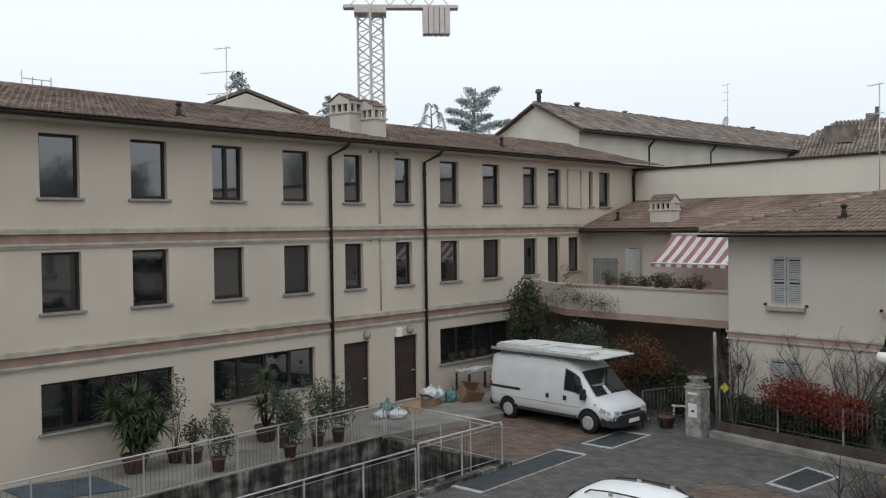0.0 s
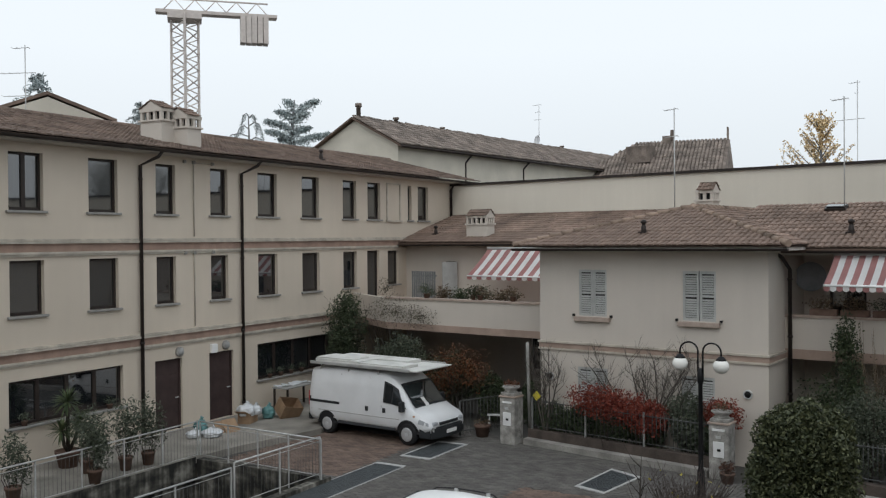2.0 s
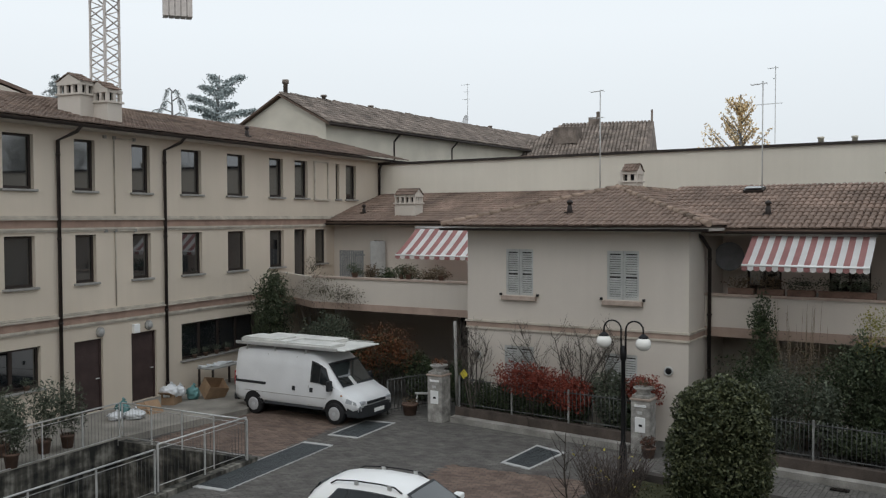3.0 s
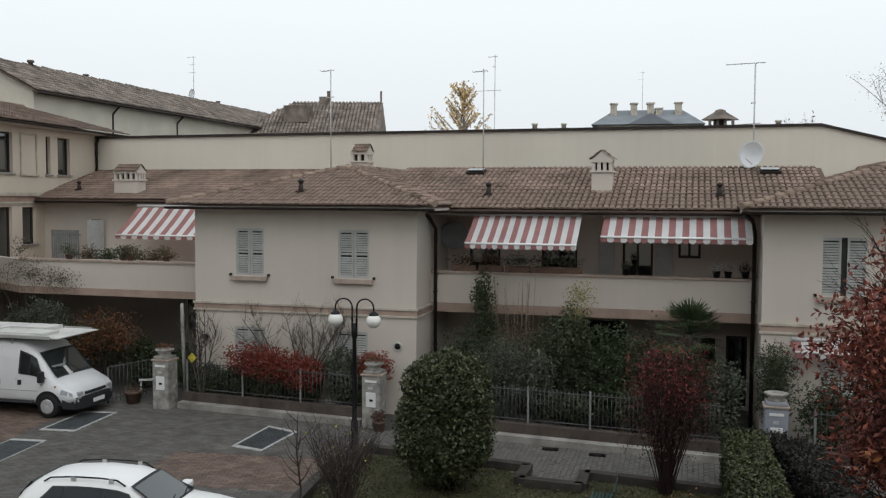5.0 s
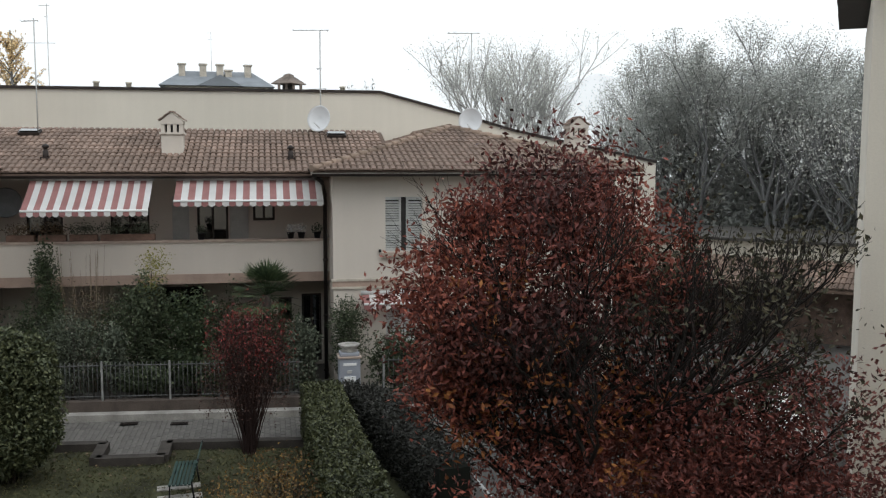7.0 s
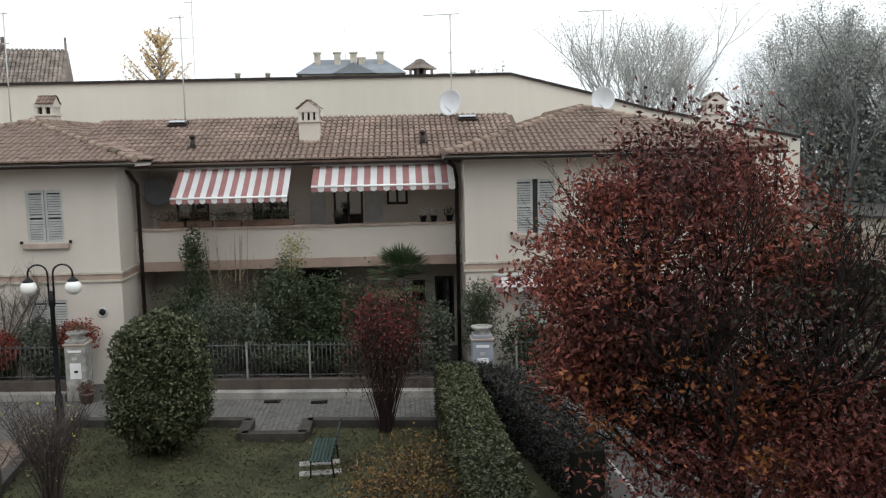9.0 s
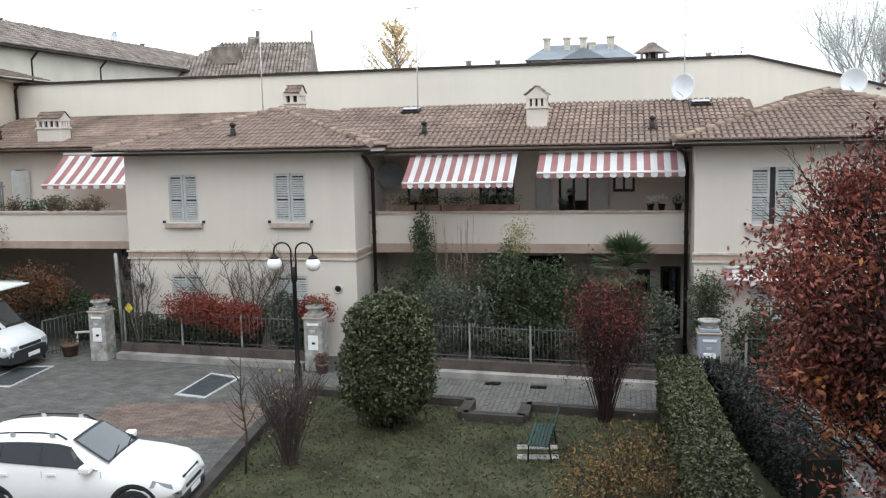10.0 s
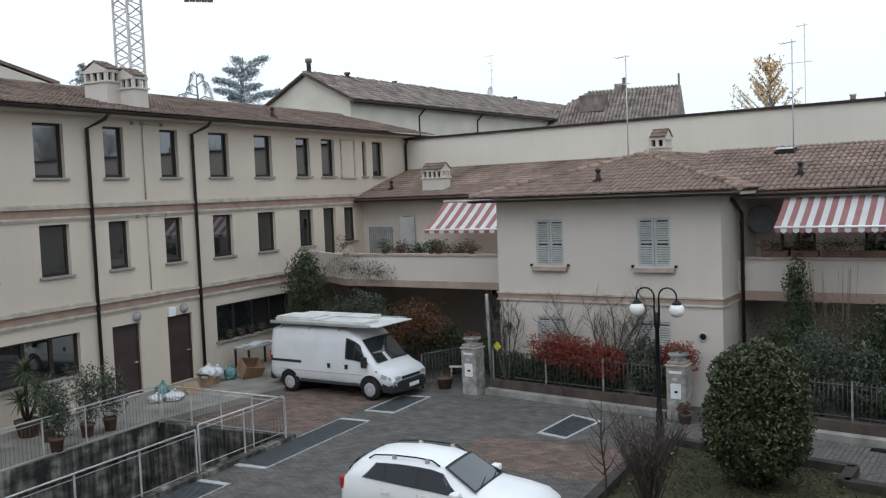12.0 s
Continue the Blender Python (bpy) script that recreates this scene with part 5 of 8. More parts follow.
for s in (1, -1):
    part("window_seal", side_window(sv, 2.3, 3.2, s, 0.02, 0.82, 0.0, -0.4, 0.022), PLASTIC, van)
    part("side_window", side_window(sv, 2.36, 2.62, s, 0.06, 0.76, 0.0, 0.0), CARGLASS, van)
    part("side_window", side_window(sv, 2.66, 3.14, s, 0.06, 0.72, 0.0, -0.34), CARGLASS, van)
    part("wheel_arch", arch(sv, 0.0, 0.4, s), RUBBER, van)
    part("wheel_arch", arch(sv, 3.22, 0.41, s), RUBBER, van)
    part("rub_strip", flank_patch(sv, -0.78, 0.52, 0.98, 1.06, s), PLASTIC, van)
    part("sill_strip", flank_patch(sv, 0.45, 2.75, 0.4, 0.47, s), PLASTIC, van)
    part("rear_corner", flank_patch(sv, -0.8, -0.72, 0.45, 1.15, s), PLASTIC, van)
    for x in (0.52, 1.7):
        part("door_seam", flank_patch(sv, x, x + 0.012, 0.5, 1.95, s, 0.006), SILL, van)
    for x in (2.22, 3.12):
        part("door_seam", flank_patch(sv, x, x + 0.012, 0.5, 1.1, s, 0.006), SILL, van)
    part("swage_line", flank_patch(sv, -0.7, 2.9, 0.74, 0.755, s, 0.006), SILL, van)
    for x in (1.6, 2.28):
        part("door_handle", flank_patch(sv, x, x + 0.11, 0.9, 1.04, s, 0.02), PLASTIC, van)
    part("mirror", boxes((3.0, 3.14, s * 1.05 - 0.09, s * 1.05 + 0.09, 1.0, 1.32), bevel=0.035), PLASTIC, van)
    c = [sv.low(x, z, s, 0.014) for x, z in ((3.6, 0.68), (3.97, 0.63), (3.95, 0.72), (3.64, 0.82))]
    part("headlight", strip(c[:2], [c[3], c[2]], Vector((0, s * 0.02, 0))), material("headlight_lens", (0.42, 0.44, 0.46), 0.08, vary=0.05, spec=0.6), van)
    part("headlight_front", boxes((3.97, 4.06, s * 0.66 - 0.12, s * 0.66 + 0.12, 0.62, 0.73), bevel=0.02), MATS["headlight_lens"], van, "pale headlight lens")
    wheel(van, 0.0, -s * 0.9, 0.33, s, False)
    wheel(van, 3.22, -s * 0.9, 0.33, s, False)
    part("indicator", flank_patch(sv, 3.42, 3.48, 0.86, 0.91, s), material("amber", (0.5, 0.2, 0.05), 0.3), van)
part("windscreen_seal", windscreen(sv, 2.8, 3.4, 0.015), PLASTIC, van)
wb = windscreen(sv, 2.86, 3.34, 0.07)
bmesh.ops.translate(wb, verts=wb.verts[:], vec=(0.008, 0, 0.008))
part("windscreen", wb, SCREENGLASS, van)
for y in (-0.35, 0.3):
    b = bmesh.new()
    tube(b, ((3.4, y, 1.12), (3.2, y - 0.3, 1.36)), 0.012, 5)
    part("wiper", b, RUBBER, van)
b = bmesh.new()
prism(b, [(3.62, -0.94, 0.26), (4.02, -0.86, 0.24), (4.14, -0.5, 0.24), (4.17, 0, 0.24), (4.14, 0.5, 0.24), (4.02, 0.86, 0.24), (3.62, 0.94, 0.26)], (0, 0, 0.34))
bmesh.ops.bevel(b, geom=b.edges[:], offset=0.03, segments=2, affect="EDGES")
part("bumper", b, PLASTIC, van, "dark plastic front bumper")
part("grille", boxes((4.02, 4.09, -0.48, 0.48, 0.62, 0.7), bevel=0.015), PLASTIC, van)
part("number_plate", boxes((4.165, 4.185, -0.25, 0.25, 0.36, 0.47)), WHITEP, van)
part("rear_bumper", boxes((-0.92, -0.74, -0.9, 0.9, 0.36, 0.56), bevel=0.03), PLASTIC, van)
part("rear_light", boxes((-0.87, -0.8, -0.92, -0.84, 0.85, 1.3)), material("red_lens", (0.4, 0.03, 0.03), 0.3), van)
b = boxes((-0.16, 0.16, -0.2, 0.2, 0, 0.006))
bmesh.ops.transform(b, matrix=pose(3.3, -0.1, 1.235, 0, 49, 10), verts=b.verts[:])
part("paper", b, WHITEP, van, "white papers behind the windscreen")
for x in (-0.4, 0.8, 2.0):
    b = bmesh.new()
    tube(b, ((x, -0.85, 2.03), (x, -0.8, 2.19), (x, 0.8, 2.19), (x, 0.85, 2.03)), 0.022, 6)
    part("rack_bar", b, STEEL, van)
boards = thing("stacked_boards", "long pale boards stacked on the van roof rack", "boards", pose(-17.81, 24.42, 0.015, 0, 0, -5.3))
BOARD = material("whitish_board", (0.60, 0.60, 0.57), 0.7, vary=0.1, scale=2, streak=0.1)
BOARD_EDGE = material("grey_board_edge", (0.36, 0.36, 0.35), 0.7, vary=0.1, scale=3)
part("base_board", boxes((-0.75, 3.55, -0.93, 0.93, 2.215, 2.25), bevel=0.006), BOARD, boards)
for y in (-0.95, 0.95):
    part("side_rail", boxes((-0.75, 3.3, y - 0.025, y + 0.025, 2.2, 2.29), bevel=0.006), BOARD_EDGE, boards)
for x0, x1, y0, y1, z0, z1 in ((-0.62, 1.2, -0.85, 0.1, 2.252, 2.37), (1.22, 2.95, -0.8, -0.05, 2.252, 2.34), (-0.55, 2.4, 0.12, 0.85, 2.252, 2.36), (-0.6, 0.9, -0.8, 0.05, 2.372, 2.42), (0.2, 2.9, -0.86, -0.81, 2.25, 2.3)):
    part("board", boxes((x0, x1, y0, y1, z0, z1), bevel=0.008), BOARD, boards)

# the white sport utility car
car = thing("car", "white sport utility car with dark windows and roof rails", "car", pose(-7.62, 14.6, 0.015, 0, 0, 0.5) @ Matrix.Diagonal((1, 1, 0.945, 1)))
sc = Shell([(-1.97, 0.5, 0.8, 0.6, 0.66, 0.56, 0.72), (-1.92, 0.36, 1.06, 0.68, 0.74, 0.62, 0.96), (-1.8, 0.32, 1.26, 0.72, 0.77, 0.58, 1.14), (-1.6, 0.3, 1.42, 0.73, 0.78, 0.55, 1.16), (-1.35, 0.28, 1.48, 0.73, 0.785, 0.54, 1.14), (-0.7, 0.27, 1.52, 0.73, 0.79, 0.55, 1.08), (-0.1, 0.27, 1.49, 0.73, 0.79, 0.55, 1.03), (0.15, 0.27, 1.42, 0.73, 0.79, 0.55, 1.01), (0.45, 0.27, 1.22, 0.73, 0.79, 0.58, 0.985), (0.76, 0.27, 1.04, 0.73, 0.785, 0.64, 0.96), (1.25, 0.28, 0.98, 0.72, 0.78, 0.66, 0.89), (1.62, 0.3, 0.91, 0.68, 0.76, 0.63, 0.82), (1.84, 0.33, 0.8, 0.6, 0.69, 0.56, 0.7), (1.96, 0.4, 0.64, 0.5, 0.58, 0.46, 0.56)])
part("body", sc.mesh(), WHITEP, car, "glossy white body")
for s in (1, -1):
    part("window_band", side_window(sc, -1.43, 0.66, s, 0.02, 0.88, 0.2, -0.5, 0.02), PLASTIC, car)
    for x0, x1, l0, l1 in ((-1.37, -1.0, 0.16, 0.0), (-0.95, -0.33, 0.0, 0.0), (-0.25, 0.6, 0.0, -0.44)):
        part("side_window", side_window(sc, x0, x1, s, 0.06, 0.84, l0, l1, 0.03), CARGLASS, car)
    for x in (-1.18, 1.22):
        part("wheel_arch", arch(sc, x, 0.37, s), RUBBER, car)
        part("arch_trim", ring_arch(sc, x, 0.35, 0.41, 0.32, s), PLASTIC, car)
        wheel(car, x, -s * 0.72, 0.31, s, True)
    part("sill_trim", flank_patch(sc, -0.8, 0.84, 0.3, 0.4, s), PLASTIC, car)
    for x in (-0.3, 0.7, -1.02):
        part("door_seam", flank_patch(sc, x, x + 0.008, 0.42, 0.95, s, 0.004), SILL, car)
    for x in (-1.02, -0.2):
        part("door_handle", flank_patch(sc, x, x + 0.15, 0.88, 0.92, s, 0.03), WHITEP, car)
    part("mirror", boxes((0.42, 0.6, s * 0.89 - 0.1, s * 0.89 + 0.1, 0.97, 1.1), bevel=0.035), WHITEP, car)
    b = bmesh.new()
    tube(b, [(x, s * (sc.at(x)[5] - 0.03), sc.at(x)[2] + z) for x, z in ((-1.42, -0.02), (-1.3, 0.035), (-0.9, 0.045), (-0.4, 0.045), (-0.1, 0.035), (0.05, -0.02))], 0.016, 6)
    part("roof_rail", b, IRON, car)
    for x in (-0.88, -0.2):
        part("rail_foot", boxes((x - 0.04, x + 0.04, s * (sc.at(x)[5] - 0.03) - 0.018, s * (sc.at(x)[5] - 0.03) + 0.018, sc.at(x)[2] - 0.03, sc.at(x)[2] + 0.05)), STEEL, car)
    c = [sc.low(x, z, s, 0.014) for x, z in ((1.5, 0.66), (1.86, 0.6), (1.84, 0.69), (1.56, 0.79))]
    part("headlight", strip(c[:2], [c[3], c[2]], Vector((0, s * 0.02, 0))), MATS["headlight_lens"], car)
    part("tail_light", boxes((-1.95, -1.76, s * 0.68 - 0.07, s * 0.68 + 0.075, 0.84, 1.1), bevel=0.035), material("red_tail_lens", (0.45, 0.02, 0.03), 0.2), car, "red tail light")
part("windscreen_seal", windscreen(sc, 0.14, 0.78, 0.01), PLASTIC, car)
wb = windscreen(sc, 0.19, 0.74, 0.05)
bmesh.ops.translate(wb, verts=wb.verts[:], vec=(0.006, 0, 0.006))
part("windscreen", wb, SCREENGLASS, car)
for y in (-0.4, 0.15):
    b = bmesh.new()
    tube(b, ((0.78, y, 1.075), (0.68, y + 0.42, 1.135)), 0.01, 5)
    part("wiper", b, RUBBER, car)
b = bmesh.new()
prism(b, [(-1.86, -0.5, 1.16), (-1.86, 0.5, 1.16), (-1.66, 0.46, 1.4), (-1.66, -0.46, 1.4)], (-0.03, 0, 0.02))
part("rear_window", b, CARGLASS, car)
part("bumper", boxes((1.84, 1.99, -0.52, 0.52, 0.27, 0.44), bevel=0.05), PLASTIC, car)
part("grille", boxes((1.9, 1.98, -0.36, 0.36, 0.5, 0.56), bevel=0.02), PLASTIC, car)
part("grille", boxes((1.86, 1.935, -0.38, 0.38, 0.6, 0.72), bevel=0.025), PLASTIC, car)
part("badge_bar", boxes((1.935, 1.95, -0.36, 0.36, 0.645, 0.675), bevel=0.006), ALU, car)
part("number_plate", boxes((1.99, 2.0, -0.22, 0.22, 0.36, 0.45)), WHITEP, car)
part("rear_bumper", boxes((-2.02, -1.84, -0.66, 0.66, 0.3, 0.48), bevel=0.05), PLASTIC, car)

# ---- clutter on the terrace ----
CARD = material("brown_cardboard", (0.30, 0.20, 0.125), 0.9, vary=0.12, scale=3)
BAGW = material("white_plastic_bag", (0.62, 0.64, 0.66), 0.35, vary=0.08, scale=4)
BAGT = material("teal_plastic_bag", (0.12, 0.26, 0.26), 0.4, vary=0.12, scale=4)


def carton(m, w, d, h, label, flaps=True):
    ob = thing("cardboard_box", label, "box", m, "cardboard boxes")
    t = 0.012
    for q in ((-w / 2, w / 2, -d / 2, -d / 2 + t), (-w / 2, w / 2, d / 2 - t, d / 2), (-w / 2, -w / 2 + t, -d / 2 + t, d / 2 - t), (w / 2 - t, w / 2, -d / 2 + t, d / 2 - t)):
        part("side", boxes((*q, 0, h)), CARD, ob)
    part("bottom", boxes((-w / 2 + t, w / 2 - t, -d / 2 + t, d / 2 - t, 0, t)), CARD, ob)
    if flaps:
        for s in (-1, 1):
            b = boxes((-w / 2, w / 2, 0, d * 0.45, 0, t))
            bmesh.ops.transform(b, matrix=pose(0, s * d / 2, h, s * 25 if s > 0 else 155, 0, 0), verts=b.verts[:])
            part("flap", b, CARD, ob)


def bag(m, w, h, mat, label):
    ob = thing("plastic_bag", label, "bag", m, "rubbish bags")
    b = bmesh.new()
    bmesh.ops.create_icosphere(b, subdivisions=4, radius=1)
    for v in b.verts:
        n = noise.noise(v.co * 2.2 + Vector((m.translation.x, w, 0))) * 0.3 + noise.noise(v.co * 6 + Vector((w * 9, 0, 0))) * 0.12
        p = v.co * (1 + n)
        v.co = (p.x * w / 2, p.y * w / 2, max(0.0, (p.z * 0.5 + 0.45) * h))
    part("sack", b, mat, ob, "", True)
    b = bmesh.new()
    tube(b, ((0, 0, h * 0.88), (0.02, 0, h * 1.0), (0.06, 0.03, h * 1.15)), [0.05, 0.02, 0.07], 7)
    part("knot", b, mat, ob)


carton(pose(-20.75, 22.85, 0.2, 0, 0, 15), 0.42, 0.6, 0.34, "brown cardboard box holding white bags")
bag(pose(-20.75, 22.78, 0.42), 0.6, 0.42, BAGW, "white plastic rubbish bags in a box")
bag(pose(-20.65, 23.1, 0.42), 0.42, 0.34, BAGW, "crumpled white plastic bag in the box")
carton(pose(-20.25, 24.2, 0.3, 32, 10, 70), 0.72, 0.55, 0.5, "large tilted brown cardboard carton", False)
bag(pose(-20.6, 23.7, 0.2), 0.42, 0.45, BAGT, "teal plastic rubbish bag beside the carton")
bag(pose(-20.9, 20.85, 0.2), 0.42, 0.45, BAGT, "teal plastic bag against the door")
bag(pose(-20.2, 20.65, 0.2), 0.62, 0.28, BAGW, "flat white plastic bag lying on the terrace")
bag(pose(-20.6, 20.3, 0.2), 0.5, 0.24, BAGW, "flat white plastic bag lying on the terrace")
for i, (rx, rz) in enumerate(((35, 60), (48, 75))):
    ob = thing("cardboard_sheet", "flattened brown cardboard leaning over", "cardboard", pose(-20.35 + 0.2 * i, 21.35 + 0.15 * i, 0.22, rx, 0, rz), "cardboard sheets")
    part("sheet", boxes((-0.25, 0.25, -0.45, 0.45, 0, 0.02)), CARD, ob)
tb = thing("work_table", "cluttered work table by the window", "table", pose(-21.2, 25.9, 0.2))
part("tabletop", boxes((-0.35, 0.35, -0.9, 0.9, 0.75, 0.79), bevel=0.008), material("grey_table", (0.3, 0.3, 0.29), 0.7), tb)
for x in (-0.3, 0.3):
    for y in (-0.82, 0.82):
        part("leg", boxes((x - 0.03, x + 0.03, y - 0.03, y + 0.03, 0, 0.75)), DARKWOOD, tb)
for i in range(9):
    ob = thing("paper_bundle", "crumpled white paper on the table", "paper", pose(-21.2 + random.uniform(-0.25, 0.25), 25.2 + i * 0.17, 0.99, random.uniform(-12, 12), random.uniform(-12, 12), random.uniform(0, 180)), "papers on the table")
    part("sheets", boxes((-0.15, 0.15, -0.1, 0.1, -0.0, 0.05), bevel=0.01), BAGW, ob)
ob = thing("grey_post", "grey upright post beside the pillar", "post", at_uv(-14.75, 24.1))
b = bmesh.new()
tube(b, ((0, 0, 0), (-0.08, 0, 3.0)), 0.05, 8)
part("pole", b, CONCRETE, ob)
sg = thing("diamond_sign", "small yellow diamond sign on the fence", "sign", at_uv(-14.3, kerb_v(-14.3) + 0.36, 1.45))
b = bmesh.new()
prism(b, [(0, 0, -0.15), (0.15, 0, 0), (0, 0, 0.15), (-0.15, 0, 0)], (0, 0.01, 0))
part("plate", b, material("yellow_sign", (0.6, 0.5, 0.06), 0.5, vary=0.05), sg)

# bench on the lawn
bench = thing("garden_bench", "dark green slatted bench on the lawn", "bench", pose(0.3, 17.35, 0.03, 0, 0, -97) @ Matrix.Diagonal((0.85, 0.8, 0.85, 1)))
GREENP = material("dark_green_paint", (0.022, 0.052, 0.045), 0.5, vary=0.15)
for i in range(6):
    part("seat_slat", boxes((-0.8, 0.8, -0.22 + i * 0.085, -0.155 + i * 0.085, 0.42, 0.45), bevel=0.006), GREENP, bench)
for i in range(5):
    b = boxes((-0.8, 0.8, -0.015, 0.015, 0.0, 0.065), bevel=0.006)
    bmesh.ops.transform(b, matrix=pose(0, 0.3 + 0.025 * i, 0.5 + 0.085 * i, -14, 0, 0), verts=b.verts[:])
    part("back_slat", b, GREENP, bench)
for x in (-0.65, 0.65):
    b = bmesh.new()
    tube(b, ((x, -0.22, 0), (x, -0.2, 0.42), (x, 0.28, 0.42), (x, 0.44, 0.95)), 0.022, 6)
    part("leg", b, IRON, bench)
    b = bmesh.new()
    tube(b, ((x, 0.28, 0.42), (x, 0.34, 0.0)), 0.022, 6)
    part("leg", b, IRON, bench)
for y in (17.05, 17.6):
    ob = thing("paving_slab", "pale stone slab in the grass under the bench", "slab", pose(0.15, y, 0.03), "slabs under the bench")
    part("slab", boxes((-0.3, 0.5, -0.12, 0.12, 0, 0.03), bevel=0.006), STONE, ob)


# ---- plants ----
RNG = np.random.default_rng(7)


def leaf_mesh(name, centres, length, width, mat, parent, label="", up=0.3, droop=0.0):
    """One small folded blade for each centre, turned at random."""
    c = np.asarray(centres, float)
    n = len(c)
    nr = RNG.normal(size=(n, 3))
    nr[:, 2] += up * 2
    nr /= np.linalg.norm(nr, axis=1)[:, None]
    t = RNG.normal(size=(n, 3))
    t[:, 2] -= droop
    t -= nr * (t * nr).sum(1)[:, None]
    t /= np.linalg.norm(t, axis=1)[:, None]
    b = np.cross(nr, t)
    ln = (length * RNG.uniform(0.65, 1.3, n))[:, None]
    wd = (width * RNG.uniform(0.7, 1.25, n))[:, None]
    v = np.stack([c - t * ln * 0.5, c + b * wd * 0.5 + nr * wd * 0.12, c + t * ln * 0.5, c - b * wd * 0.5 + nr * wd * 0.12], 1).reshape(-1, 3)
    f = np.arange(4 * n).reshape(n, 4)
    me = bpy.data.meshes.new(name)
    me.from_pydata(v.tolist(), [], f.tolist())
    me.materials.append(mat)
    ob = new(name, me)
    ob.parent = parent
    if label:
        ob["label"] = label
    return ob


def blob_points(blobs, n, fill=0.45, lump=0.25):
    """Points near the skin of a few ellipsoids, pushed in and out so that the outline is uneven."""
    out = []
    tot = sum(b[3] * b[4] + b[4] * b[5] + b[3] * b[5] for b in blobs)
    for cx, cy, cz, rx, ry, rz in blobs:
        m = int(n * (rx * ry + ry * rz + rx * rz) / tot)
        d = RNG.normal(size=(m, 3))
        d /= np.linalg.norm(d, axis=1)[:, None]
        ph = RNG.uniform(0, 6, 6)
        w = np.sin(d[:, 0] * 5 + ph[0]) * np.sin(d[:, 1] * 6 + ph[1]) + np.sin(d[:, 2] * 7 + ph[2]) * np.sin(d[:, 0] * 9 + ph[3]) * 0.6 + RNG.normal(size=m) * 0.25
        r = (RNG.uniform(0, 1, m) ** 0.42 if fill > 0.92 else 1 - fill * RNG.uniform(0, 1, m) ** 2) * (1 + lump * 0.5 * w)
        out.append(np.stack([cx + d[:, 0] * r * rx, cy + d[:, 1] * r * ry, cz + d[:, 2] * r * rz], 1))
    p = np.concatenate(out)
    return p[p[:, 2] > 0.02]


def stems(bm, n, base_r, top, spread, rad, bend=0.15, sides=5, twigs=3):
    tips = []
    for i in range(n):
        a = random.uniform(0, 2 * math.pi)
        s = Vector((math.cos(a), math.sin(a), 0))
        h = top * random.uniform(0.7, 1.0)
        p0 = s * base_r * random.uniform(0, 1)
        p2 = s * spread * random.uniform(0.3, 1.0) + Vector((0, 0, h))
        mid = p0.lerp(p2, 0.5) + Vector((random.uniform(-bend, bend), random.uniform(-bend, bend), 0)) - s * spread * 0.12
        tube(bm, (p0, p0.lerp(mid, 0.5) - s * 0.02, mid, mid.lerp(p2, 0.55), p2), [rad, rad * 0.85, rad * 0.65, rad * 0.45, rad * 0.2], sides, cap=False)
        tips.append(p2)
        for _ in range(twigs):
            t = random.uniform(0.45, 0.9)
            q = p0.lerp(mid, t * 2) if t < 0.5 else mid.lerp(p2, t * 2 - 1)
            e = q + Vector((random.uniform(-1, 1), random.uniform(-1, 1), random.uniform(0.5, 1.4))) * top * 0.13
            tube(bm, (q, q.lerp(e, 0.5) + Vector((0, 0, -0.02)), e), [rad * 0.35, rad * 0.25, rad * 0.12], 4, cap=False)
            tips.append(e)
    return tips


def shrub(name, label, m, blobs, n, leaf, mat, stem=None, group="", bark=BARK, lump=0.25, fill=0.45, category="shrub", up=0.3):
    ob = thing(name, label, category, m, group)
    bm = bmesh.new()
    h = max(b[2] + b[5] * 0.6 for b in blobs)
    k_, br, sp, rd = stem or (6, 0.15, max(b[3] for b in blobs) * 0.6, 0.02)
    stems(bm, k_, br, h, sp, rd)
    part("trunk", bm, bark, ob)
    leaf_mesh("crown", blob_points(blobs, n, fill, lump), leaf[0], leaf[1], mat, ob, up=up)
    return ob


L_DARK = leaf_material("dark_evergreen_leaf", (0.022, 0.036, 0.018), (0.075, 0.095, 0.045), 0.5)
L_MID = leaf_material("mid_green_leaf", (0.028, 0.04, 0.022), (0.085, 0.102, 0.055))
L_OLIVE = leaf_material("grey_green_leaf", (0.042, 0.053, 0.037), (0.125, 0.14, 0.098))
L_RED = leaf_material("scarlet_leaf", (0.10, 0.02, 0.015), (0.32, 0.075, 0.048))
L_ORANGE = leaf_material("orange_leaf", (0.09, 0.035, 0.018), (0.2, 0.075, 0.03))
L_YELLOW = leaf_material("yellow_leaf", (0.38, 0.32, 0.05), (0.55, 0.48, 0.1))
L_OAK = leaf_material("russet_oak_leaf", (0.053, 0.018, 0.016), (0.225, 0.068, 0.053))
L_OAK2 = leaf_material("orange_oak_leaf", (0.15, 0.05, 0.018), (0.28, 0.11, 0.03))
L_OAK3 = leaf_material("red_oak_leaf", (0.12, 0.033, 0.026), (0.30, 0.09, 0.057))
L_DEAD = leaf_material("dark_bare_hedge_leaf", (0.014, 0.014, 0.012), (0.05, 0.05, 0.042))
L_HEDGE = leaf_material("glossy_hedge_leaf", (0.024, 0.03, 0.013), (0.11, 0.118, 0.055), 0.45)
L_BROWN = leaf_material("withered_leaf", (0.06, 0.045, 0.03), (0.18, 0.13, 0.08))

L_ROUND = leaf_material("round_shrub_leaf", (0.022, 0.030, 0.014), (0.125, 0.135, 0.068), 0.5)
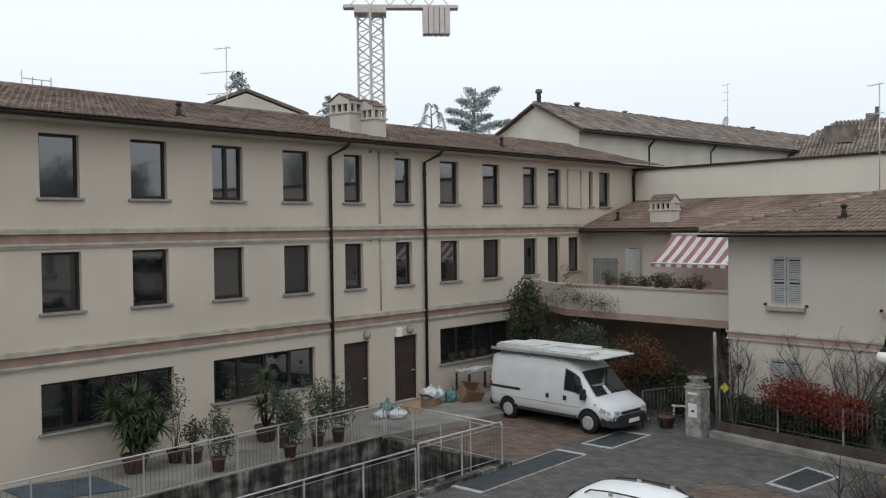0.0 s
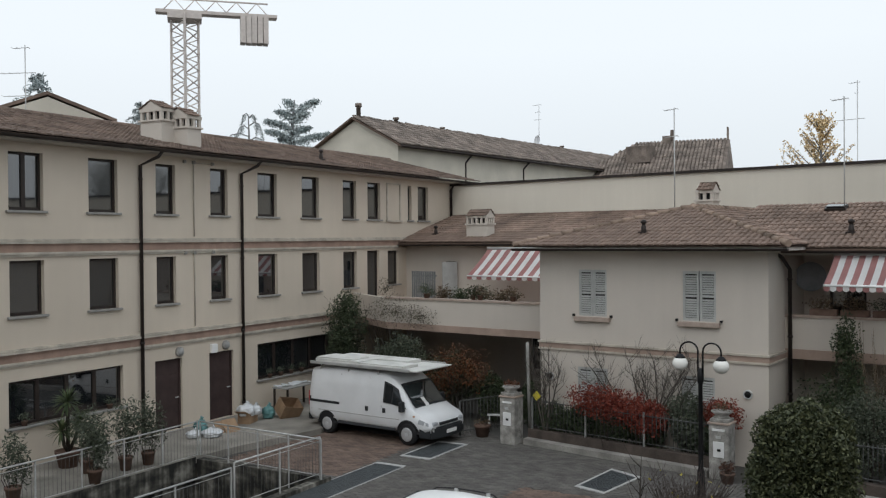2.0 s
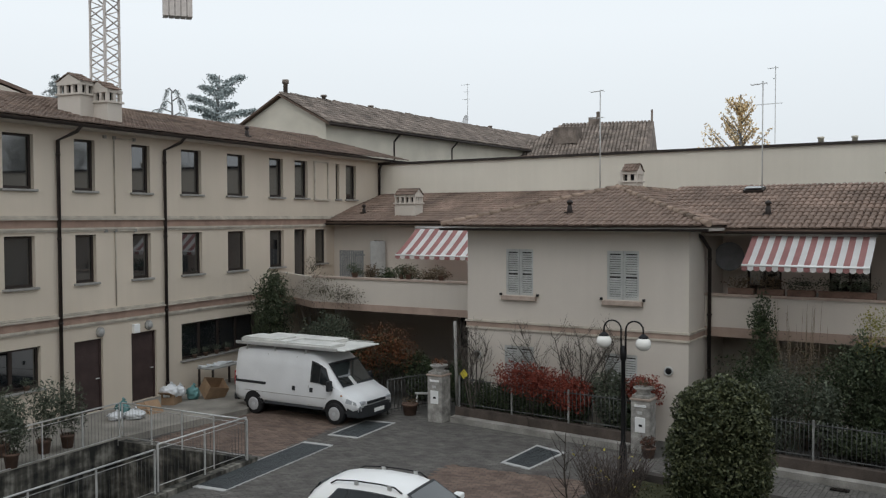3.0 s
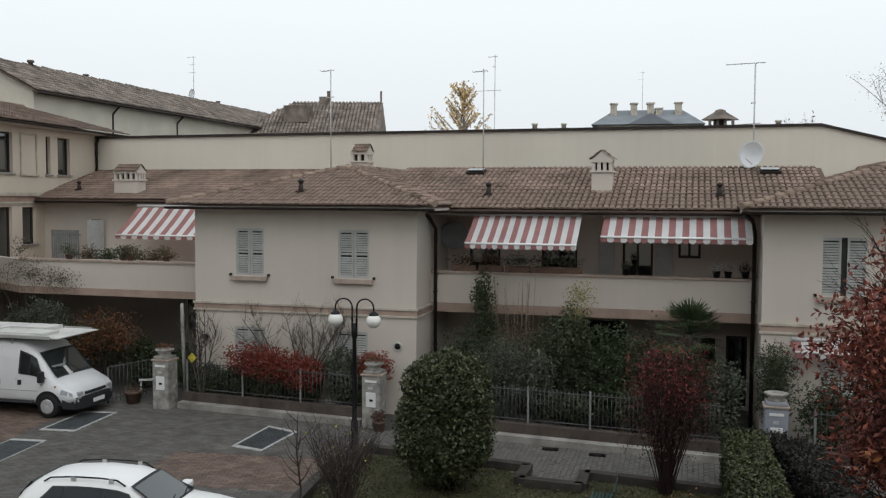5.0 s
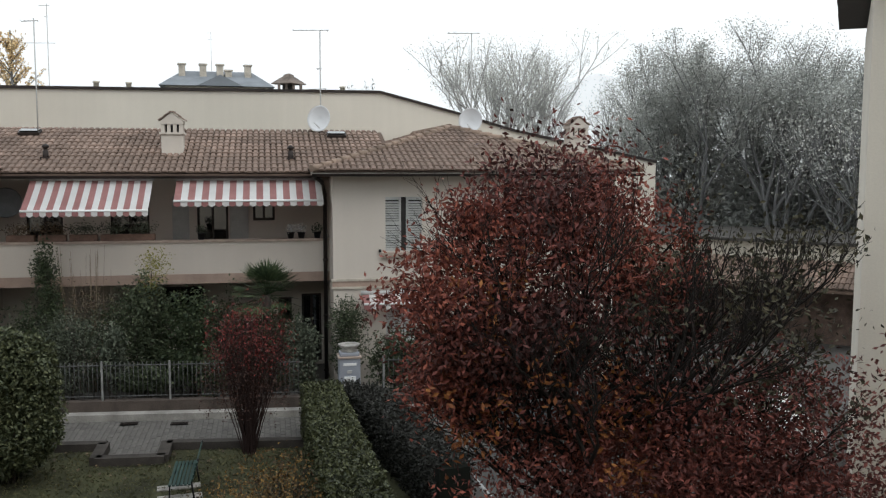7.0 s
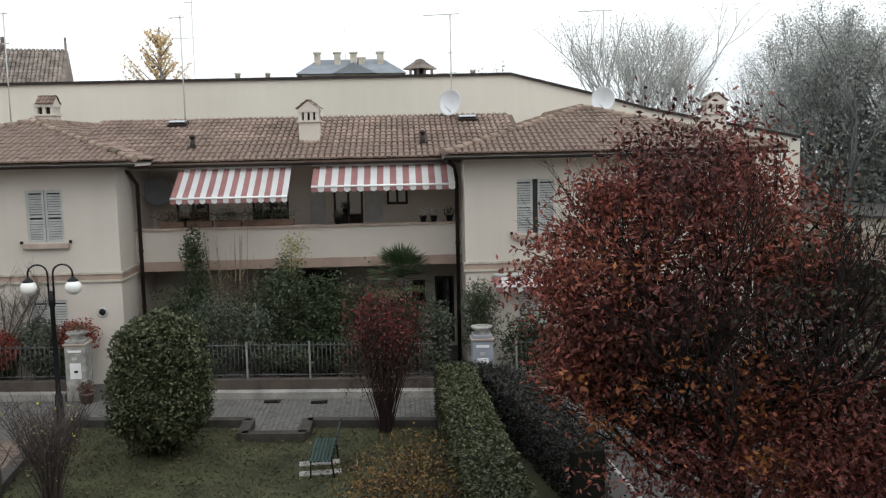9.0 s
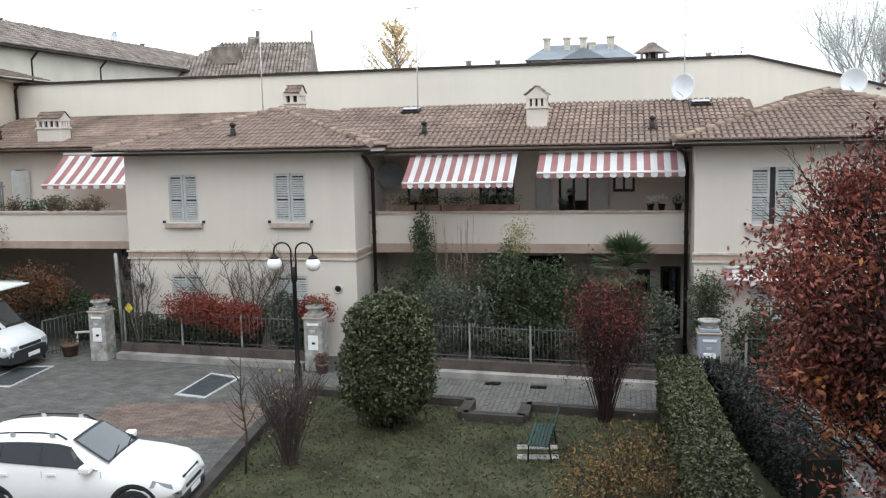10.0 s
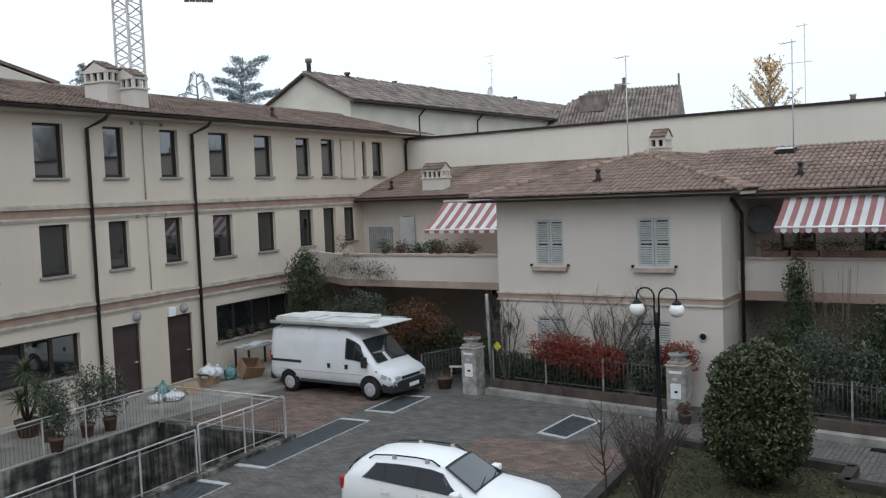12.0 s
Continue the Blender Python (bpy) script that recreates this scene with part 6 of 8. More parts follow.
# round clipped evergreen on the lawn
shrub("round_evergreen", "large rounded dense dark green clipped shrub", pose(-2.9, 19.0, 0.02), [(0, 0, 1.45, 1.0, 0.98, 1.2), (0.08, 0, 2.1, 0.9, 0.88, 0.82), (-0.02, 0, 1.0, 1.03, 0.98, 0.85), (0.2, 0, 2.3, 0.72, 0.7, 0.62), (-0.3, 0, 2.2, 0.6, 0.6, 0.6)], 34000, (0.1, 0.05), L_ROUND, (10, 0.25, 0.7, 0.03), lump=0.22, fill=0.3)
# vase-shaped shrub with red tips
rs = thing("red_tipped_shrub", "upright vase-shaped shrub, bare below with red leaves on top", "shrub", pose(1.75, 19.35, 0.02))
bm = bmesh.new()
tips = stems(bm, 95, 0.16, 3.1, 0.92, 0.012, 0.24, 5, 10)
part("trunk", bm, material("dark_red_twig", (0.035, 0.02, 0.018), 0.95), rs)
tip_at = np.array([tuple(t) for t in tips if t.z > 1.9])
leaf_mesh("crown", np.repeat(tip_at, 3, 0) + RNG.normal(size=(len(tip_at) * 3, 3)) * (0.04, 0.04, 0.13), 0.075, 0.03, leaf_material("dark_scarlet_leaf", (0.07, 0.012, 0.012), (0.22, 0.04, 0.032)), rs)
leaf_mesh("foliage", blob_points([(0, 0, 1.7, 0.98, 0.9, 0.9)], 3600, 0.85, 0.5), 0.06, 0.028, leaf_material("dull_red_leaf", (0.035, 0.018, 0.014), (0.085, 0.042, 0.03)), rs)
# bare shrub with a few yellow leaves
bs = thing("bare_shrub", "leafless many-stemmed shrub with a few yellow leaves", "shrub", pose(-4.5, 16.6, 0.02))
bm = bmesh.new()
tips = stems(bm, 90, 0.14, 2.05, 0.95, 0.013, 0.2, 4, 9)
part("trunk", bm, material("purplish_twig", (0.075, 0.06, 0.055), 0.95), bs)
leaf_mesh("leaves", np.array([(t.x + RNG.normal() * 0.03, t.y, t.z) for t in random.sample(tips, 26)]), 0.07, 0.05, L_YELLOW, bs)
leaf_mesh("foliage", blob_points([(0, 0, 1.0, 0.55, 0.55, 0.6)], 900, 0.9, 0.5), 0.045, 0.025, L_BROWN, bs)
sp = thing("bare_sapling", "thin leafless sapling on the lawn edge", "tree", pose(-5.2, 16.05, 0.02))
bm = bmesh.new()
tube(bm, ((0, 0, 0), (0.05, 0, 0.8), (-0.03, 0, 1.5), (0.0, 0.02, 2.3)), [0.028, 0.022, 0.015, 0.006], 6)
part("trunk", bm, BARK, sp)
for i in range(16):
    z = random.uniform(0.7, 2.1)
    a = random.uniform(0, 6.28)
    bm = bmesh.new()
    tube(bm, ((0, 0, z), (0.2 * math.cos(a), 0.2 * math.sin(a), z + 0.2), (0.34 * math.cos(a), 0.34 * math.sin(a), z + 0.45)), [0.009, 0.006, 0.003], 4)
    part("twig", bm, BARK, sp)


# clipped hedges beside the walk
def hedge(label, pts, width, height, n, mat=L_HEDGE):
    ob = thing("hedge", label, "hedge", None, "clipped hedges")
    P = [Vector((*p, 0)) for p in pts]
    bm = bmesh.new()
    cen = []
    total = sum((b - a).length for a, b in zip(P, P[1:]))
    for a, b in zip(P, P[1:]):
        d = (b - a).normalized()
        s = Vector((-d.y, d.x, 0))
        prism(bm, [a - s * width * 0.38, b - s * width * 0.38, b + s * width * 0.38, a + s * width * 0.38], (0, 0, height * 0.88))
        for _ in range(int(n * (b - a).length / total)):
            t = random.random()
            u = random.random()
            w = width / 2 * (1 + random.gauss(0, 0.06))
            q = a.lerp(b, t)
            if u < 0.4:
                p = q + s * random.uniform(-w, w) + Vector((0, 0, height * (1 + random.gauss(0, 0.035))))
            else:
                p = q + s * w * (1 if u < 0.7 else -1) + Vector((0, 0, random.uniform(0.05, height)))
            cen.append(tuple(p))
    # Near-black block stands in for the shaded inside of the hedge.
    part("core", bm, material("hedge_inner_shade", (0.012, 0.014, 0.010), 1.0), ob)
    leaf_mesh("foliage", cen, 0.075, 0.044, mat, ob)


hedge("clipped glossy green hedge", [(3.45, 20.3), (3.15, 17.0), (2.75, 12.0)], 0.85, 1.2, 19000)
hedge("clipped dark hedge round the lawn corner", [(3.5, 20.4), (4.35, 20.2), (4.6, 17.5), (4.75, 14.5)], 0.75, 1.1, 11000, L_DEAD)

# front gardens
G = "front garden shrubs"
shrub("red_shrub", "bright red autumn shrub behind the fence", at_uv(-12.0, 23.75), [(-0.3, 0, 1.5, 0.95, 0.45, 0.45), (0.5, 0.05, 1.35, 0.8, 0.4, 0.45)], 5200, (0.08, 0.04), L_RED, (9, 0.3, 0.7, 0.014), G, lump=0.5, fill=0.7)
shrub("red_shrub", "dark red autumn shrub behind the fence", at_uv(-10.75, 23.75), [(0, 0, 1.2, 0.6, 0.4, 0.5)], 2800, (0.08, 0.04), L_RED, (7, 0.2, 0.5, 0.014), G, lump=0.5, fill=0.7)
shrub("red_shrub", "bright red autumn shrub behind the pillar", at_uv(-8.7, 24.0), [(0, 0, 1.45, 0.55, 0.4, 0.4)], 2200, (0.08, 0.04), L_RED, (6, 0.15, 0.4, 0.014), G, lump=0.5, fill=0.7)
shrub("green_shrub", "grey-green leafy shrub behind the fence", at_uv(-9.7, 24.05), [(0, 0, 1.3, 0.6, 0.42, 0.62), (0.2, 0, 0.8, 0.6, 0.42, 0.5)], 4200, (0.1, 0.04), L_OLIVE, (7, 0.2, 0.45, 0.015), G)
for u in (-13.9, -12.9, -11.9, -10.9, -9.1):
    shrub("green_shrub", "dark low evergreen behind the fence", at_uv(u, 24.05), [(0, 0, 0.75, 0.6, 0.32, 0.5)], 2600, (0.09, 0.045), L_DARK, (5, 0.2, 0.3, 0.012), G)


def bare_tree(m, h, label, spread=0.9):
    ob = thing("bare_tree", label, "tree", m, "leafless small trees")
    bm = bmesh.new()
    for k_ in range(6):
        a = random.uniform(0, 6.28)
        top = Vector((math.cos(a) * spread * random.uniform(0.5, 1.15), math.sin(a) * min(0.25, spread * 0.5), h * random.uniform(0.7, 1.0)))
        mid = top * 0.5 + Vector((random.uniform(-0.12, 0.12), 0, 0.1))
        tube(bm, ((0.03 * k_ - 0.1, 0, 0), mid * 0.55, mid, mid.lerp(top, 0.6), top), [0.035, 0.028, 0.02, 0.013, 0.005], 5)
        for _ in range(18):
            t = random.uniform(0.35, 1)
            q = (mid * (t * 2) if t < 0.5 else mid.lerp(top, t * 2 - 1))
            e = q + Vector((random.uniform(-0.45, 0.45), random.uniform(-0.3, 0.3), random.uniform(0.15, 0.6)))
            tube(bm, (q, q.lerp(e, 0.5) + Vector((0.03, 0, -0.02)), e), [0.009, 0.006, 0.003], 4, cap=False)
            for _ in range(2):
                e2 = e + Vector((random.uniform(-0.2, 0.2), random.uniform(-0.15, 0.15), random.uniform(0.05, 0.3)))
                tube(bm, (q.lerp(e, 0.6), e2), [0.005, 0.002], 3, cap=False)
    part("trunk", bm, material("dull_grey_twig", (0.10, 0.086, 0.075), 0.95, vary=0.2, scale=6), ob)


bare_tree(at_uv(-11.0, 24.15), 3.2, "leafless small tree in front of the house", 2.0)
bare_tree(at_uv(-14.0, 23.8), 2.9, "thin leafless shrub by the house corner", 0.45)
bare_tree(at_uv(-10.6, 24.15), 3.1, "leafless small tree in front of the house", 0.9)

E_ = [
    ("climbing_cypress", "tall dark climbing evergreen at the balcony", -5.85, 25.3, [(0, 0, 3.35, 0.35, 0.3, 0.75), (0.1, 0, 2.3, 0.3, 0.3, 0.8), (0, 0, 1.2, 0.4, 0.35, 0.8)], 2200, (0.07, 0.035), L_DARK),
    ("green_shrub", "dense grey-green shrub behind the fence", -5.0, 23.9, [(0, 0, 1.75, 0.85, 0.6, 0.7), (-0.2, 0, 0.9, 0.7, 0.5, 0.6)], 3000, (0.06, 0.03), L_OLIVE),
    ("green_shrub", "tall bushy evergreen below the balcony", -3.3, 24.6, [(0, 0, 2.1, 0.75, 0.6, 1.1), (0.3, 0, 1.1, 0.7, 0.5, 0.8)], 3200, (0.09, 0.04), L_MID),
    ("yellow_shrub", "yellowing shrub reaching the balcony", -3.2, 25.2, [(0.15, 0, 3.5, 0.42, 0.3, 0.45), (0, 0, 2.9, 0.35, 0.3, 0.5)], 330, (0.06, 0.03), leaf_material("yellow_green_leaf", (0.13, 0.13, 0.03), (0.32, 0.29, 0.07))),
    ("green_shrub", "dark bushy evergreen below the balcony", -2.1, 24.4, [(0, 0, 1.9, 0.7, 0.55, 0.9), (-0.1, 0, 0.9, 0.8, 0.5, 0.6)], 2800, (0.09, 0.04), L_DARK),
    ("green_shrub", "pale leafy shrub behind the fence", -3.9, 23.5, [(0, 0, 1.35, 0.3, 0.3, 0.8)], 500, (0.11, 0.05), L_OLIVE),
    ("green_shrub", "dark shrub behind the fence", -0.2, 24.5, [(0, 0, 1.2, 0.8, 0.55, 0.9)], 2200, (0.09, 0.04), L_DARK),
    ("green_shrub", "leafy shrub beside the gate", 0.75, 23.3, [(0, 0, 1.5, 0.42, 0.38, 0.65), (0, 0, 0.8, 0.35, 0.3, 0.5)], 1400, (0.09, 0.045), L_OLIVE),
    ("columnar_evergreen", "rounded green evergreen by the house corner", 1.95, 24.0, [(0, 0, 2.0, 0.5, 0.42, 0.6), (0, 0, 1.2, 0.42, 0.4, 0.6)], 2200, (0.06, 0.03), L_MID),
    ("green_shrub", "dark shrub spilling over the kerb", -3.2, 22.55, [(0, 0, 0.75, 0.6, 0.4, 0.32)], 900, (0.11, 0.05), L_MID),
    ("green_shrub", "green shrub behind the east fence", 3.2, 23.2, [(0, 0, 1.0, 0.8, 0.5, 0.8)], 1500, (0.09, 0.04), L_MID),
    ("green_shrub", "green shrub behind the east fence", 5.2, 23.2, [(0, 0, 0.9, 0.9, 0.5, 0.7)], 1500, (0.09, 0.04), L_DARK),
    ("green_shrub", "dark shrub in the recess garden", -6.7, 24.6, [(0, 0, 0.9, 0.6, 0.5, 0.8)], 1400, (0.09, 0.04), L_DARK),
    # Four dark shrubs, added to darken the space under the balcony.
    ("green_shrub", "dark tall shrub added to darken the space under the balcony", -6.2, 25.4, [(0, 0, 1.2, 0.9, 0.6, 1.2)], 1800, (0.09, 0.04), L_DARK),
    ("green_shrub", "dark tall shrub added to darken the space under the balcony", -4.2, 25.6, [(0, 0, 1.2, 1.0, 0.6, 1.2)], 1800, (0.09, 0.04), L_DARK),
    ("green_shrub", "dark tall shrub added to darken the space under the balcony", -1.2, 25.6, [(0, 0, 1.3, 1.0, 0.6, 1.25)], 1800, (0.09, 0.04), L_DARK),
    ("green_shrub", "dark tall shrub added to darken the space under the balcony", 0.2, 25.2, [(0, 0, 1.1, 0.6, 0.5, 1.1)], 1500, (0.09, 0.04), L_DARK),
    ("green_shrub", "dark shrub in the recess garden", -1.2, 23.6, [(0, 0, 0.9, 0.7, 0.4, 0.6)], 1400, (0.08, 0.04), L_DARK),
]
for nm, lb, u, v, bl, n, lf, mt in E_:
    v = max(v, 23.45)
    shrub(nm, lb, at_uv(u, v), bl, int(n * 2.6), (lf[0] * 1.1, lf[1] * 1.2), mt, None, G, lump=0.6, fill=0.85)
# bare canes against the parapet
bc = thing("bare_canes", "leafless upright canes against the balcony", "shrub", at_uv(-4.9, 25.5))
bm = bmesh.new()
for i in range(22):
    x = random.uniform(-0.9, 0.9)
    bm = bmesh.new()
    tube(bm, ((x * 0.6, 0, 0), (x * 0.8, random.uniform(-0.1, 0.1), 2.0), (x + random.uniform(-0.1, 0.1), 0, random.uniform(3.2, 4.0))), [0.014, 0.01, 0.004], 4)
    part("cane", bm, material("tan_cane", (0.17, 0.13, 0.09), 0.9), bc)
leaf_mesh("foliage", blob_points([(0, 0, 2.3, 0.9, 0.3, 0.7)], 900, 0.9, 0.5), 0.07, 0.03, L_BROWN, bc)


def fan_palm(m, h, label, r=0.75, n=26):
    ob = thing("fan_palm", label, "palm", m)
    bm = bmesh.new()
    tube(bm, ((0, 0, 0), (0, 0, h)), [0.13, 0.11], 10)
    part("trunk", bm, BARK, ob)
    for i in range(n):
        a, e = random.uniform(0, 6.28), random.uniform(-0.5, 1.35)
        d = Vector((math.cos(a) * math.cos(e), math.sin(a) * math.cos(e), math.sin(e)))
        c = Vector((0, 0, h)) + d * r * 0.55
        s = d.cross(Vector((0, 0, 1))).normalized()
        u_ = s.cross(d)
        bm = bmesh.new()
        tube(bm, ((0, 0, h), c), 0.012, 4)
        for k_ in range(13):
            t = -1.3 + 2.6 * k_ / 12
            e2 = c + (d * math.cos(t) + s * math.sin(t)) * r * random.uniform(0.45, 0.6) - Vector((0, 0, 0.05))
            w_ = u_ * 0.004 + (s * math.cos(t) - d * math.sin(t)) * 0.022
            poly(bm, [c, c.lerp(e2, 0.5) + w_, e2, c.lerp(e2, 0.5) - w_])
        part("frond", bm, L_PALM, ob)
    return ob


L_PALM = leaf_material("palm_leaf", (0.03, 0.05, 0.025), (0.08, 0.11, 0.05))
fan_palm(at_uv(-0.15, 24.7), 2.65, "fan palm in the front garden", 1.0, 42)

# planting by the van and under the west balcony
G2 = "west garden shrubs"
shrub("oleander", "tall upright dark green oleander beside the van", pose(-20.4, 27.9, 0.2), [(0, 0, 2.7, 0.6, 0.95, 1.0), (0, 0.1, 3.5, 0.35, 0.6, 0.6), (0, 0, 1.6, 0.55, 0.8, 0.9)], 6500, (0.16, 0.04), L_MID, (14, 0.25, 0.9, 0.018), G2, lump=0.5, fill=0.7)
shrub("green_shrub", "grey-green shrub in front of the terrace", at_uv(-20.6, 25.2), [(0, 0, 2.0, 0.9, 0.5, 0.8), (-0.8, 0, 1.7, 0.8, 0.5, 0.8)], 6000, (0.1, 0.04), L_OLIVE, None, G2, lump=0.45, fill=0.7)
shrub("climber", "withered sparse climber over the balcony corner", at_uv(-21.6, 25.8), [(0, 0, 3.6, 1.3, 0.3, 0.5), (-0.4, 0, 4.4, 0.4, 0.3, 0.4), (1.2, 0, 3.4, 0.8, 0.25, 0.4)], 1700, (0.07, 0.03), leaf_material("climber_leaf", (0.05, 0.045, 0.03), (0.14, 0.12, 0.08)), (16, 0.4, 1.5, 0.012), G2, lump=0.6, fill=0.9)
shrub("maple", "small orange autumn tree by the gate", at_uv(-18.2, 25.0), [(0, 0, 2.0, 1.15, 0.5, 0.65), (-0.6, 0, 1.4, 0.8, 0.5, 0.6), (0.7, 0, 1.7, 0.6, 0.4, 0.5)], 2600, (0.075, 0.04), L_ORANGE, (6, 0.1, 0.7, 0.02), G2, lump=0.5, fill=0.8)
shrub("green_shrub", "green shrub under the west balcony", at_uv(-18.6, 25.5), [(0, 0, 1.4, 1.0, 0.5, 0.8), (-1.4, 0, 1.2, 0.9, 0.5, 0.9)], 6500, (0.1, 0.05), leaf_material("ivy_leaf", (0.03, 0.04, 0.022), (0.085, 0.095, 0.055)), None, G2, lump=0.4, fill=0.7)
shrub("green_shrub", "dark shrub beside the gate path", at_uv(-17.2, 25.6), [(0, 0, 0.9, 0.5, 0.4, 0.8)], 2200, (0.1, 0.05), L_DARK, None, G2)
shrub("green_shrub", "dark shrub beside the gate path", at_uv(-15.3, 25.2), [(0, 0, 0.9, 0.5, 0.5, 0.7)], 2600, (0.1, 0.05), L_DARK, None, G2)


# ---- potted plants ----
def pot(parent, r, h, mat=TERRACOTTA):
    bm = bmesh.new()
    lathe(bm, ((r * 0.7, 0), (r * 0.92, h * 0.8), (r, h * 0.82), (r * 1.02, h), (r * 0.88, h), (r * 0.85, h * 0.9)), 18)
    part("pot", bm, mat, parent, "clay pot")


def potted(m, r, h, blobs, n, leaf, mat, label, group="terrace pot plants", stem=None):
    ob = thing("potted_plant", label, "pot plant", m, group)
    pot(ob, r, h)
    bm = bmesh.new()
    stems(bm, *(stem or (7, r * 0.4, max(b[2] for b in blobs), max(b[3] for b in blobs) * 0.8, 0.012)))
    part("trunk", bm, BARK, ob)
    leaf_mesh("crown", blob_points(blobs, n, 0.8, 0.5), leaf[0], leaf[1], mat, ob)
    return ob


for x, y, hh, w_, n in ((-19.3, 13.3, 1.5, 0.36, 1500), (-20.0, 15.9, 1.6, 0.45, 2200), (-18.95, 15.3, 1.6, 0.42, 2000), (-19.35, 16.6, 1.75, 0.45, 2200), (-19.28, 17.3, 1.7, 0.4, 1800)):
    potted(pose(x, y, 0.2), 0.19, 0.36, [(0, 0, hh * 0.75, w_, w_, hh * 0.32), (0.1, 0.1, hh * 0.5, w_ * 0.8, w_ * 0.8, hh * 0.3)], int(n * 0.55), (0.13, 0.034), L_OLIVE, "oleander in a terracotta pot on the terrace")


def yucca(m, heads, label):
    ob = thing("yucca", label, "pot plant", m, "terrace yuccas")
    pot(ob, 0.34, 0.45)
    for x, y, h, r in heads:
        bm = bmesh.new()
        tube(bm, ((0, 0, 0.4), (x * 0.6, y * 0.6, h * 0.6), (x, y, h)), 0.05, 7)
        part("trunk", bm, BARK, ob)
        bm = bmesh.new()
        for i in range(95):
            a, e = random.uniform(0, 6.28), random.uniform(-0.9, 1.3)
            d = Vector((math.cos(a) * math.cos(e), math.sin(a) * math.cos(e), math.sin(e)))
            s = d.cross(Vector((0.1, 0, 1))).normalized() * 0.022
            c = Vector((x, y, h))
            ln = r * random.uniform(0.8, 1.1)
            poly(bm, [c - s * 0.6, c + d * ln * 0.5 - s, c + d * ln - Vector((0, 0, 0.12 * ln)), c + d * ln * 0.5 + s, c + s * 0.6])
        part("crown", bm, L_YUCCA, ob)


L_YUCCA = leaf_material("yucca_leaf", (0.035, 0.055, 0.025), (0.11, 0.135, 0.06))
yucca(pose(-20.88, 11.93, 0.2), [(0.25, 0.3, 1.6, 0.5), (0.2, -0.25, 1.5, 0.5), (0.3, 0.1, 1.2, 0.5), (0.2, 0.6, 1.1, 0.6), (-0.1, -0.5, 1.7, 0.6), (0.1, 0.15, 0.7, 0.6), (0, 0, 1.9, 0.55), (-0.2, 0.45, 1.5, 0.55), (0.15, -0.4, 1.3, 0.55), (0.2, 0.3, 0.95, 0.5), (0, -0.1, 0.9, 0.55)], "tall yucca with several heads in a pot")
yucca(pose(-21.0, 16.1, 0.2), [(0, 0, 1.75, 0.5), (0.1, 0.3, 1.2, 0.5), (0, -0.2, 1.0, 0.45)], "yucca in a pot by the window")
potted(pose(-20.93, 13.1, 0.2), 0.22, 0.33, [(0, 0, 1.7, 0.3, 0.3, 0.6)], 420, (0.09, 0.04), L_OLIVE, "spindly shrub in a low pot")
potted(pose(-20.55, 13.4, 0.2), 0.26, 0.38, [(0, 0, 0.8, 0.3, 0.3, 0.35)], 500, (0.1, 0.04), L_MID, "low plant in a terracotta pot")
potted(at_uv(-8.05, 22.6), 0.19, 0.28, [(0, 0, 0.42, 0.2, 0.2, 0.14)], 260, (0.07, 0.04), leaf_material("geranium_leaf", (0.05, 0.035, 0.025), (0.16, 0.07, 0.05)), "plants in a terracotta pot beside the pillar")
potted(at_uv(-16.2, 23.6), 0.26, 0.38, [(0, 0, 0.45, 0.24, 0.24, 0.14)], 90, (0.07, 0.04), L_BROWN, "withered plant in a terracotta pot")
# plants in the pillar bowls
for (u, v), mt in (((-14.95, 23.35), L_ORANGE), ((-8.35, 23.05), L_BROWN)):
    ob = thing("bowl_plant", "small plants growing in the pillar bowl", "plant", at_uv(u, v, 1.74), "bowl plants")
    leaf_mesh("foliage", blob_points([(0, 0, 0.08, 0.26, 0.22, 0.13)], 150, 0.9, 0.5), 0.06, 0.035, mt, ob)
# balcony flower boxes
for u in (-6.6, -5.8, -5.0, -4.2, -3.5):
    ob = thing("flower_box", "terracotta flower box with withered plants on the parapet", "flower box", at_uv(u, PV + 0.1, 4.05), "balcony flower boxes")
    part("trough", boxes((-0.36, 0.36, -0.1, 0.1, 0, 0.18), bevel=0.015), TERRACOTTA, ob)
    leaf_mesh("foliage", blob_points([(0, 0, 0.33, 0.42, 0.18, 0.2)], 420, 0.9, 0.5), 0.07, 0.03, L_BROWN if u < -5 else L_OLIVE, ob)
for u, z in ((-1.9, 4.05), (0.55, 4.05), (0.85, 4.05), (1.3, 4.05)):
    ob = thing("balcony_pot", "small potted plant on the parapet", "pot plant", at_uv(u, PV + 0.1, z), "balcony pots")
    pot(ob, 0.11, 0.18, IRON)
    leaf_mesh("foliage", blob_points([(0, 0, 0.28, 0.17, 0.15, 0.14)], 160, 0.9, 0.4), 0.06, 0.03, L_OLIVE if u < 0 or u > 1 else leaf_material("white_bloom", (0.3, 0.3, 0.28), (0.6, 0.6, 0.6)), ob)
for u in (-20.3, -18.25, -17.95, -16.6):
    ob = thing("balcony_pot", "potted plant on the terrace parapet", "pot plant", at_uv(u, PV + 0.1, 4.09), "terrace parapet pots")
    pot(ob, 0.11 + 0.03 * math.sin(u * 7), 0.17, material("dull_clay_pot", (0.14, 0.085, 0.065), 0.9))
    leaf_mesh("foliage", blob_points([(0.1 * math.sin(u * 5), 0, 0.32, 0.3, 0.2, 0.2), (0.15, 0, 0.2, 0.3, 0.16, 0.12)], 420, 0.9, 0.6), 0.08, 0.03, L_BROWN if u > -18 else L_MID, ob)
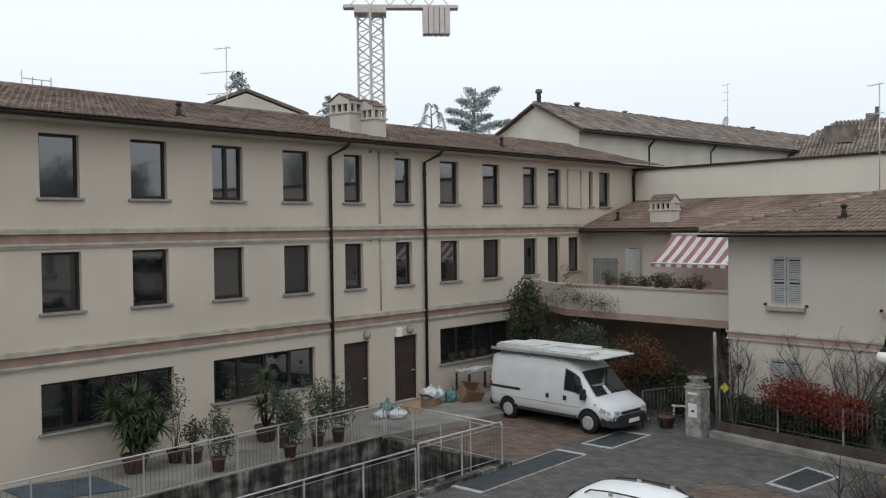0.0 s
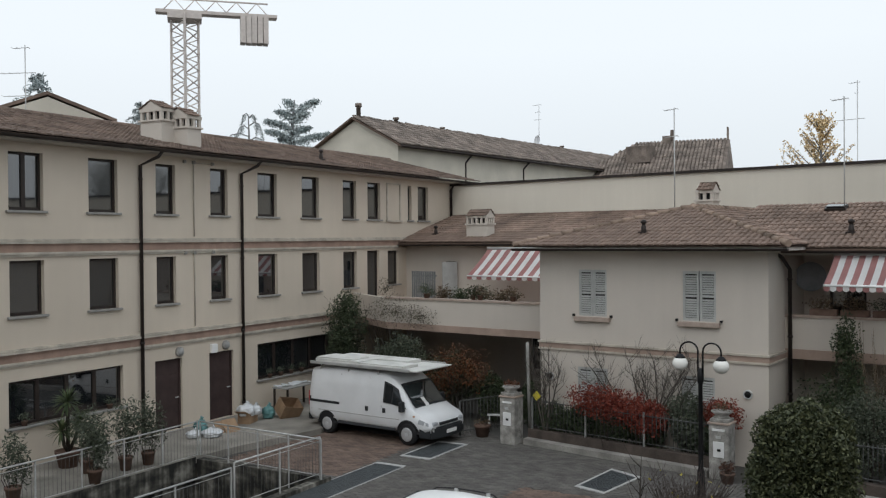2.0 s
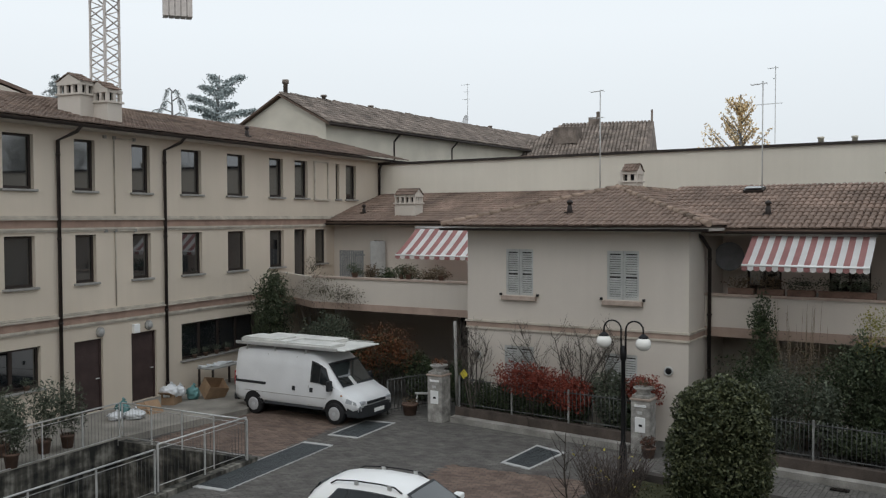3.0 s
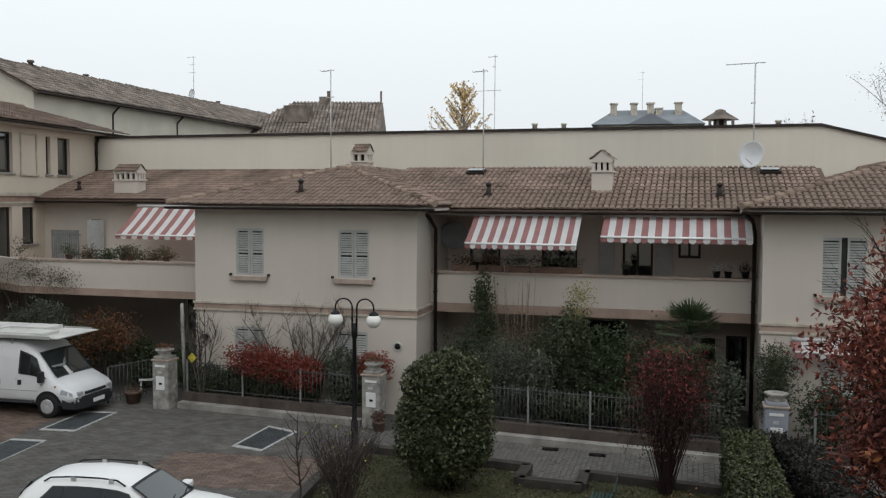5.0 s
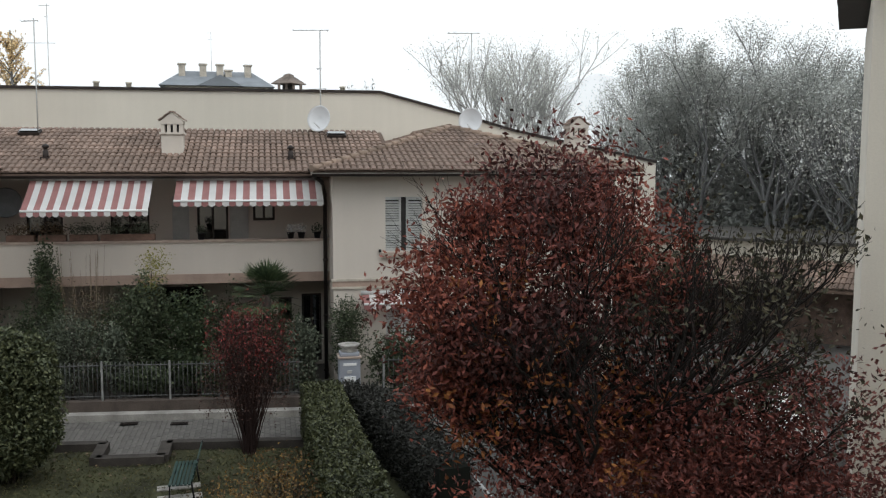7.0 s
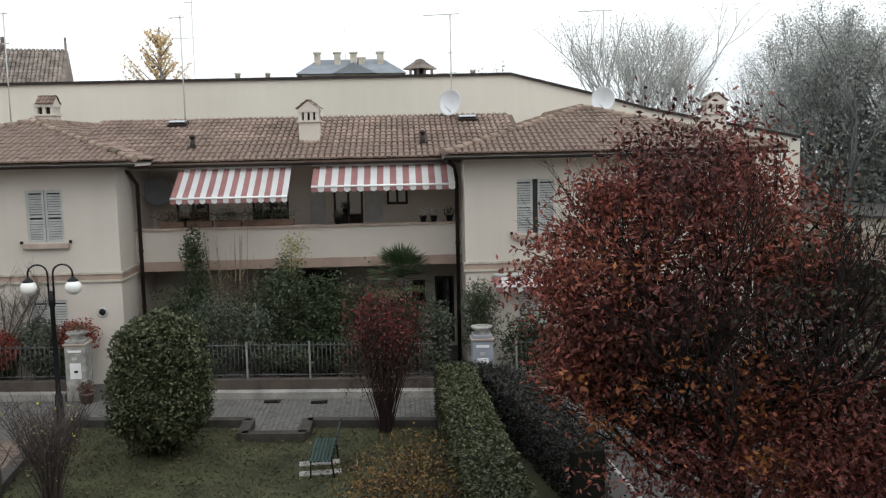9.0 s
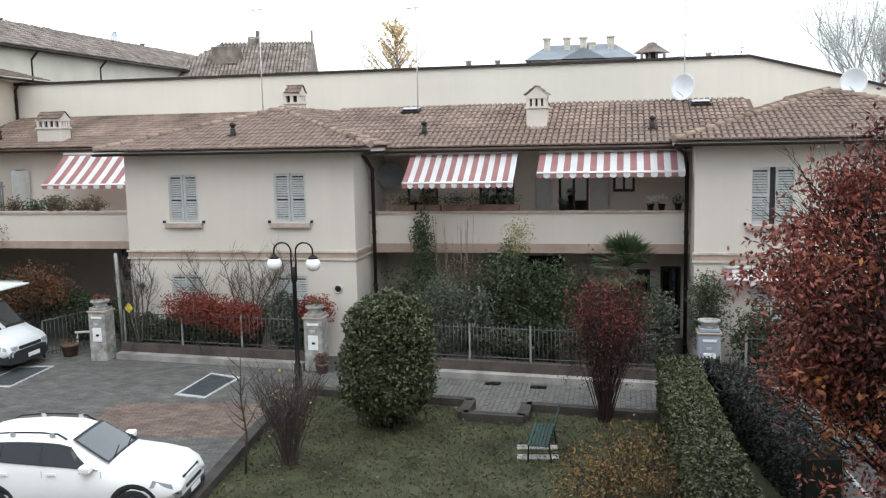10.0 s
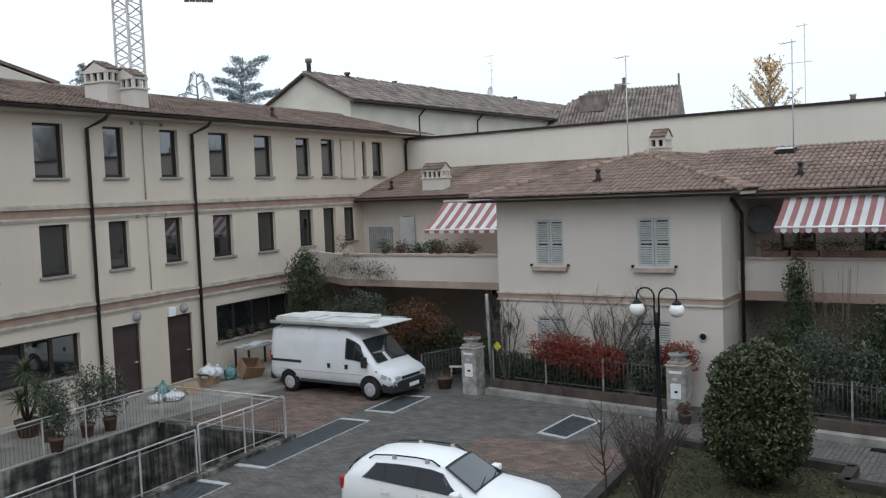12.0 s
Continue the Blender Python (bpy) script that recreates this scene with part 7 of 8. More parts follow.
for y, z in ((25.4, 1.3), (26.0, 1.3), (26.6, 1.3), (27.2, 1.3), (15.5, 1.36), (18.3, 1.36)):
    ob = thing("sill_plant", "small plant on the window sill", "pot plant", pose(FX + 0.02, y, 1.31 if y < 20 else 1.25), "window sill plants")
    pot(ob, 0.09, 0.14)
    leaf_mesh("foliage", blob_points([(0, 0, 0.24, 0.14, 0.2, 0.12)], 120, 0.9, 0.4), 0.06, 0.03, L_OLIVE, ob)


# ---- the big russet tree and its neighbour ----
def grow(bm, p, d, ln, rad, depth, tips, spread=0.55, lift=0.12):
    pts = [p]
    q, e = p.copy(), d.copy()
    for _ in range(3):
        e = (e + Vector((random.gauss(0, 0.12), random.gauss(0, 0.12), random.gauss(lift * 0.4, 0.06)))).normalized()
        q = q + e * ln / 3
        pts.append(q.copy())
    tube(bm, pts, [rad, rad * 0.88, rad * 0.76, rad * 0.64], 6 if rad > 0.02 else 4, cap=False)
    if depth <= 2:
        tips.append((pts[2], q))
    if depth == 0:
        return
    for _ in range(random.choice((2, 3, 3))):
        nd = (e + Vector((random.gauss(0, spread), random.gauss(0, spread), random.gauss(lift, spread * 0.6)))).normalized()
        grow(bm, pts[random.choice((2, 3, 3))], nd, ln * random.uniform(0.66, 0.86), rad * 0.6, depth - 1, tips, spread, lift)


def within(p, blobs):
    return any(((p[0] - b[0]) / b[3]) ** 2 + ((p[1] - b[1]) / b[4]) ** 2 + ((p[2] - b[2]) / b[5]) ** 2 < 1 for b in blobs)


def clumps(tips, per, jitter, blobs=None):
    out = []
    for a, b in tips:
        for _ in range(per):
            q = a.lerp(b, random.uniform(-0.3, 1.2))
            p = (q.x + random.gauss(0, jitter), q.y + random.gauss(0, jitter), q.z + random.gauss(0, jitter))
            if blobs is None or within(p, blobs):
                out.append(p)
    return np.array(out)


def tufts(blobs, n, per, spread, lump=0.35):
    """Leaves in loose tufts scattered through a few ellipsoids, with gaps between the tufts."""
    c = blob_points(blobs, max(4, n // per), 0.95, lump)
    return np.repeat(c, per, 0) + RNG.normal(size=(len(c) * per, 3)) * spread


oak = thing("russet_tree", "broad tree with dense russet and dark red autumn leaves", "tree", pose(5.2, 10.2, 0))
OAK = [(-0.65, 0, 5.4, 1.25, 1.2, 1.3), (-1.45, 0, 4.55, 1.3, 1.3, 0.85), (-1.25, 0, 3.65, 1.35, 1.4, 0.7), (0.3, 0, 5.1, 0.85, 1.0, 0.95), (0.0, 0.1, 4.5, 1.2, 1.4, 1.5), (-0.1, 0, 2.9, 1.7, 1.6, 1.0), (0.8, 0, 3.0, 1.6, 1.5, 1.2), (0.3, 0, 2.0, 1.8, 1.6, 1.0)]
OAK_BARK = material("dark_oak_bark", (0.022, 0.018, 0.016), 0.95, vary=0.25, scale=6)
bm = bmesh.new()
tips = []
tube(bm, ((0.15, -0.2, 0), (0.08, -0.1, 1.0), (-0.15, 0, 2.0), (-0.45, 0, 3.2), (-0.6, 0, 4.4)), [0.13, 0.115, 0.1, 0.075, 0.045], 9)
for k_ in range(15):
    a = 6.28 * k_ / 15 + 0.3
    grow(bm, Vector((-0.02 * k_, 0, 0.9 + 0.16 * k_)), Vector((math.cos(a), math.sin(a), random.uniform(0.25, 0.9))).normalized(), 1.0, 0.05, 5, tips, 0.42, 0.1)
for k_ in range(9):
    grow(bm, Vector((-0.15 - 0.04 * k_, 0, 1.9 + 0.28 * k_)), Vector((-1, random.uniform(-0.7, 0.5), random.uniform(0.25, 0.8))).normalized(), 0.9, 0.036, 5, tips, 0.38, 0.1)
for q in (-0.4, -0.1, 0.15, 0.35):
    grow(bm, Vector((-0.45, 0, 3.2)), Vector((q, random.uniform(-0.3, 0.3), 1)).normalized(), 0.95, 0.04, 5, tips, 0.34, 0.16)
wide = [(b_[0], b_[1], b_[2], b_[3] * 1.08, b_[4] * 1.08, b_[5] * 1.06) for b_ in OAK]
tips = [t_ for t_ in tips if within(t_[1], wide)]
part("trunk", bm, OAK_BARK, oak)
spray = clumps(tips, max(4, 22000 // max(1, len(tips))), 0.09)
crown = np.concatenate([tufts(OAK, 15000, 7, 0.13, 0.5), tufts([(0.2, 0, 5.4, 0.8, 0.9, 0.7), (-0.7, -0.4, 2.5, 1.3, 1.2, 0.6), (0.6, -0.5, 2.4, 1.3, 1.0, 0.6)], 6000, 8, 0.12, 0.5), tufts([(-2.35, -0.2, 4.6, 0.6, 0.7, 0.28), (-2.3, 0, 5.05, 0.4, 0.6, 0.2), (-2.15, 0, 3.75, 0.5, 0.7, 0.25), (-1.7, 0, 5.6, 0.5, 0.7, 0.3)], 2600, 8, 0.1), tufts([(-0.6, 0, 5.75, 1.15, 1.1, 0.95), (-1.2, 0, 4.8, 1.2, 1.2, 0.8)], 5200, 7, 0.13, 0.5)])
every = np.concatenate([crown, spray])
tone = np.sin(every[:, 0] * 2.4 + 1) + np.sin(every[:, 2] * 2.7) + np.sin(every[:, 1] * 2.2 + 2) + RNG.normal(size=len(every)) * 0.6
leaf_mesh("crown", every[(tone > -0.7) & (tone < 0.8)], 0.086, 0.036, L_OAK, oak, "dense russet leaves", 0.1, 0.5)
leaf_mesh("foliage", every[tone >= 0.8], 0.086, 0.036, L_OAK3, oak, "brighter orange red leaves", 0.1, 0.5)
leaf_mesh("foliage", every[tone <= -0.7], 0.095, 0.04, leaf_material("dark_oak_leaf", (0.026, 0.012, 0.011), (0.13, 0.042, 0.036)), oak, "dark withered leaves", 0.1, 0.5)
leaf_mesh("foliage", tufts([(-1.3, -0.8, 3.9, 1.3, 0.7, 0.9), (-2.0, -0.5, 3.2, 0.6, 0.5, 0.5), (-0.2, -1.2, 3.2, 1.0, 0.4, 1.0), (-1.6, -0.7, 5.0, 0.6, 0.5, 0.4)], 900, 14, 0.09), 0.095, 0.044, L_OAK2, oak, "scattered orange leaves")
nb = thing("sparse_tree", "dark tree with thin dull green and bronze leaves", "tree", pose(6.1, 9.5, 0))
NB = [(0.0, 0, 5.0, 1.1, 1.2, 1.2), (1.1, 0, 4.2, 1.3, 1.3, 0.9), (0.6, 0, 3.4, 1.7, 1.5, 0.8)]
bm = bmesh.new()
tips = []
tube(bm, ((0.0, 0, 0), (-0.1, 0, 1.5), (-0.1, 0, 2.8), (-0.05, 0, 4.2)), [0.09, 0.08, 0.055, 0.03], 8)
for k_ in range(14):
    a = 6.28 * k_ / 14
    grow(bm, Vector((-0.1, 0, 1.3 + 0.16 * k_)), Vector((math.cos(a) * 0.8 + 0.2, math.sin(a) * 0.7, random.uniform(0.5, 1.2))).normalized(), 0.95, 0.034, 4, tips, 0.36, 0.14)
part("trunk", bm, OAK_BARK, nb)
leaf_mesh("crown", np.concatenate([clumps(tips, 3, 0.06), tufts(NB, 1900, 5, 0.11)]), 0.085, 0.04, leaf_material("dark_bronze_leaf", (0.022, 0.022, 0.013), (0.085, 0.075, 0.044)), nb)
leaf_mesh("foliage", tufts([(0.0, -0.3, 3.2, 1.5, 1.2, 1.0), (1.2, -0.2, 3.0, 1.3, 1.2, 0.9), (0.3, -0.4, 2.2, 1.8, 1.0, 0.8), (1.6, -0.5, 2.1, 1.4, 1.0, 0.8)], 17000, 8, 0.13, 0.5), 0.086, 0.036, L_OAK, nb, "dull red lower leaves")
# low russet planting on the lawn edge below the tree
for x, y, w_ in ((2.0, 16.2, 0.9), (1.3, 15.2, 0.9), (2.1, 14.6, 0.8), (1.0, 13.8, 0.8)):
    shrub("low_shrub", "low withered russet and yellow shrub on the lawn", pose(x, y, 0.02), [(0, 0, 0.5, w_, w_ * 0.8, 0.5)], 800, (0.07, 0.035), leaf_material("russet_mix_leaf", (0.06, 0.035, 0.02), (0.26, 0.15, 0.04)), (26, 0.4, w_ * 0.9, 0.008), "low russet shrubs", lump=0.5, fill=0.9)
# grass blades and fallen leaves
pts = []
lp = [(p.x, p.y) for p in lawn_pts]
while len(pts) < 26000:
    x, y = random.uniform(-5.8, 4.0), random.uniform(9.0, 21.0)
    if inside((x, y), lp):
        pts.append((x, y, 0.05))
gp = np.array(pts)
L_GRASS = leaf_material("grass_blade", (0.036, 0.042, 0.018), (0.115, 0.105, 0.048))
gob = leaf_mesh("grass", gp, 0.09, 0.022, L_GRASS, None, "", 0.0)
tagged(gob, "short dull grass of the lawn", "grass", "", "stuff")
fl = leaf_mesh("fallen_leaves", gp[:420] + np.array([0, 0, 0.02]), 0.09, 0.06, L_BROWN, None, "", 2.0)
tagged(fl, "brown fallen leaves on the lawn", "leaves", "", "stuff")


# ---- clutter on the two balconies and by the gate ----
for u, w_, h_, mt, lb in ((-20.5, 0.35, 0.35, L_BROWN, "withered plants in a trough under the awning"), (-19.7, 0.45, 0.3, L_DARK, "dark leafy plants in a trough under the awning"), (-18.8, 0.5, 0.42, L_MID, "leafy plants in a trough under the awning"), (-17.9, 0.5, 0.3, L_BROWN, "withered plants in a trough under the awning")):
    ob = thing("plant_trough", lb, "plant trough", at_uv(u, 27.4, 3.14), "terrace troughs")
    part("trough", boxes((-w_, w_, -0.16, 0.16, 0, 0.75), bevel=0.02), material("dull_brown_trough", (0.10, 0.065, 0.05), 0.9), ob)
    leaf_mesh("foliage", blob_points([(0, 0, 0.95, w_ * 1.05, 0.25, h_)], 900, 0.9, 0.6), 0.09, 0.035, mt, ob)
sc_ = thing("slatted_screen", "grey slatted screen on the terrace", "screen", at_uv(-24.0, 30.6, 3.14))
GREYSL = material("grey_slat", (0.20, 0.21, 0.215), 0.8, vary=0.12)
for i in range(13):
    part("slat", boxes((-0.6 + i * 0.1, -0.53 + i * 0.1, -0.012, 0.012, 0.05, 1.72)), GREYSL, sc_)
for z in (0.2, 1.5):
    part("rail", boxes((-0.62, 0.72, 0.012, 0.04, z, z + 0.06)), GREYSL, sc_)
dl = thing("door_leaf", "pale grey door leaf standing open on the terrace", "door", at_uv(-23.2, LBV - 0.45, 3.14, 60))
part("panel", boxes((-0.35, 0.35, -0.02, 0.02, 0, 2.1), bevel=0.006), SHUTTER, dl)
for i in range(12):
    part("slat", boxes((-0.28, 0.28, -0.035, -0.02, 0.15 + i * 0.155, 0.25 + i * 0.155)), SHUTTER, dl)
for u, w_ in ((-2.6, 0.24), (-0.92, 0.27)):
    dl = thing("shutter_leaf", "pale grey shutter leaf folded open on the balcony", "shutter", at_uv(u, BV - 0.06, 3.14), "balcony shutter leaves")
    part("panel", boxes((-w_, w_, -0.02, 0.02, 0, 2.05), bevel=0.006), SHUTTER, dl)
    for i in range(12):
        part("slat", boxes((-w_ + 0.06, w_ - 0.06, -0.035, -0.02, 0.15 + i * 0.15, 0.25 + i * 0.15)), SHUTTER, dl)
for u in (-5.2, -4.75):
    bx = thing("storage_box", "dull plastic storage box on the balcony", "box", at_uv(u, 27.5, 3.14), "balcony boxes")
    part("body", boxes((-0.2, 0.2, -0.2, 0.2, 0, 0.85), bevel=0.02), SILL, bx)
    part("lid", boxes((-0.21, 0.21, -0.21, 0.21, 0.855, 0.9), bevel=0.01), SHUTTER, bx)
# open gate and a trestle beside the pillar
gt = thing("metal_gate", "dark iron gate standing open beside the van", "gate")
ga, gb = place(-16.85, 23.3), place(-16.35, 24.9)
for z in (0.15, 1.1):
    b = bmesh.new()
    tube(b, (ga + Vector((0, 0, z)), gb + Vector((0, 0, z))), 0.018, 6)
    part("rail", b, FENCE, gt)
for i in range(13):
    upright("bar", ga.lerp(gb, i / 12) + Vector((0, 0, 0.05 if i % 12 else 0.0)), 1.1, 0.01 if i % 12 else 0.03, FENCE, gt)
ts = thing("trestle", "pale folding trestle standing on the gate path", "trestle", at_uv(-16.0, 24.3, 0.0, 25))
part("beam", boxes((-0.4, 0.4, -0.04, 0.04, 0.56, 0.62), bevel=0.008), STEEL, ts)
for x in (-0.33, 0.33):
    for q in (-1, 1):
        b = bmesh.new()
        tube(b, ((x, 0, 0.57), (x + 0.05 * x, q * 0.26, 0.0)), 0.018, 6)
        part("leg", b, STEEL, ts)
hr = thing("handrail", "pale sloping metal handrail beyond the dark hedge", "handrail")
b = bmesh.new()
tube(b, ((5.1, 17.4, 0.95), (5.1, 14.4, 0.75), (5.1, 12.0, 0.6)), 0.035, 8)
part("rail", b, BOARD_EDGE, hr)
for y, h in ((17.3, 0.94), (14.6, 0.76), (12.1, 0.6)):
    b = bmesh.new()
    tube(b, ((5.1, y, 0), (5.1, y, h)), 0.022, 6)
    part("post", b, BOARD_EDGE, hr)
# slotted drains in the walk
for u, v in ((-3.38, 22.07), (-2.22, 21.88)):
    dr = thing("drain_slot", "dark slotted drain cover in the walk", "drain", at_uv(u, v, 0.035), "walk drains")
    # Thin black plate paints the shade below the drain's slots.
    part("pit", boxes((-0.2, 0.2, -0.1, 0.1, 0, 0.012)), IRON, dr)
    for i in range(5):
        part("bar", boxes((-0.2, 0.2, -0.095 + i * 0.042, -0.08 + i * 0.042, 0.012, 0.018)), GUTTER, dr)
# ribbed mat on the terrace
gm = thing("floor_grating", "blue-grey ribbed grating on the terrace", "grate", pose(0, 0, 0.205))
Q = [Vector((*p, 0)) for p in ((-21.9, 9.1), (-21.3, 11.05), (-19.55, 11.05), (-20.3, 9.1))]
b = bmesh.new()
prism(b, Q, (0, 0, 0.008))
GB = material("blue_grey_grating", (0.10, 0.125, 0.15), 0.7, vary=0.12)
part("base", b, GUTTER, gm)
b = bmesh.new()
for i in range(34):
    t = (i + 0.5) / 34
    p_, q_ = Q[0].lerp(Q[3], t), Q[1].lerp(Q[2], t)
    w_ = (Q[3] - Q[0]).normalized() * 0.016
    prism(b, [p_ - w_, q_ - w_, q_ + w_, p_ + w_], (0, 0, 0.02))
part("ribs", b, GB, gm)["kind"] = "stuff"


# ---- beyond the courtyard ----
def polar(az, r, z=0.0):
    a = radians(az)
    return Vector((r * math.sin(a), r * math.cos(a), z))


def rise(el, r):
    return EYE + r * math.tan(radians(el))


# old farmhouse with a gable, behind the boundary wall
fh = thing("farmhouse", "old plastered farmhouse with a mossy tiled gable roof", "house")
gx, gy = -32.6, 45.73
d = Vector((3.38, 31.07, 0)).normalized()
s = Vector((d.y, -d.x, 0))
LEN, HW, ZE, ZR = 36.5, 3.4, 11.9, 13.55
o = Vector((gx, gy, 0))
bm = bmesh.new()
prism(bm, [o - s * HW, o + s * HW, o + s * HW + Vector((0, 0, ZE)), o + Vector((0, 0, ZR)), o - s * HW + Vector((0, 0, ZE))], d * LEN)
part("wall", bm, PLASTER_FAR, fh)
bm = bmesh.new()
for q in (1, -1):
    a = o + s * q * (HW + 0.5) + Vector((0, 0, ZE - 0.25)) - d * 0.3
    r_ = o + Vector((0, 0, ZR + 0.08)) - d * 0.3
    prism(bm, [a, r_, r_ + Vector((0, 0, 0.12)), a + Vector((0, 0, 0.12))], d * (LEN + 0.6))
part("roof", bm, UNDER, fh)
bm = bmesh.new()
a = o + s * (HW + 0.5) + Vector((0, 0, ZE - 0.08)) - d * 0.3
up = -s * (HW + 0.5) + Vector((0, 0, ZR - ZE + 0.33))
tiles(bm, a, d, up, LEN + 0.4, up.length, wave=0.26, course=0.45, lift=0.07)
part("roof_tiles", bm, TILE_OLD, fh)["kind"] = "stuff"
bm = bmesh.new()
for i in range(87):
    p = o + d * (i * 0.42) + Vector((0, 0, ZR + 0.2 + random.uniform(-0.03, 0.05)))
    tube(bm, (p, p + d * 0.46), [0.16, 0.13], 7)
part("ridge_tiles", bm, TILE_OLD, fh)["kind"] = "stuff"
for t, hh in ((0.01, 1.1), (0.11, 0.6), (0.25, 0.45), (0.72, 0.5)):
    p = o + d * LEN * t + Vector((0, 0, ZR))
    bm = bmesh.new()
    tube(bm, (p, p + Vector((0, 0, hh * 0.8)), p + Vector((0, 0, hh * 0.8)), p + Vector((0, 0, hh))), [0.14, 0.14, 0.22, 0.2], 8)
    part("flue", bm, TILE_OLD, fh)
bm = bmesh.new()
tube(bm, (a - Vector((0, 0, 0.1)), a + d * LEN - Vector((0, 0, 0.1))), 0.09, 8)
part("gutter", bm, GUTTER, fh)
for t in (0.2, 0.4):
    p = a + d * LEN * t - Vector((0, 0, 0.15))
    bm = bmesh.new()
    tube(bm, (p, p - s * 0.5 - Vector((0, 0, 0.5)), p - s * 0.5 - Vector((0, 0, 3))), 0.07, 6)
    part("downpipe", bm, GUTTER, fh)
aerial(Matrix.Translation(o + d * LEN * 0.615 + Vector((0, 0, ZR + 0.2))), 3.4, [(0.97, 0.5, 4), (0.8, 0.3, 4), (0.62, 0.4, 4)], True, "aerial mast with a dish on the old roof")

# second old roof
hb = thing("old_house", "old house with a broad mossy hipped roof", "house", ROW.to_3x3().to_4x4() @ Matrix.Translation((0, 0, 0)))
hb.matrix_world = Matrix.Identity(4)
c0, c1 = polar(-21.6, 76), polar(-12.75, 74)
dd = (c1 - c0).normalized()
ss = Vector((dd.y, -dd.x, 0))
ln = (c1 - c0).length
ze, zr = rise(3.7, 74), rise(5.82, 78)
bm = bmesh.new()
prism(bm, [c0, c1, c1 - ss * 9, c0 - ss * 9], (0, 0, ze))
part("wall", bm, PLASTER_FAR, hb)
bm = bmesh.new()
a, b = c0 - ss * 4.5 + dd * 4.0 + Vector((0, 0, zr)), c1 - ss * 4.5 + Vector((0, 0, zr))
e0, e1 = c0 + ss * 0.5 - dd * 0.5 + Vector((0, 0, ze)), c1 + ss * 0.5 + Vector((0, 0, ze))
poly(bm, [e0, e1, b, a])
poly(bm, [e1 - ss * 10, e0 - ss * 10, a, b])
poly(bm, [e0 - ss * 10, e0, a])
poly(bm, [e1, e1 - ss * 10, b])
part("roof", bm, TILE_OLD, hb)
bm = bmesh.new()
tiles(bm, e0 + Vector((0, 0, 0.05)), dd, (a + b) / 2 - (e0 + e1) / 2 - dd * ((a + b) / 2 - (e0 + e1) / 2).dot(dd), ln + 0.5, ((a + b) / 2 - (e0 + e1) / 2 - dd * ((a + b) / 2 - (e0 + e1) / 2).dot(dd)).length, wave=0.3, course=0.5, clip=lambda x, y: x > y * 0.8, lift=0.07)
part("roof_tiles", bm, TILE_OLD, hb)["kind"] = "stuff"
for t, w_, h_ in ((0.35, 0.7, 0.5), (0.4, 0.25, 1.0), (0.98, 0.15, 1.0)):
    p = a.lerp(b, t)
    bm = bmesh.new()
    box(bm, p.x - w_ / 2, p.x + w_ / 2, p.y - w_ / 2, p.y + w_ / 2, zr - 0.6, zr + h_)
    part("flue", bm, TILE_OLD, hb)
dm = a.lerp(b, 0.12) + ss * 2.6 - Vector((0, 0, 0.9))
bm = bmesh.new()
box(bm, dm.x - 1.0, dm.x + 1.0, dm.y - 0.8, dm.y + 0.8, dm.z - 1.0, dm.z + 0.35)
part("dormer", bm, TILE_OLD, hb)

# small tiled lantern on the wall line and its like
roof_chimney(Matrix.Translation(polar(-20.2, 46, rise(3.35, 46) - 0.9)) @ pose(0, 0, 0, 0, 0, 60), 0.9, 0.9, 0.5, 0.4, "old chimney head with tiled cap behind the wall", 9.2)

# building behind the long one: low pyramid roof
pr = thing("rear_building", "rear building with a low tiled gable roof", "house")
p = polar(-53.4, 44)
zt = rise(8.25, 44)
dd = Vector((p.x, p.y, 0)).normalized()
ss = Vector((dd.y, -dd.x, 0))
bm = bmesh.new()
prism(bm, [p - ss * 2.6, p + ss * 2.6, p + ss * 2.6 + Vector((0, 0, zt - 1.0)), p + Vector((0, 0, zt)), p - ss * 2.6 + Vector((0, 0, zt - 1.0))], dd * 6)
part("wall", bm, PLASTER_FAR, pr)
bm = bmesh.new()
for q in (-1, 1):
    prism(bm, [p + ss * q * 2.9 + Vector((0, 0, zt - 1.02)), p + Vector((0, 0, zt + 0.1)), p + Vector((0, 0, zt + 0.25)), p + ss * q * 2.9 + Vector((0, 0, zt - 0.86))], dd * 6.4 )
part("roof", bm, TILE, pr)


# distant hipped apartment house
ap = thing("apartment_house", "distant apartment house with a dark hipped roof and chimneys", "house")
R = 95
c = polar(3.95, R)
dd = Vector((math.cos(radians(3.95)), -math.sin(radians(3.95)), 0))
nn = Vector((dd.y, -dd.x, 0)) * -1
hw = R * math.tan(radians(3.35))
ze, zt = rise(4.4, R), rise(5.5, R)
bm = bmesh.new()
prism(bm, [c - dd * hw * 0.9 - nn * 1, c + dd * hw * 0.9 - nn * 1, c + dd * hw * 0.9 + nn * 8, c - dd * hw * 0.9 + nn * 8], (0, 0, ze))
part("wall", bm, PLASTER_FAR, ap)
bm = bmesh.new()
f = [c - dd * hw - nn * 2 + Vector((0, 0, ze)), c + dd * hw - nn * 2 + Vector((0, 0, ze)), c + dd * hw + nn * 9 + Vector((0, 0, ze)), c - dd * hw + nn * 9 + Vector((0, 0, ze))]
t_ = [c - dd * hw * 0.62 + nn * 3 + Vector((0, 0, zt)), c + dd * hw * 0.62 + nn * 3 + Vector((0, 0, zt))]
for q in ((f[0], f[1], t_[1], t_[0]), (f[1], f[2], t_[1]), (f[3], f[0], t_[0]), (f[2], f[3], t_[0], t_[1]), (f[3], f[2], f[1], f[0])):
    poly(bm, q)
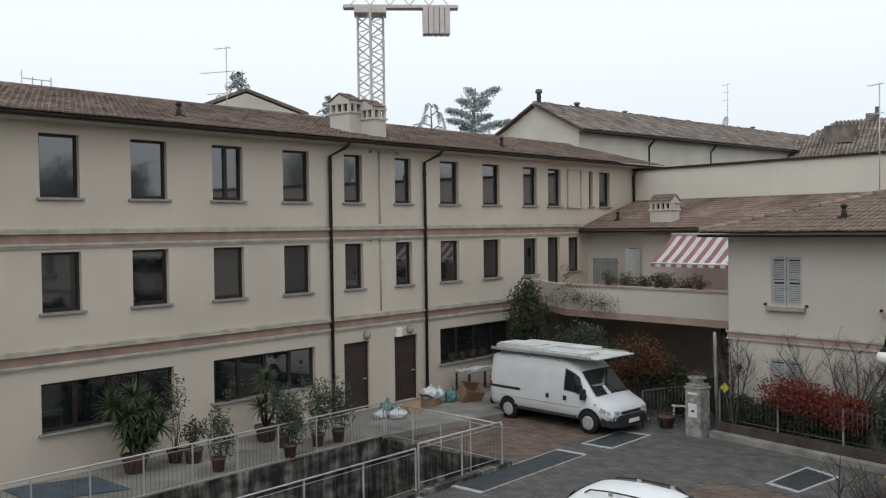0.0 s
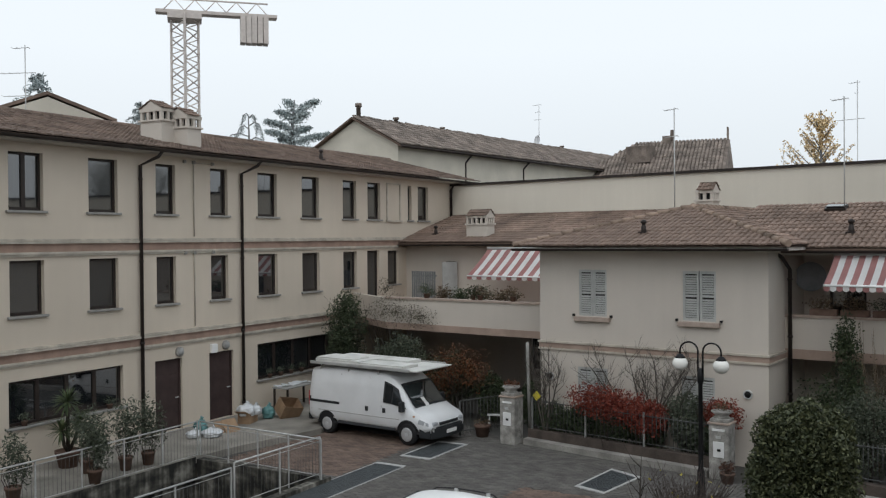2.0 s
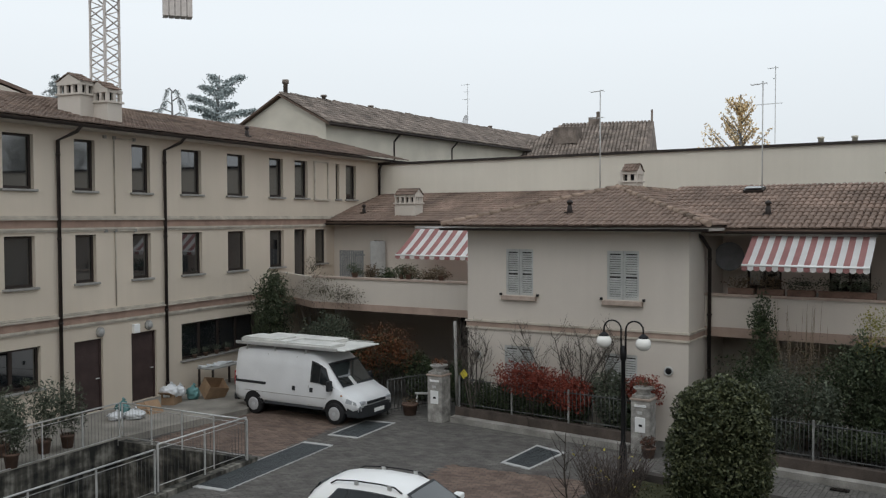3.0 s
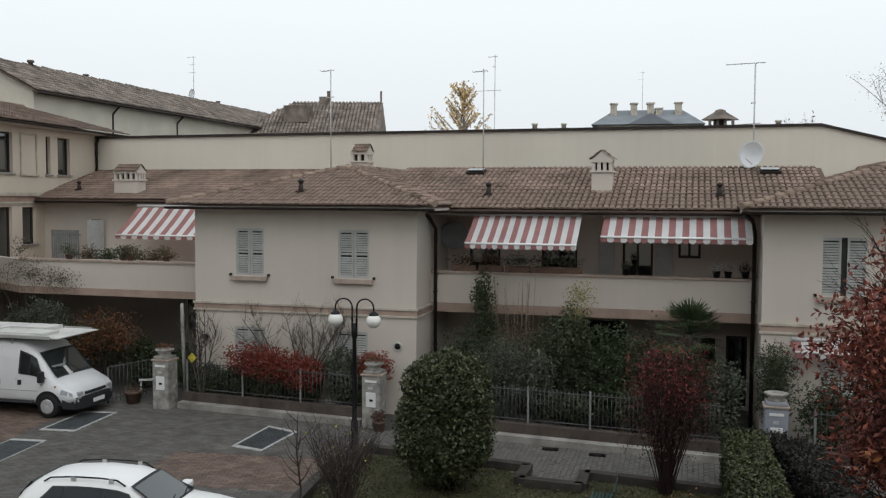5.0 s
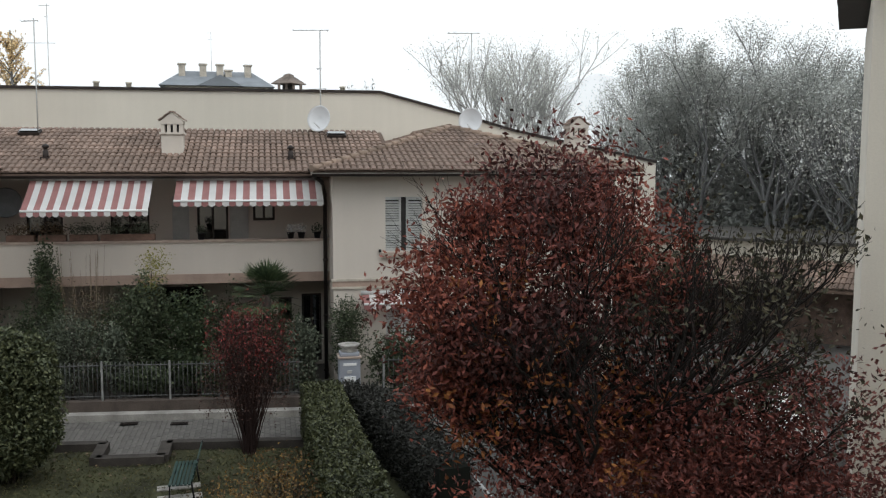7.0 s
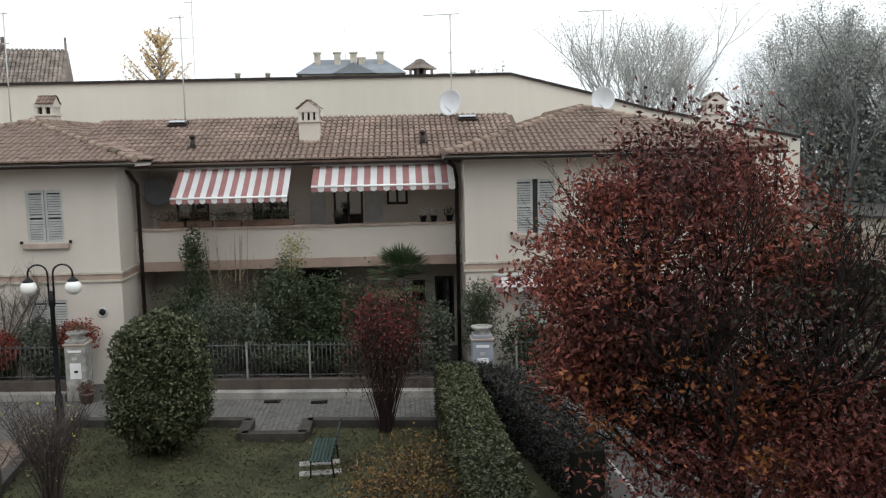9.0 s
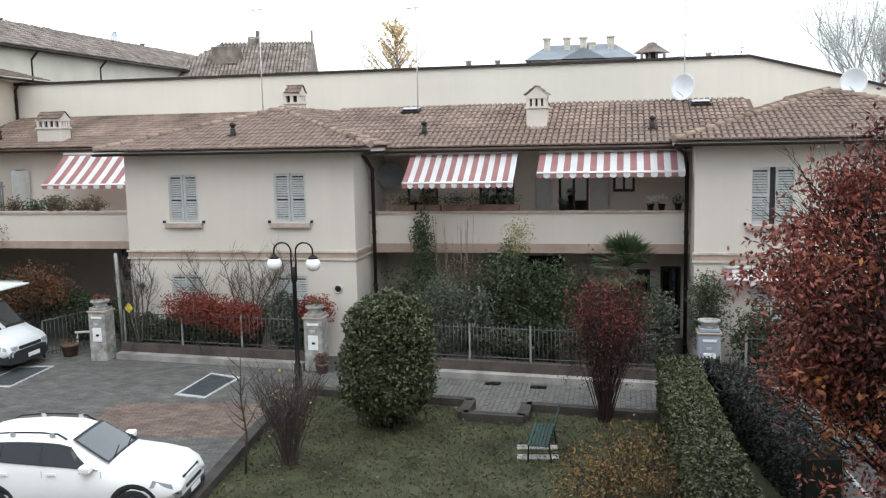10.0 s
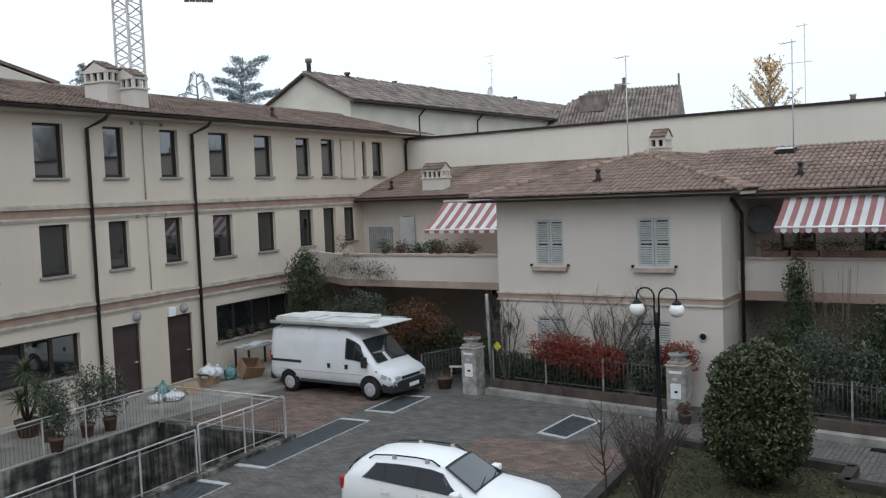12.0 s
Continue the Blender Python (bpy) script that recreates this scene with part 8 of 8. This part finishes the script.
# Slate colour lightened to stand in for the haze over the distance.
part("roof", bm, material("haze_lightened_slate", (0.22, 0.24, 0.26), 0.9, vary=0.1, scale=0.6), ap)
for k_ in (-0.62, -0.25, 0.05, 0.2, 0.55):
    p = c + dd * hw * k_ + nn * 1.5
    b = bmesh.new()
    box(b, p.x - 0.32, p.x + 0.32, p.y - 0.4, p.y + 0.4, ze + 0.5, zt + (0.45 if k_ != 0.2 else -0.1))
    box(b, p.x - 0.42, p.x + 0.42, p.y - 0.5, p.y + 0.5, zt + (0.45 if k_ != 0.2 else -0.1), zt + (0.6 if k_ != 0.2 else 0.05))
    part("chimney", b, MOULD, ap)
b = bmesh.new()
p = c + dd * hw * 0.05 - nn * 2
prism(b, [p - dd * 2.2 + Vector((0, 0, ze)), p + dd * 2.2 + Vector((0, 0, ze)), p + Vector((0, 0, ze + 1.1))], nn * 3)
part("gable", b, MATS["haze_lightened_slate"], ap)
aerial(Matrix.Translation(c - dd * hw * 0.1 + nn * 3 + Vector((0, 0, zt))), 4.0, [(0.97, 0.4, 3), (0.8, 0.4, 3)])
# tiled turret cap on the skyline
tr = thing("turret", "small tiled turret on posts behind the wall", "turret", Matrix.Translation(polar(8.15, 52)))
z = rise(4.5, 52)
for x in (-0.6, -0.2, 0.2, 0.6):
    part("post", boxes((x - 0.07, x + 0.07, -0.5, -0.36, 0, z + 0.1)), TILE_OLD, tr)
# Dark block paints the shade between the turret's posts.
part("core", boxes((-0.3, 0.3, -0.2, 0.4, 0, z + 0.1)), dark, tr)
b = bmesh.new()
lathe(b, ((1.0, z + 0.1), (0.95, z + 0.16), (0.3, z + 0.55), (0.28, z + 0.62), (0.1, z + 0.7)), 4)
part("cap", b, TILE_OLD, tr)
# small flues along the wall top
for az, r_ in ((-3.0, 44), (-1.2, 46), (54 - 43.5 + 0.9, 43)):
    ob = thing("flue", "short pale flue behind the boundary wall", "flue", Matrix.Translation(polar(az, r_)), "skyline flues")
    b = bmesh.new()
    lathe(b, ((0.12, 0.0), (0.12, rise(4.42, r_)), (0.15, rise(4.42, r_)), (0.15, rise(4.52, r_))), 10)
    part("pipe", b, PLASTER_FAR, ob)


# tower crane; fog is put into its pale paint, counterweight included
PALE = material("haze_paled_crane_paint", (0.60, 0.54, 0.50), 0.6, vary=0.06)
crane = thing("tower_crane", "pale tower crane with a lattice mast", "crane")
R = 75.0
c = polar(-45.72, R)
hwm = R * math.tan(radians(1.12)) / 2
zj = rise(13.35, R)
n = 26
z0, z1 = 8.0, zj
for i in range(4):
    sx, sy = ((-1, -1), (1, -1), (1, 1), (-1, 1))[i]
    b = bmesh.new()
    box(b, c.x + sx * hwm - 0.07, c.x + sx * hwm + 0.07, c.y + sy * hwm - 0.07, c.y + sy * hwm + 0.07, z0, z1)
    part("mast_leg", b, PALE, crane)
b = bmesh.new()
for k_ in range(n):
    za, zb = z0 + (z1 - z0) * k_ / n, z0 + (z1 - z0) * (k_ + 1) / n
    for i in range(4):
        p_, q_ = ((-1, -1), (1, -1), (1, 1), (-1, 1))[i], ((1, -1), (1, 1), (-1, 1), (-1, -1))[i]
        if k_ % 2:
            p_, q_ = q_, p_
        tube(b, ((c.x + p_[0] * hwm, c.y + p_[1] * hwm, za), (c.x + q_[0] * hwm, c.y + q_[1] * hwm, zb)), 0.055, 4)
part("lattice", b, PALE, crane)["kind"] = "stuff"
jd = Vector((math.cos(radians(45.7)), math.sin(radians(45.7)), 0))
b = bmesh.new()
box(b, -2.2, 7.2, -0.5, 0.5, 0.1, 0.35)
box(b, -1.3, 1.3, -1.0, 1.0, -0.4, 0.15)
for k_ in range(5):
    tube(b, ((-1.6 + k_ * 1.6, -0.5, 0.3), (-0.8 + k_ * 1.6, 0, 1.3), (k_ * 1.6, -0.5, 0.3)), 0.05, 4)
tube(b, ((-1.6, 0, 1.3), (6.5, 0, 1.3)), 0.07, 5)
bmesh.ops.transform(b, matrix=Matrix.Translation((c.x, c.y, zj)) @ pose(0, 0, 0, 0, 0, 45.7), verts=b.verts[:])
part("jib", b, PALE, crane)
b = bmesh.new()
for k_ in range(5):
    box(b, 4.3 + k_ * 0.45, 4.7 + k_ * 0.45, -0.6, 0.6, -2.0, 0.2)
bmesh.ops.transform(b, matrix=Matrix.Translation((c.x, c.y, zj)) @ pose(0, 0, 0, 0, 0, 45.7), verts=b.verts[:])
part("counterweight", b, PALE, crane, "grey concrete counterweight")


# ---- distant trees ----
FAR = "distant trees"


def far_tree(az, r, top_el, wide, label, mat, bark, n, leaf, name="tree", stemsn=7, low=0.25, puff=0.055):
    random.seed(int(az * 10) + 5)
    h = rise(top_el, r)
    ob = thing(name, label, "tree", Matrix.Translation(polar(az, r)), FAR)
    bm = bmesh.new()
    tips = []
    for k_ in range(stemsn):
        a = 6.28 * k_ / stemsn + random.uniform(-0.3, 0.3)
        grow(bm, Vector((0, 0, h * 0.03 * k_)), Vector((math.cos(a) * 0.35, math.sin(a) * 0.35, 1)).normalized(), h * 0.3, 0.011 * h, 4, tips, 0.36, 0.2)
    part("trunk", bm, bark, ob)
    zs = [b_.z for a_, b_ in tips]
    f = h / max(zs)
    for v in ob.children[0].data.vertices:
        v.co.z *= f
        v.co.x *= wide / h * 1.6
        v.co.y *= wide / h * 1.6
    P = []
    for a_, b_ in tips:
        for _ in range(max(1, n // len(tips))):
            q = a_.lerp(b_, random.uniform(-0.4, 1.1))
            g = wide * puff
            P.append((q.x * wide / h * 1.6 + random.gauss(0, g), q.y * wide / h * 1.6 + random.gauss(0, g), q.z * f + random.gauss(0, g)))
    P = [p for p in P if p[2] < h]
    leaf_mesh("crown", P, leaf[0], leaf[1], mat, ob)
    return ob


# Leaf and bark colours of the far trees are paled to stand in for fog.
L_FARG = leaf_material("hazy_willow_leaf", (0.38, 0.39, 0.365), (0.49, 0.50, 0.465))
L_FARW = leaf_material("haze_paled_leaf", (0.46, 0.46, 0.42), (0.64, 0.64, 0.59))
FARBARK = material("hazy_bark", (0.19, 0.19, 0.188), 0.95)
far_tree(22.4, 62, 8.0, 9.0, "pale leafless tree, its fog painted into the colours", L_FARW, material("pale_hazy_bark", (0.46, 0.455, 0.44), 0.95), 30000, (0.12, 0.05), stemsn=9, puff=0.035)
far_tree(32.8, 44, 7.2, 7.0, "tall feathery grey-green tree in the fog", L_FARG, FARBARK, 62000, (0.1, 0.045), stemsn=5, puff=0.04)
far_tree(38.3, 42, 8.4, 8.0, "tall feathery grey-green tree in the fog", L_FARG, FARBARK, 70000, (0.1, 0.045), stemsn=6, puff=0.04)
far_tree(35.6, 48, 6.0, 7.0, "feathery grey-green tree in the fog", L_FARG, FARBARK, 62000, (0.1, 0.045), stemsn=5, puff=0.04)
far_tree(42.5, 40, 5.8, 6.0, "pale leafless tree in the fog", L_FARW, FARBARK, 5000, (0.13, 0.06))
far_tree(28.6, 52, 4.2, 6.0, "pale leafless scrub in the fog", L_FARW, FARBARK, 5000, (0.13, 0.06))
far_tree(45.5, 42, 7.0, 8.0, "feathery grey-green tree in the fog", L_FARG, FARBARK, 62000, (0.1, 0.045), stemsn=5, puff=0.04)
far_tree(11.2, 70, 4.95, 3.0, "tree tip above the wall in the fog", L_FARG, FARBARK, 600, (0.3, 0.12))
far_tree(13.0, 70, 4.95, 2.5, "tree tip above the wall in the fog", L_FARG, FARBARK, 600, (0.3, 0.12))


def conifer(az, r, top_el, base_el, wide, label, mat, name, droop, n=26):
    h, zb = rise(top_el, r), rise(base_el, r)
    ob = thing(name, label, "tree", Matrix.Translation(polar(az, r)), FAR)
    bm = bmesh.new()
    tube(bm, ((0, 0, 0), (0, 0, h)), [0.35, 0.04], 8)
    P = []
    for i in range(n):
        t = i / n
        z = zb + (h - zb) * (t ** 0.9)
        ln_ = wide * (1 - t) ** 0.75 * random.uniform(0.7, 1.15) + 0.25
        a = i * 2.4 + random.uniform(-0.3, 0.3)
        e = Vector((math.cos(a) * ln_, math.sin(a) * ln_, z - droop * ln_ + 0.0))
        st = Vector((0, 0, z))
        mid = st.lerp(e, 0.5) + Vector((0, 0, 0.12 * ln_))
        tube(bm, (st, mid, e), [0.07, 0.05, 0.02], 4)
        for _ in range(int(60 * ln_ / wide) + 25):
            u = random.random()
            q = (st.lerp(mid, u * 2) if u < 0.5 else mid.lerp(e, u * 2 - 1))
            w_ = 0.28 * ln_ * (0.3 + u)
            P.append((q.x + random.gauss(0, w_ * 0.5), q.y + random.gauss(0, w_ * 0.5), q.z + random.gauss(-0.05, 0.12)))
    part("trunk", bm, FARBARK, ob)
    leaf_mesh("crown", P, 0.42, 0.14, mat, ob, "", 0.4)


def cedar_in_fog(az, r):
    """A broad cedar: a leaning top and flat plates of needles on long level limbs."""
    ob = thing("cedar", "broad cedar with tiered branches in the fog", "tree", Matrix.Translation(polar(az, r)), FAR)
    z0 = rise(4.5, r)
    bm = bmesh.new()
    tube(bm, ((0, 0, 0), (0, 0, z0), (0.0, 0, z0 + 3.0), (0.25, 0, z0 + 5.2)), [0.35, 0.25, 0.14, 0.04], 8)
    side = polar(az + 90, 1.0)
    deep = polar(az, 1.0)
    P = []
    # height over the base, reach to the side, rise of the limb's end, depth
    for h, reach, lift, dp in ((0.2, 4.4, 0.2, 0.3), (0.5, -2.2, 0.1, 0.6), (0.9, 3.0, 0.5, -0.4), (1.3, -2.5, 0.2, 0.2), (1.8, 2.9, 0.9, 0.5), (2.2, -1.9, 0.5, -0.5), (2.5, 1.3, 0.7, 0.8), (2.9, -2.0, 0.7, 0.3), (3.3, 1.1, 0.9, -0.3), (3.7, -1.0, 0.7, 0.4), (4.0, 1.9, 1.25, 0.2), (4.5, -0.4, 0.7, 0.0), (0.3, -1.5, 0.2, -1.6), (1.0, 1.4, 0.3, -1.8), (1.9, -0.9, 0.4, 1.6)):
        a = Vector((0, 0, z0 + h))
        e = a + side * reach + deep * dp + Vector((0, 0, lift))
        m = a.lerp(e, 0.55) + Vector((0, 0, 0.18))
        tube(bm, (a, m, e), [0.09, 0.06, 0.02], 5)
        for _ in range(int(330 * abs(reach) + 160)):
            t = random.random() ** 0.8
            q = a.lerp(m, t * 2) if t < 0.5 else m.lerp(e, t * 2 - 1)
            w_ = 0.55 * (1 - 0.6 * t) + 0.08
            P.append(tuple(q + side * random.gauss(0, w_ * 0.5) + deep * random.gauss(0, w_) + Vector((0, 0, -abs(random.gauss(0, 0.13 + 0.12 * (1 - t))) + 0.06))))
    part("trunk", bm, FARBARK, ob)
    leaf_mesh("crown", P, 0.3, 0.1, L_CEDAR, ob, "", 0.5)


def weeping_conifer(az, r):
    """A thin pale conifer whose limbs arch over and hang."""
    ob = thing("conifer", "pale drooping conifer in the fog", "tree", Matrix.Translation(polar(az, r)), FAR)
    z0 = rise(5.0, r)
    bm = bmesh.new()
    tube(bm, ((0, 0, 0), (0, 0, z0), (-0.1, 0, z0 + 3.3)), [0.2, 0.12, 0.04], 7)
    side = polar(az + 90, 1.0)
    P = []
    for h, reach in ((3.3, -0.6), (3.2, 0.55), (2.6, 1.0), (2.3, -1.0), (1.7, -1.9), (1.4, 1.2), (0.9, -1.7), (0.5, 1.3), (0.3, -1.2)):
        a = Vector((0, 0, z0 + h))
        pts = [a, a + side * reach * 0.4 + Vector((0, 0, 0.3)), a + side * reach * 0.75 + Vector((0, 0, 0.15)), a + side * reach + Vector((0, 0, -0.5)), a + side * reach * 1.08 + Vector((0, 0, -1.1))]
        tube(bm, pts, [0.05, 0.045, 0.035, 0.025, 0.015], 5)
        for p_, q_ in zip(pts[1:], pts[2:]):
            for _ in range(70):
                c = p_.lerp(q_, random.random())
                P.append((c.x + random.gauss(0, 0.07), c.y + random.gauss(0, 0.07), c.z - abs(random.gauss(0, 0.28))))
    part("trunk", bm, FARBARK, ob)
    # The needles' pale colour carries the fog.
    leaf_mesh("crown", P, 0.2, 0.05, leaf_material("haze_paled_needles", (0.38, 0.42, 0.42), (0.52, 0.56, 0.56)), ob, "", 0.0, 1.5)



# Haze is painted into the needle colours of these conifers.
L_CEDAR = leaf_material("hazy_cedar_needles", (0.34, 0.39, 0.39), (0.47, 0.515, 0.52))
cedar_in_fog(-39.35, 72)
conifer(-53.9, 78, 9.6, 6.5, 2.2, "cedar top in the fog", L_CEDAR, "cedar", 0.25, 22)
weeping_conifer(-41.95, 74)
conifer(-48.3, 80, 8.2, 6.5, 1.4, "pale conifer in the fog", leaf_material("haze_paler_needles", (0.42, 0.46, 0.46), (0.55, 0.58, 0.58)), "conifer", 0.2, 16)
L_GINK = leaf_material("ginkgo_leaf", (0.62, 0.44, 0.22), (0.82, 0.66, 0.42))
gk = thing("ginkgo", "tall narrow ginkgo with yellow autumn leaves", "tree", Matrix.Translation(polar(-7.4, 60)), FAR)
h = rise(7.2, 60)
bm = bmesh.new()
tube(bm, ((0, 0, 0), (0, 0, h)), [0.25, 0.03], 7)
P = []
for i in range(60):
    z = random.uniform(7.5, h - 1.0)
    t = (z - 7.5) / (h - 7.5)
    a = random.uniform(0, 6.28)
    ln_ = (2.9 * (1 - t) + 0.5) * random.uniform(0.5, 1.15)
    e = Vector((math.cos(a) * ln_ * 0.8, math.sin(a) * ln_ * 0.8, z + ln_ * 0.85))
    tube(bm, ((0, 0, z), e), [0.05, 0.015], 4)
    for _ in range(60):
        q = Vector((0, 0, z)).lerp(e, random.uniform(0.2, 1.05))
        P.append((q.x + random.gauss(0, 0.07), q.y + random.gauss(0, 0.07), q.z + random.gauss(0, 0.08)))
for _ in range(300):
    z = random.uniform(8, h)
    P.append((random.gauss(0, 0.12), random.gauss(0, 0.12), z))
part("trunk", bm, FARBARK, gk)
leaf_mesh("crown", P, 0.14, 0.12, L_GINK, gk)
far_tree(-9.6, 60, 5.2, 1.2, "small yellow tree tip above the wall", L_GINK, FARBARK, 300, (0.2, 0.15), "ginkgo", 3)
aerial(Matrix.Translation(polar(-5.5, 46, rise(3.8, 46))), 4.0, [(0.97, 0.35, 5), (0.85, 0.1, 1), (0.55, 0.9, 3)], foot=9.3)

# scrub behind the garages; its greyed leaf colour stands in for haze
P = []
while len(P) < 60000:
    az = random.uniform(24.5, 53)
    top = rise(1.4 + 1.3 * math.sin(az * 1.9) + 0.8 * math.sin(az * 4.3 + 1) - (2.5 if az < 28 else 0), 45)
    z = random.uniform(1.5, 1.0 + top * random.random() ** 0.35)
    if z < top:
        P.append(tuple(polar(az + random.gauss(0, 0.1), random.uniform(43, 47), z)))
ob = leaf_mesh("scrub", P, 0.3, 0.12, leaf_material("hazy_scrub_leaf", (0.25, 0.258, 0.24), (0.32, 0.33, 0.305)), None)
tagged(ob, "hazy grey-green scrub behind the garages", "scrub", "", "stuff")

# hill whose near-white colour and added glow stand in for fog
bm = bmesh.new()
N = 24
pts = [polar(20 + 22 * i / N, 380) + Vector((0, 0, rise(2.0 + 3.3 * math.exp(-((i / N - 0.33) / 0.22) ** 2) + 0.15 * math.sin(i * 1.7), 380))) for i in range(N + 1)]
for p_, q_ in zip(pts, pts[1:]):
    poly(bm, [(p_.x, p_.y, 0), (q_.x, q_.y, 0), q_, p_])
HILL = material("fog_glow_hill", (0.80, 0.82, 0.83), 1.0, vary=0.015, scale=0.01)
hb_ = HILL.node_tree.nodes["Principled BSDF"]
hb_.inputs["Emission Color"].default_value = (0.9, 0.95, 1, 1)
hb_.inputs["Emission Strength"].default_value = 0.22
structure("backdrop_hill", bm, HILL, "faint wooded hill, fog painted in as pale glowing colour", "hill")

# ---- east side: low garages, parked cars, near house corner ----
gar = thing("garage_block", "long low block with a tiled canopy and a pale fascia", "garage")
a, b = polar(27.0, 36.5), polar(50.0, 33)
dd = (b - a).normalized()
nn = Vector((-dd.y, dd.x, 0))
zt = rise(-4.85, 34)
bm = bmesh.new()
prism(bm, [a, b, b + Vector((0, 0, zt)), a + Vector((0, 0, zt))], nn * 6)
part("wall", bm, PLASTER_FAR, gar)
bm = bmesh.new()
prism(bm, [a - nn * 0.06, b - nn * 0.06, b - nn * 0.06 + Vector((0, 0, zt - 0.7)), a - nn * 0.06 + Vector((0, 0, zt - 0.7))], nn * 0.05)
part("brick_front", bm, material("dark_brick_front", (0.15, 0.105, 0.085), 0.95, vary=0.25, scale=3, bump=0.3), gar, "dark brick front under the canopy")
bm = bmesh.new()
prism(bm, [a - nn * 0.2 + Vector((0, 0, zt)), b - nn * 0.2 + Vector((0, 0, zt)), b - nn * 0.2 + Vector((0, 0, zt + 0.1)), a - nn * 0.2 + Vector((0, 0, zt + 0.1))], nn * 6.3)
part("coping", bm, material("dark_flat_roof", (0.075, 0.07, 0.064), 0.95, vary=0.25, scale=1.0), gar)
bm = bmesh.new()
lo, hi = zt - 1.35, zt - 0.6
prism(bm, [a - nn * 1.6 + Vector((0, 0, lo)), a + Vector((0, 0, hi)), a + Vector((0, 0, hi - 0.1)), a - nn * 1.6 + Vector((0, 0, lo - 0.1))], b - a)
part("canopy", bm, UNDER, gar)
bm = bmesh.new()
up = nn * 1.6 + Vector((0, 0, hi - lo))
tiles(bm, a - nn * 1.6 + Vector((0, 0, lo + 0.02)), dd, up, (b - a).length, up.length)
part("canopy_tiles", bm, TILE_R, gar)["kind"] = "stuff"
for t in (0.42, 0.52, 0.62, 0.72):
    p = a.lerp(b, t)
    bm = bmesh.new()
    prism(bm, [p - nn * 0.03 + Vector((0, 0, 0.9)), p + dd * 1.1 - nn * 0.03 + Vector((0, 0, 0.9)), p + dd * 1.1 - nn * 0.03 + Vector((0, 0, 1.9)), p - nn * 0.03 + Vector((0, 0, 1.9))], nn * 0.02)
    part("window", bm, GLASS, gar)


def parked_car(m, paint, label):
    ob = thing("parked_car", label, "car", m, "cars parked to the east")
    sh = Shell([(-2.1, 0.4, 0.9, 0.7, 0.8, 0.66, 0.8), (-1.9, 0.3, 1.2, 0.76, 0.85, 0.62, 0.92), (-1.4, 0.28, 1.42, 0.78, 0.86, 0.56, 0.92), (-0.2, 0.28, 1.46, 0.78, 0.86, 0.56, 0.9), (0.45, 0.28, 1.3, 0.78, 0.86, 0.6, 0.9), (1.0, 0.28, 0.98, 0.78, 0.86, 0.68, 0.88), (1.8, 0.3, 0.86, 0.72, 0.82, 0.66, 0.78), (2.1, 0.4, 0.66, 0.6, 0.68, 0.52, 0.6)])
    part("body", sh.mesh(), paint, ob)
    for s_ in (1, -1):
        part("side_window", side_window(sh, -1.5, -0.4, s_, 0.1, 0.88, 0.2, 0), CARGLASS, ob)
        part("side_window", side_window(sh, -0.32, 0.75, s_, 0.1, 0.88, 0, -0.4), CARGLASS, ob)
        for x in (-1.25, 1.3):
            wheel(ob, x, -s_ * 0.74, 0.3, s_, False)
    part("windscreen", windscreen(sh, 0.4, 0.98, 0.06), CARGLASS, ob)


parked_car(Matrix.Translation(polar(31.6, 21)) @ pose(0, 0, 0, 0, 0, 70), material("grey_car_paint", (0.16, 0.17, 0.18), 0.3), "grey car parked beyond the tree")
parked_car(Matrix.Translation(polar(36.6, 20.5)) @ pose(0, 0, 0, 0, 0, 70), WHITEP, "white car parked beyond the tree")
parked_car(Matrix.Translation(polar(24.0, 22)) @ pose(0, 0, 0, 0, 0, 70), material("grey_car_paint", (0.16, 0.17, 0.18), 0.3), "grey car parked beyond the tree")

# corner of the near house on the east side
nh = thing("near_house", "corner of a pale plastered house with a tiled eave", "house")
c = polar(42.1, 13.5)
dv = polar(41.75, 1.0)
sd = Vector((dv.y, -dv.x, 0))
bm = bmesh.new()
prism(bm, [c, c + dv * 7, c + dv * 7 + sd * 3, c + sd * 3], (0, 0, rise(10.2, 13.5)))
part("wall", bm, PLASTER_W, nh)
bm = bmesh.new()
e = c - sd * 0.5
zt = rise(11.0, 13.5)
prism(bm, [e - dv * 0.6, e + dv * 7, e + dv * 7 + sd * 4, e - dv * 0.6 + sd * 4], (0, 0, 0.12))
bmesh.ops.translate(bm, verts=bm.verts[:], vec=(0, 0, zt))
part("roof", bm, GUTTER, nh)
bm = bmesh.new()
tiles(bm, e - dv * 0.6 + Vector((0, 0, zt + 0.14)), dv, sd + Vector((0, 0, 0.3)), 7.5, 3.5)
part("roof_tiles", bm, TILE_R, nh)["kind"] = "stuff"
# the house from whose window the view is taken, behind the eye
structure("wall_viewpoint_house", boxes((-16, 14, -1.6, -1.2, 0, 9.5)), PLASTER, "plastered wall of the house behind the viewpoint", "wall")
structure("roof_viewpoint_house", boxes((-17, 15, -9, -1.0, 9.5, 9.8)), UNDER, "roof of the house behind the viewpoint", "roof")
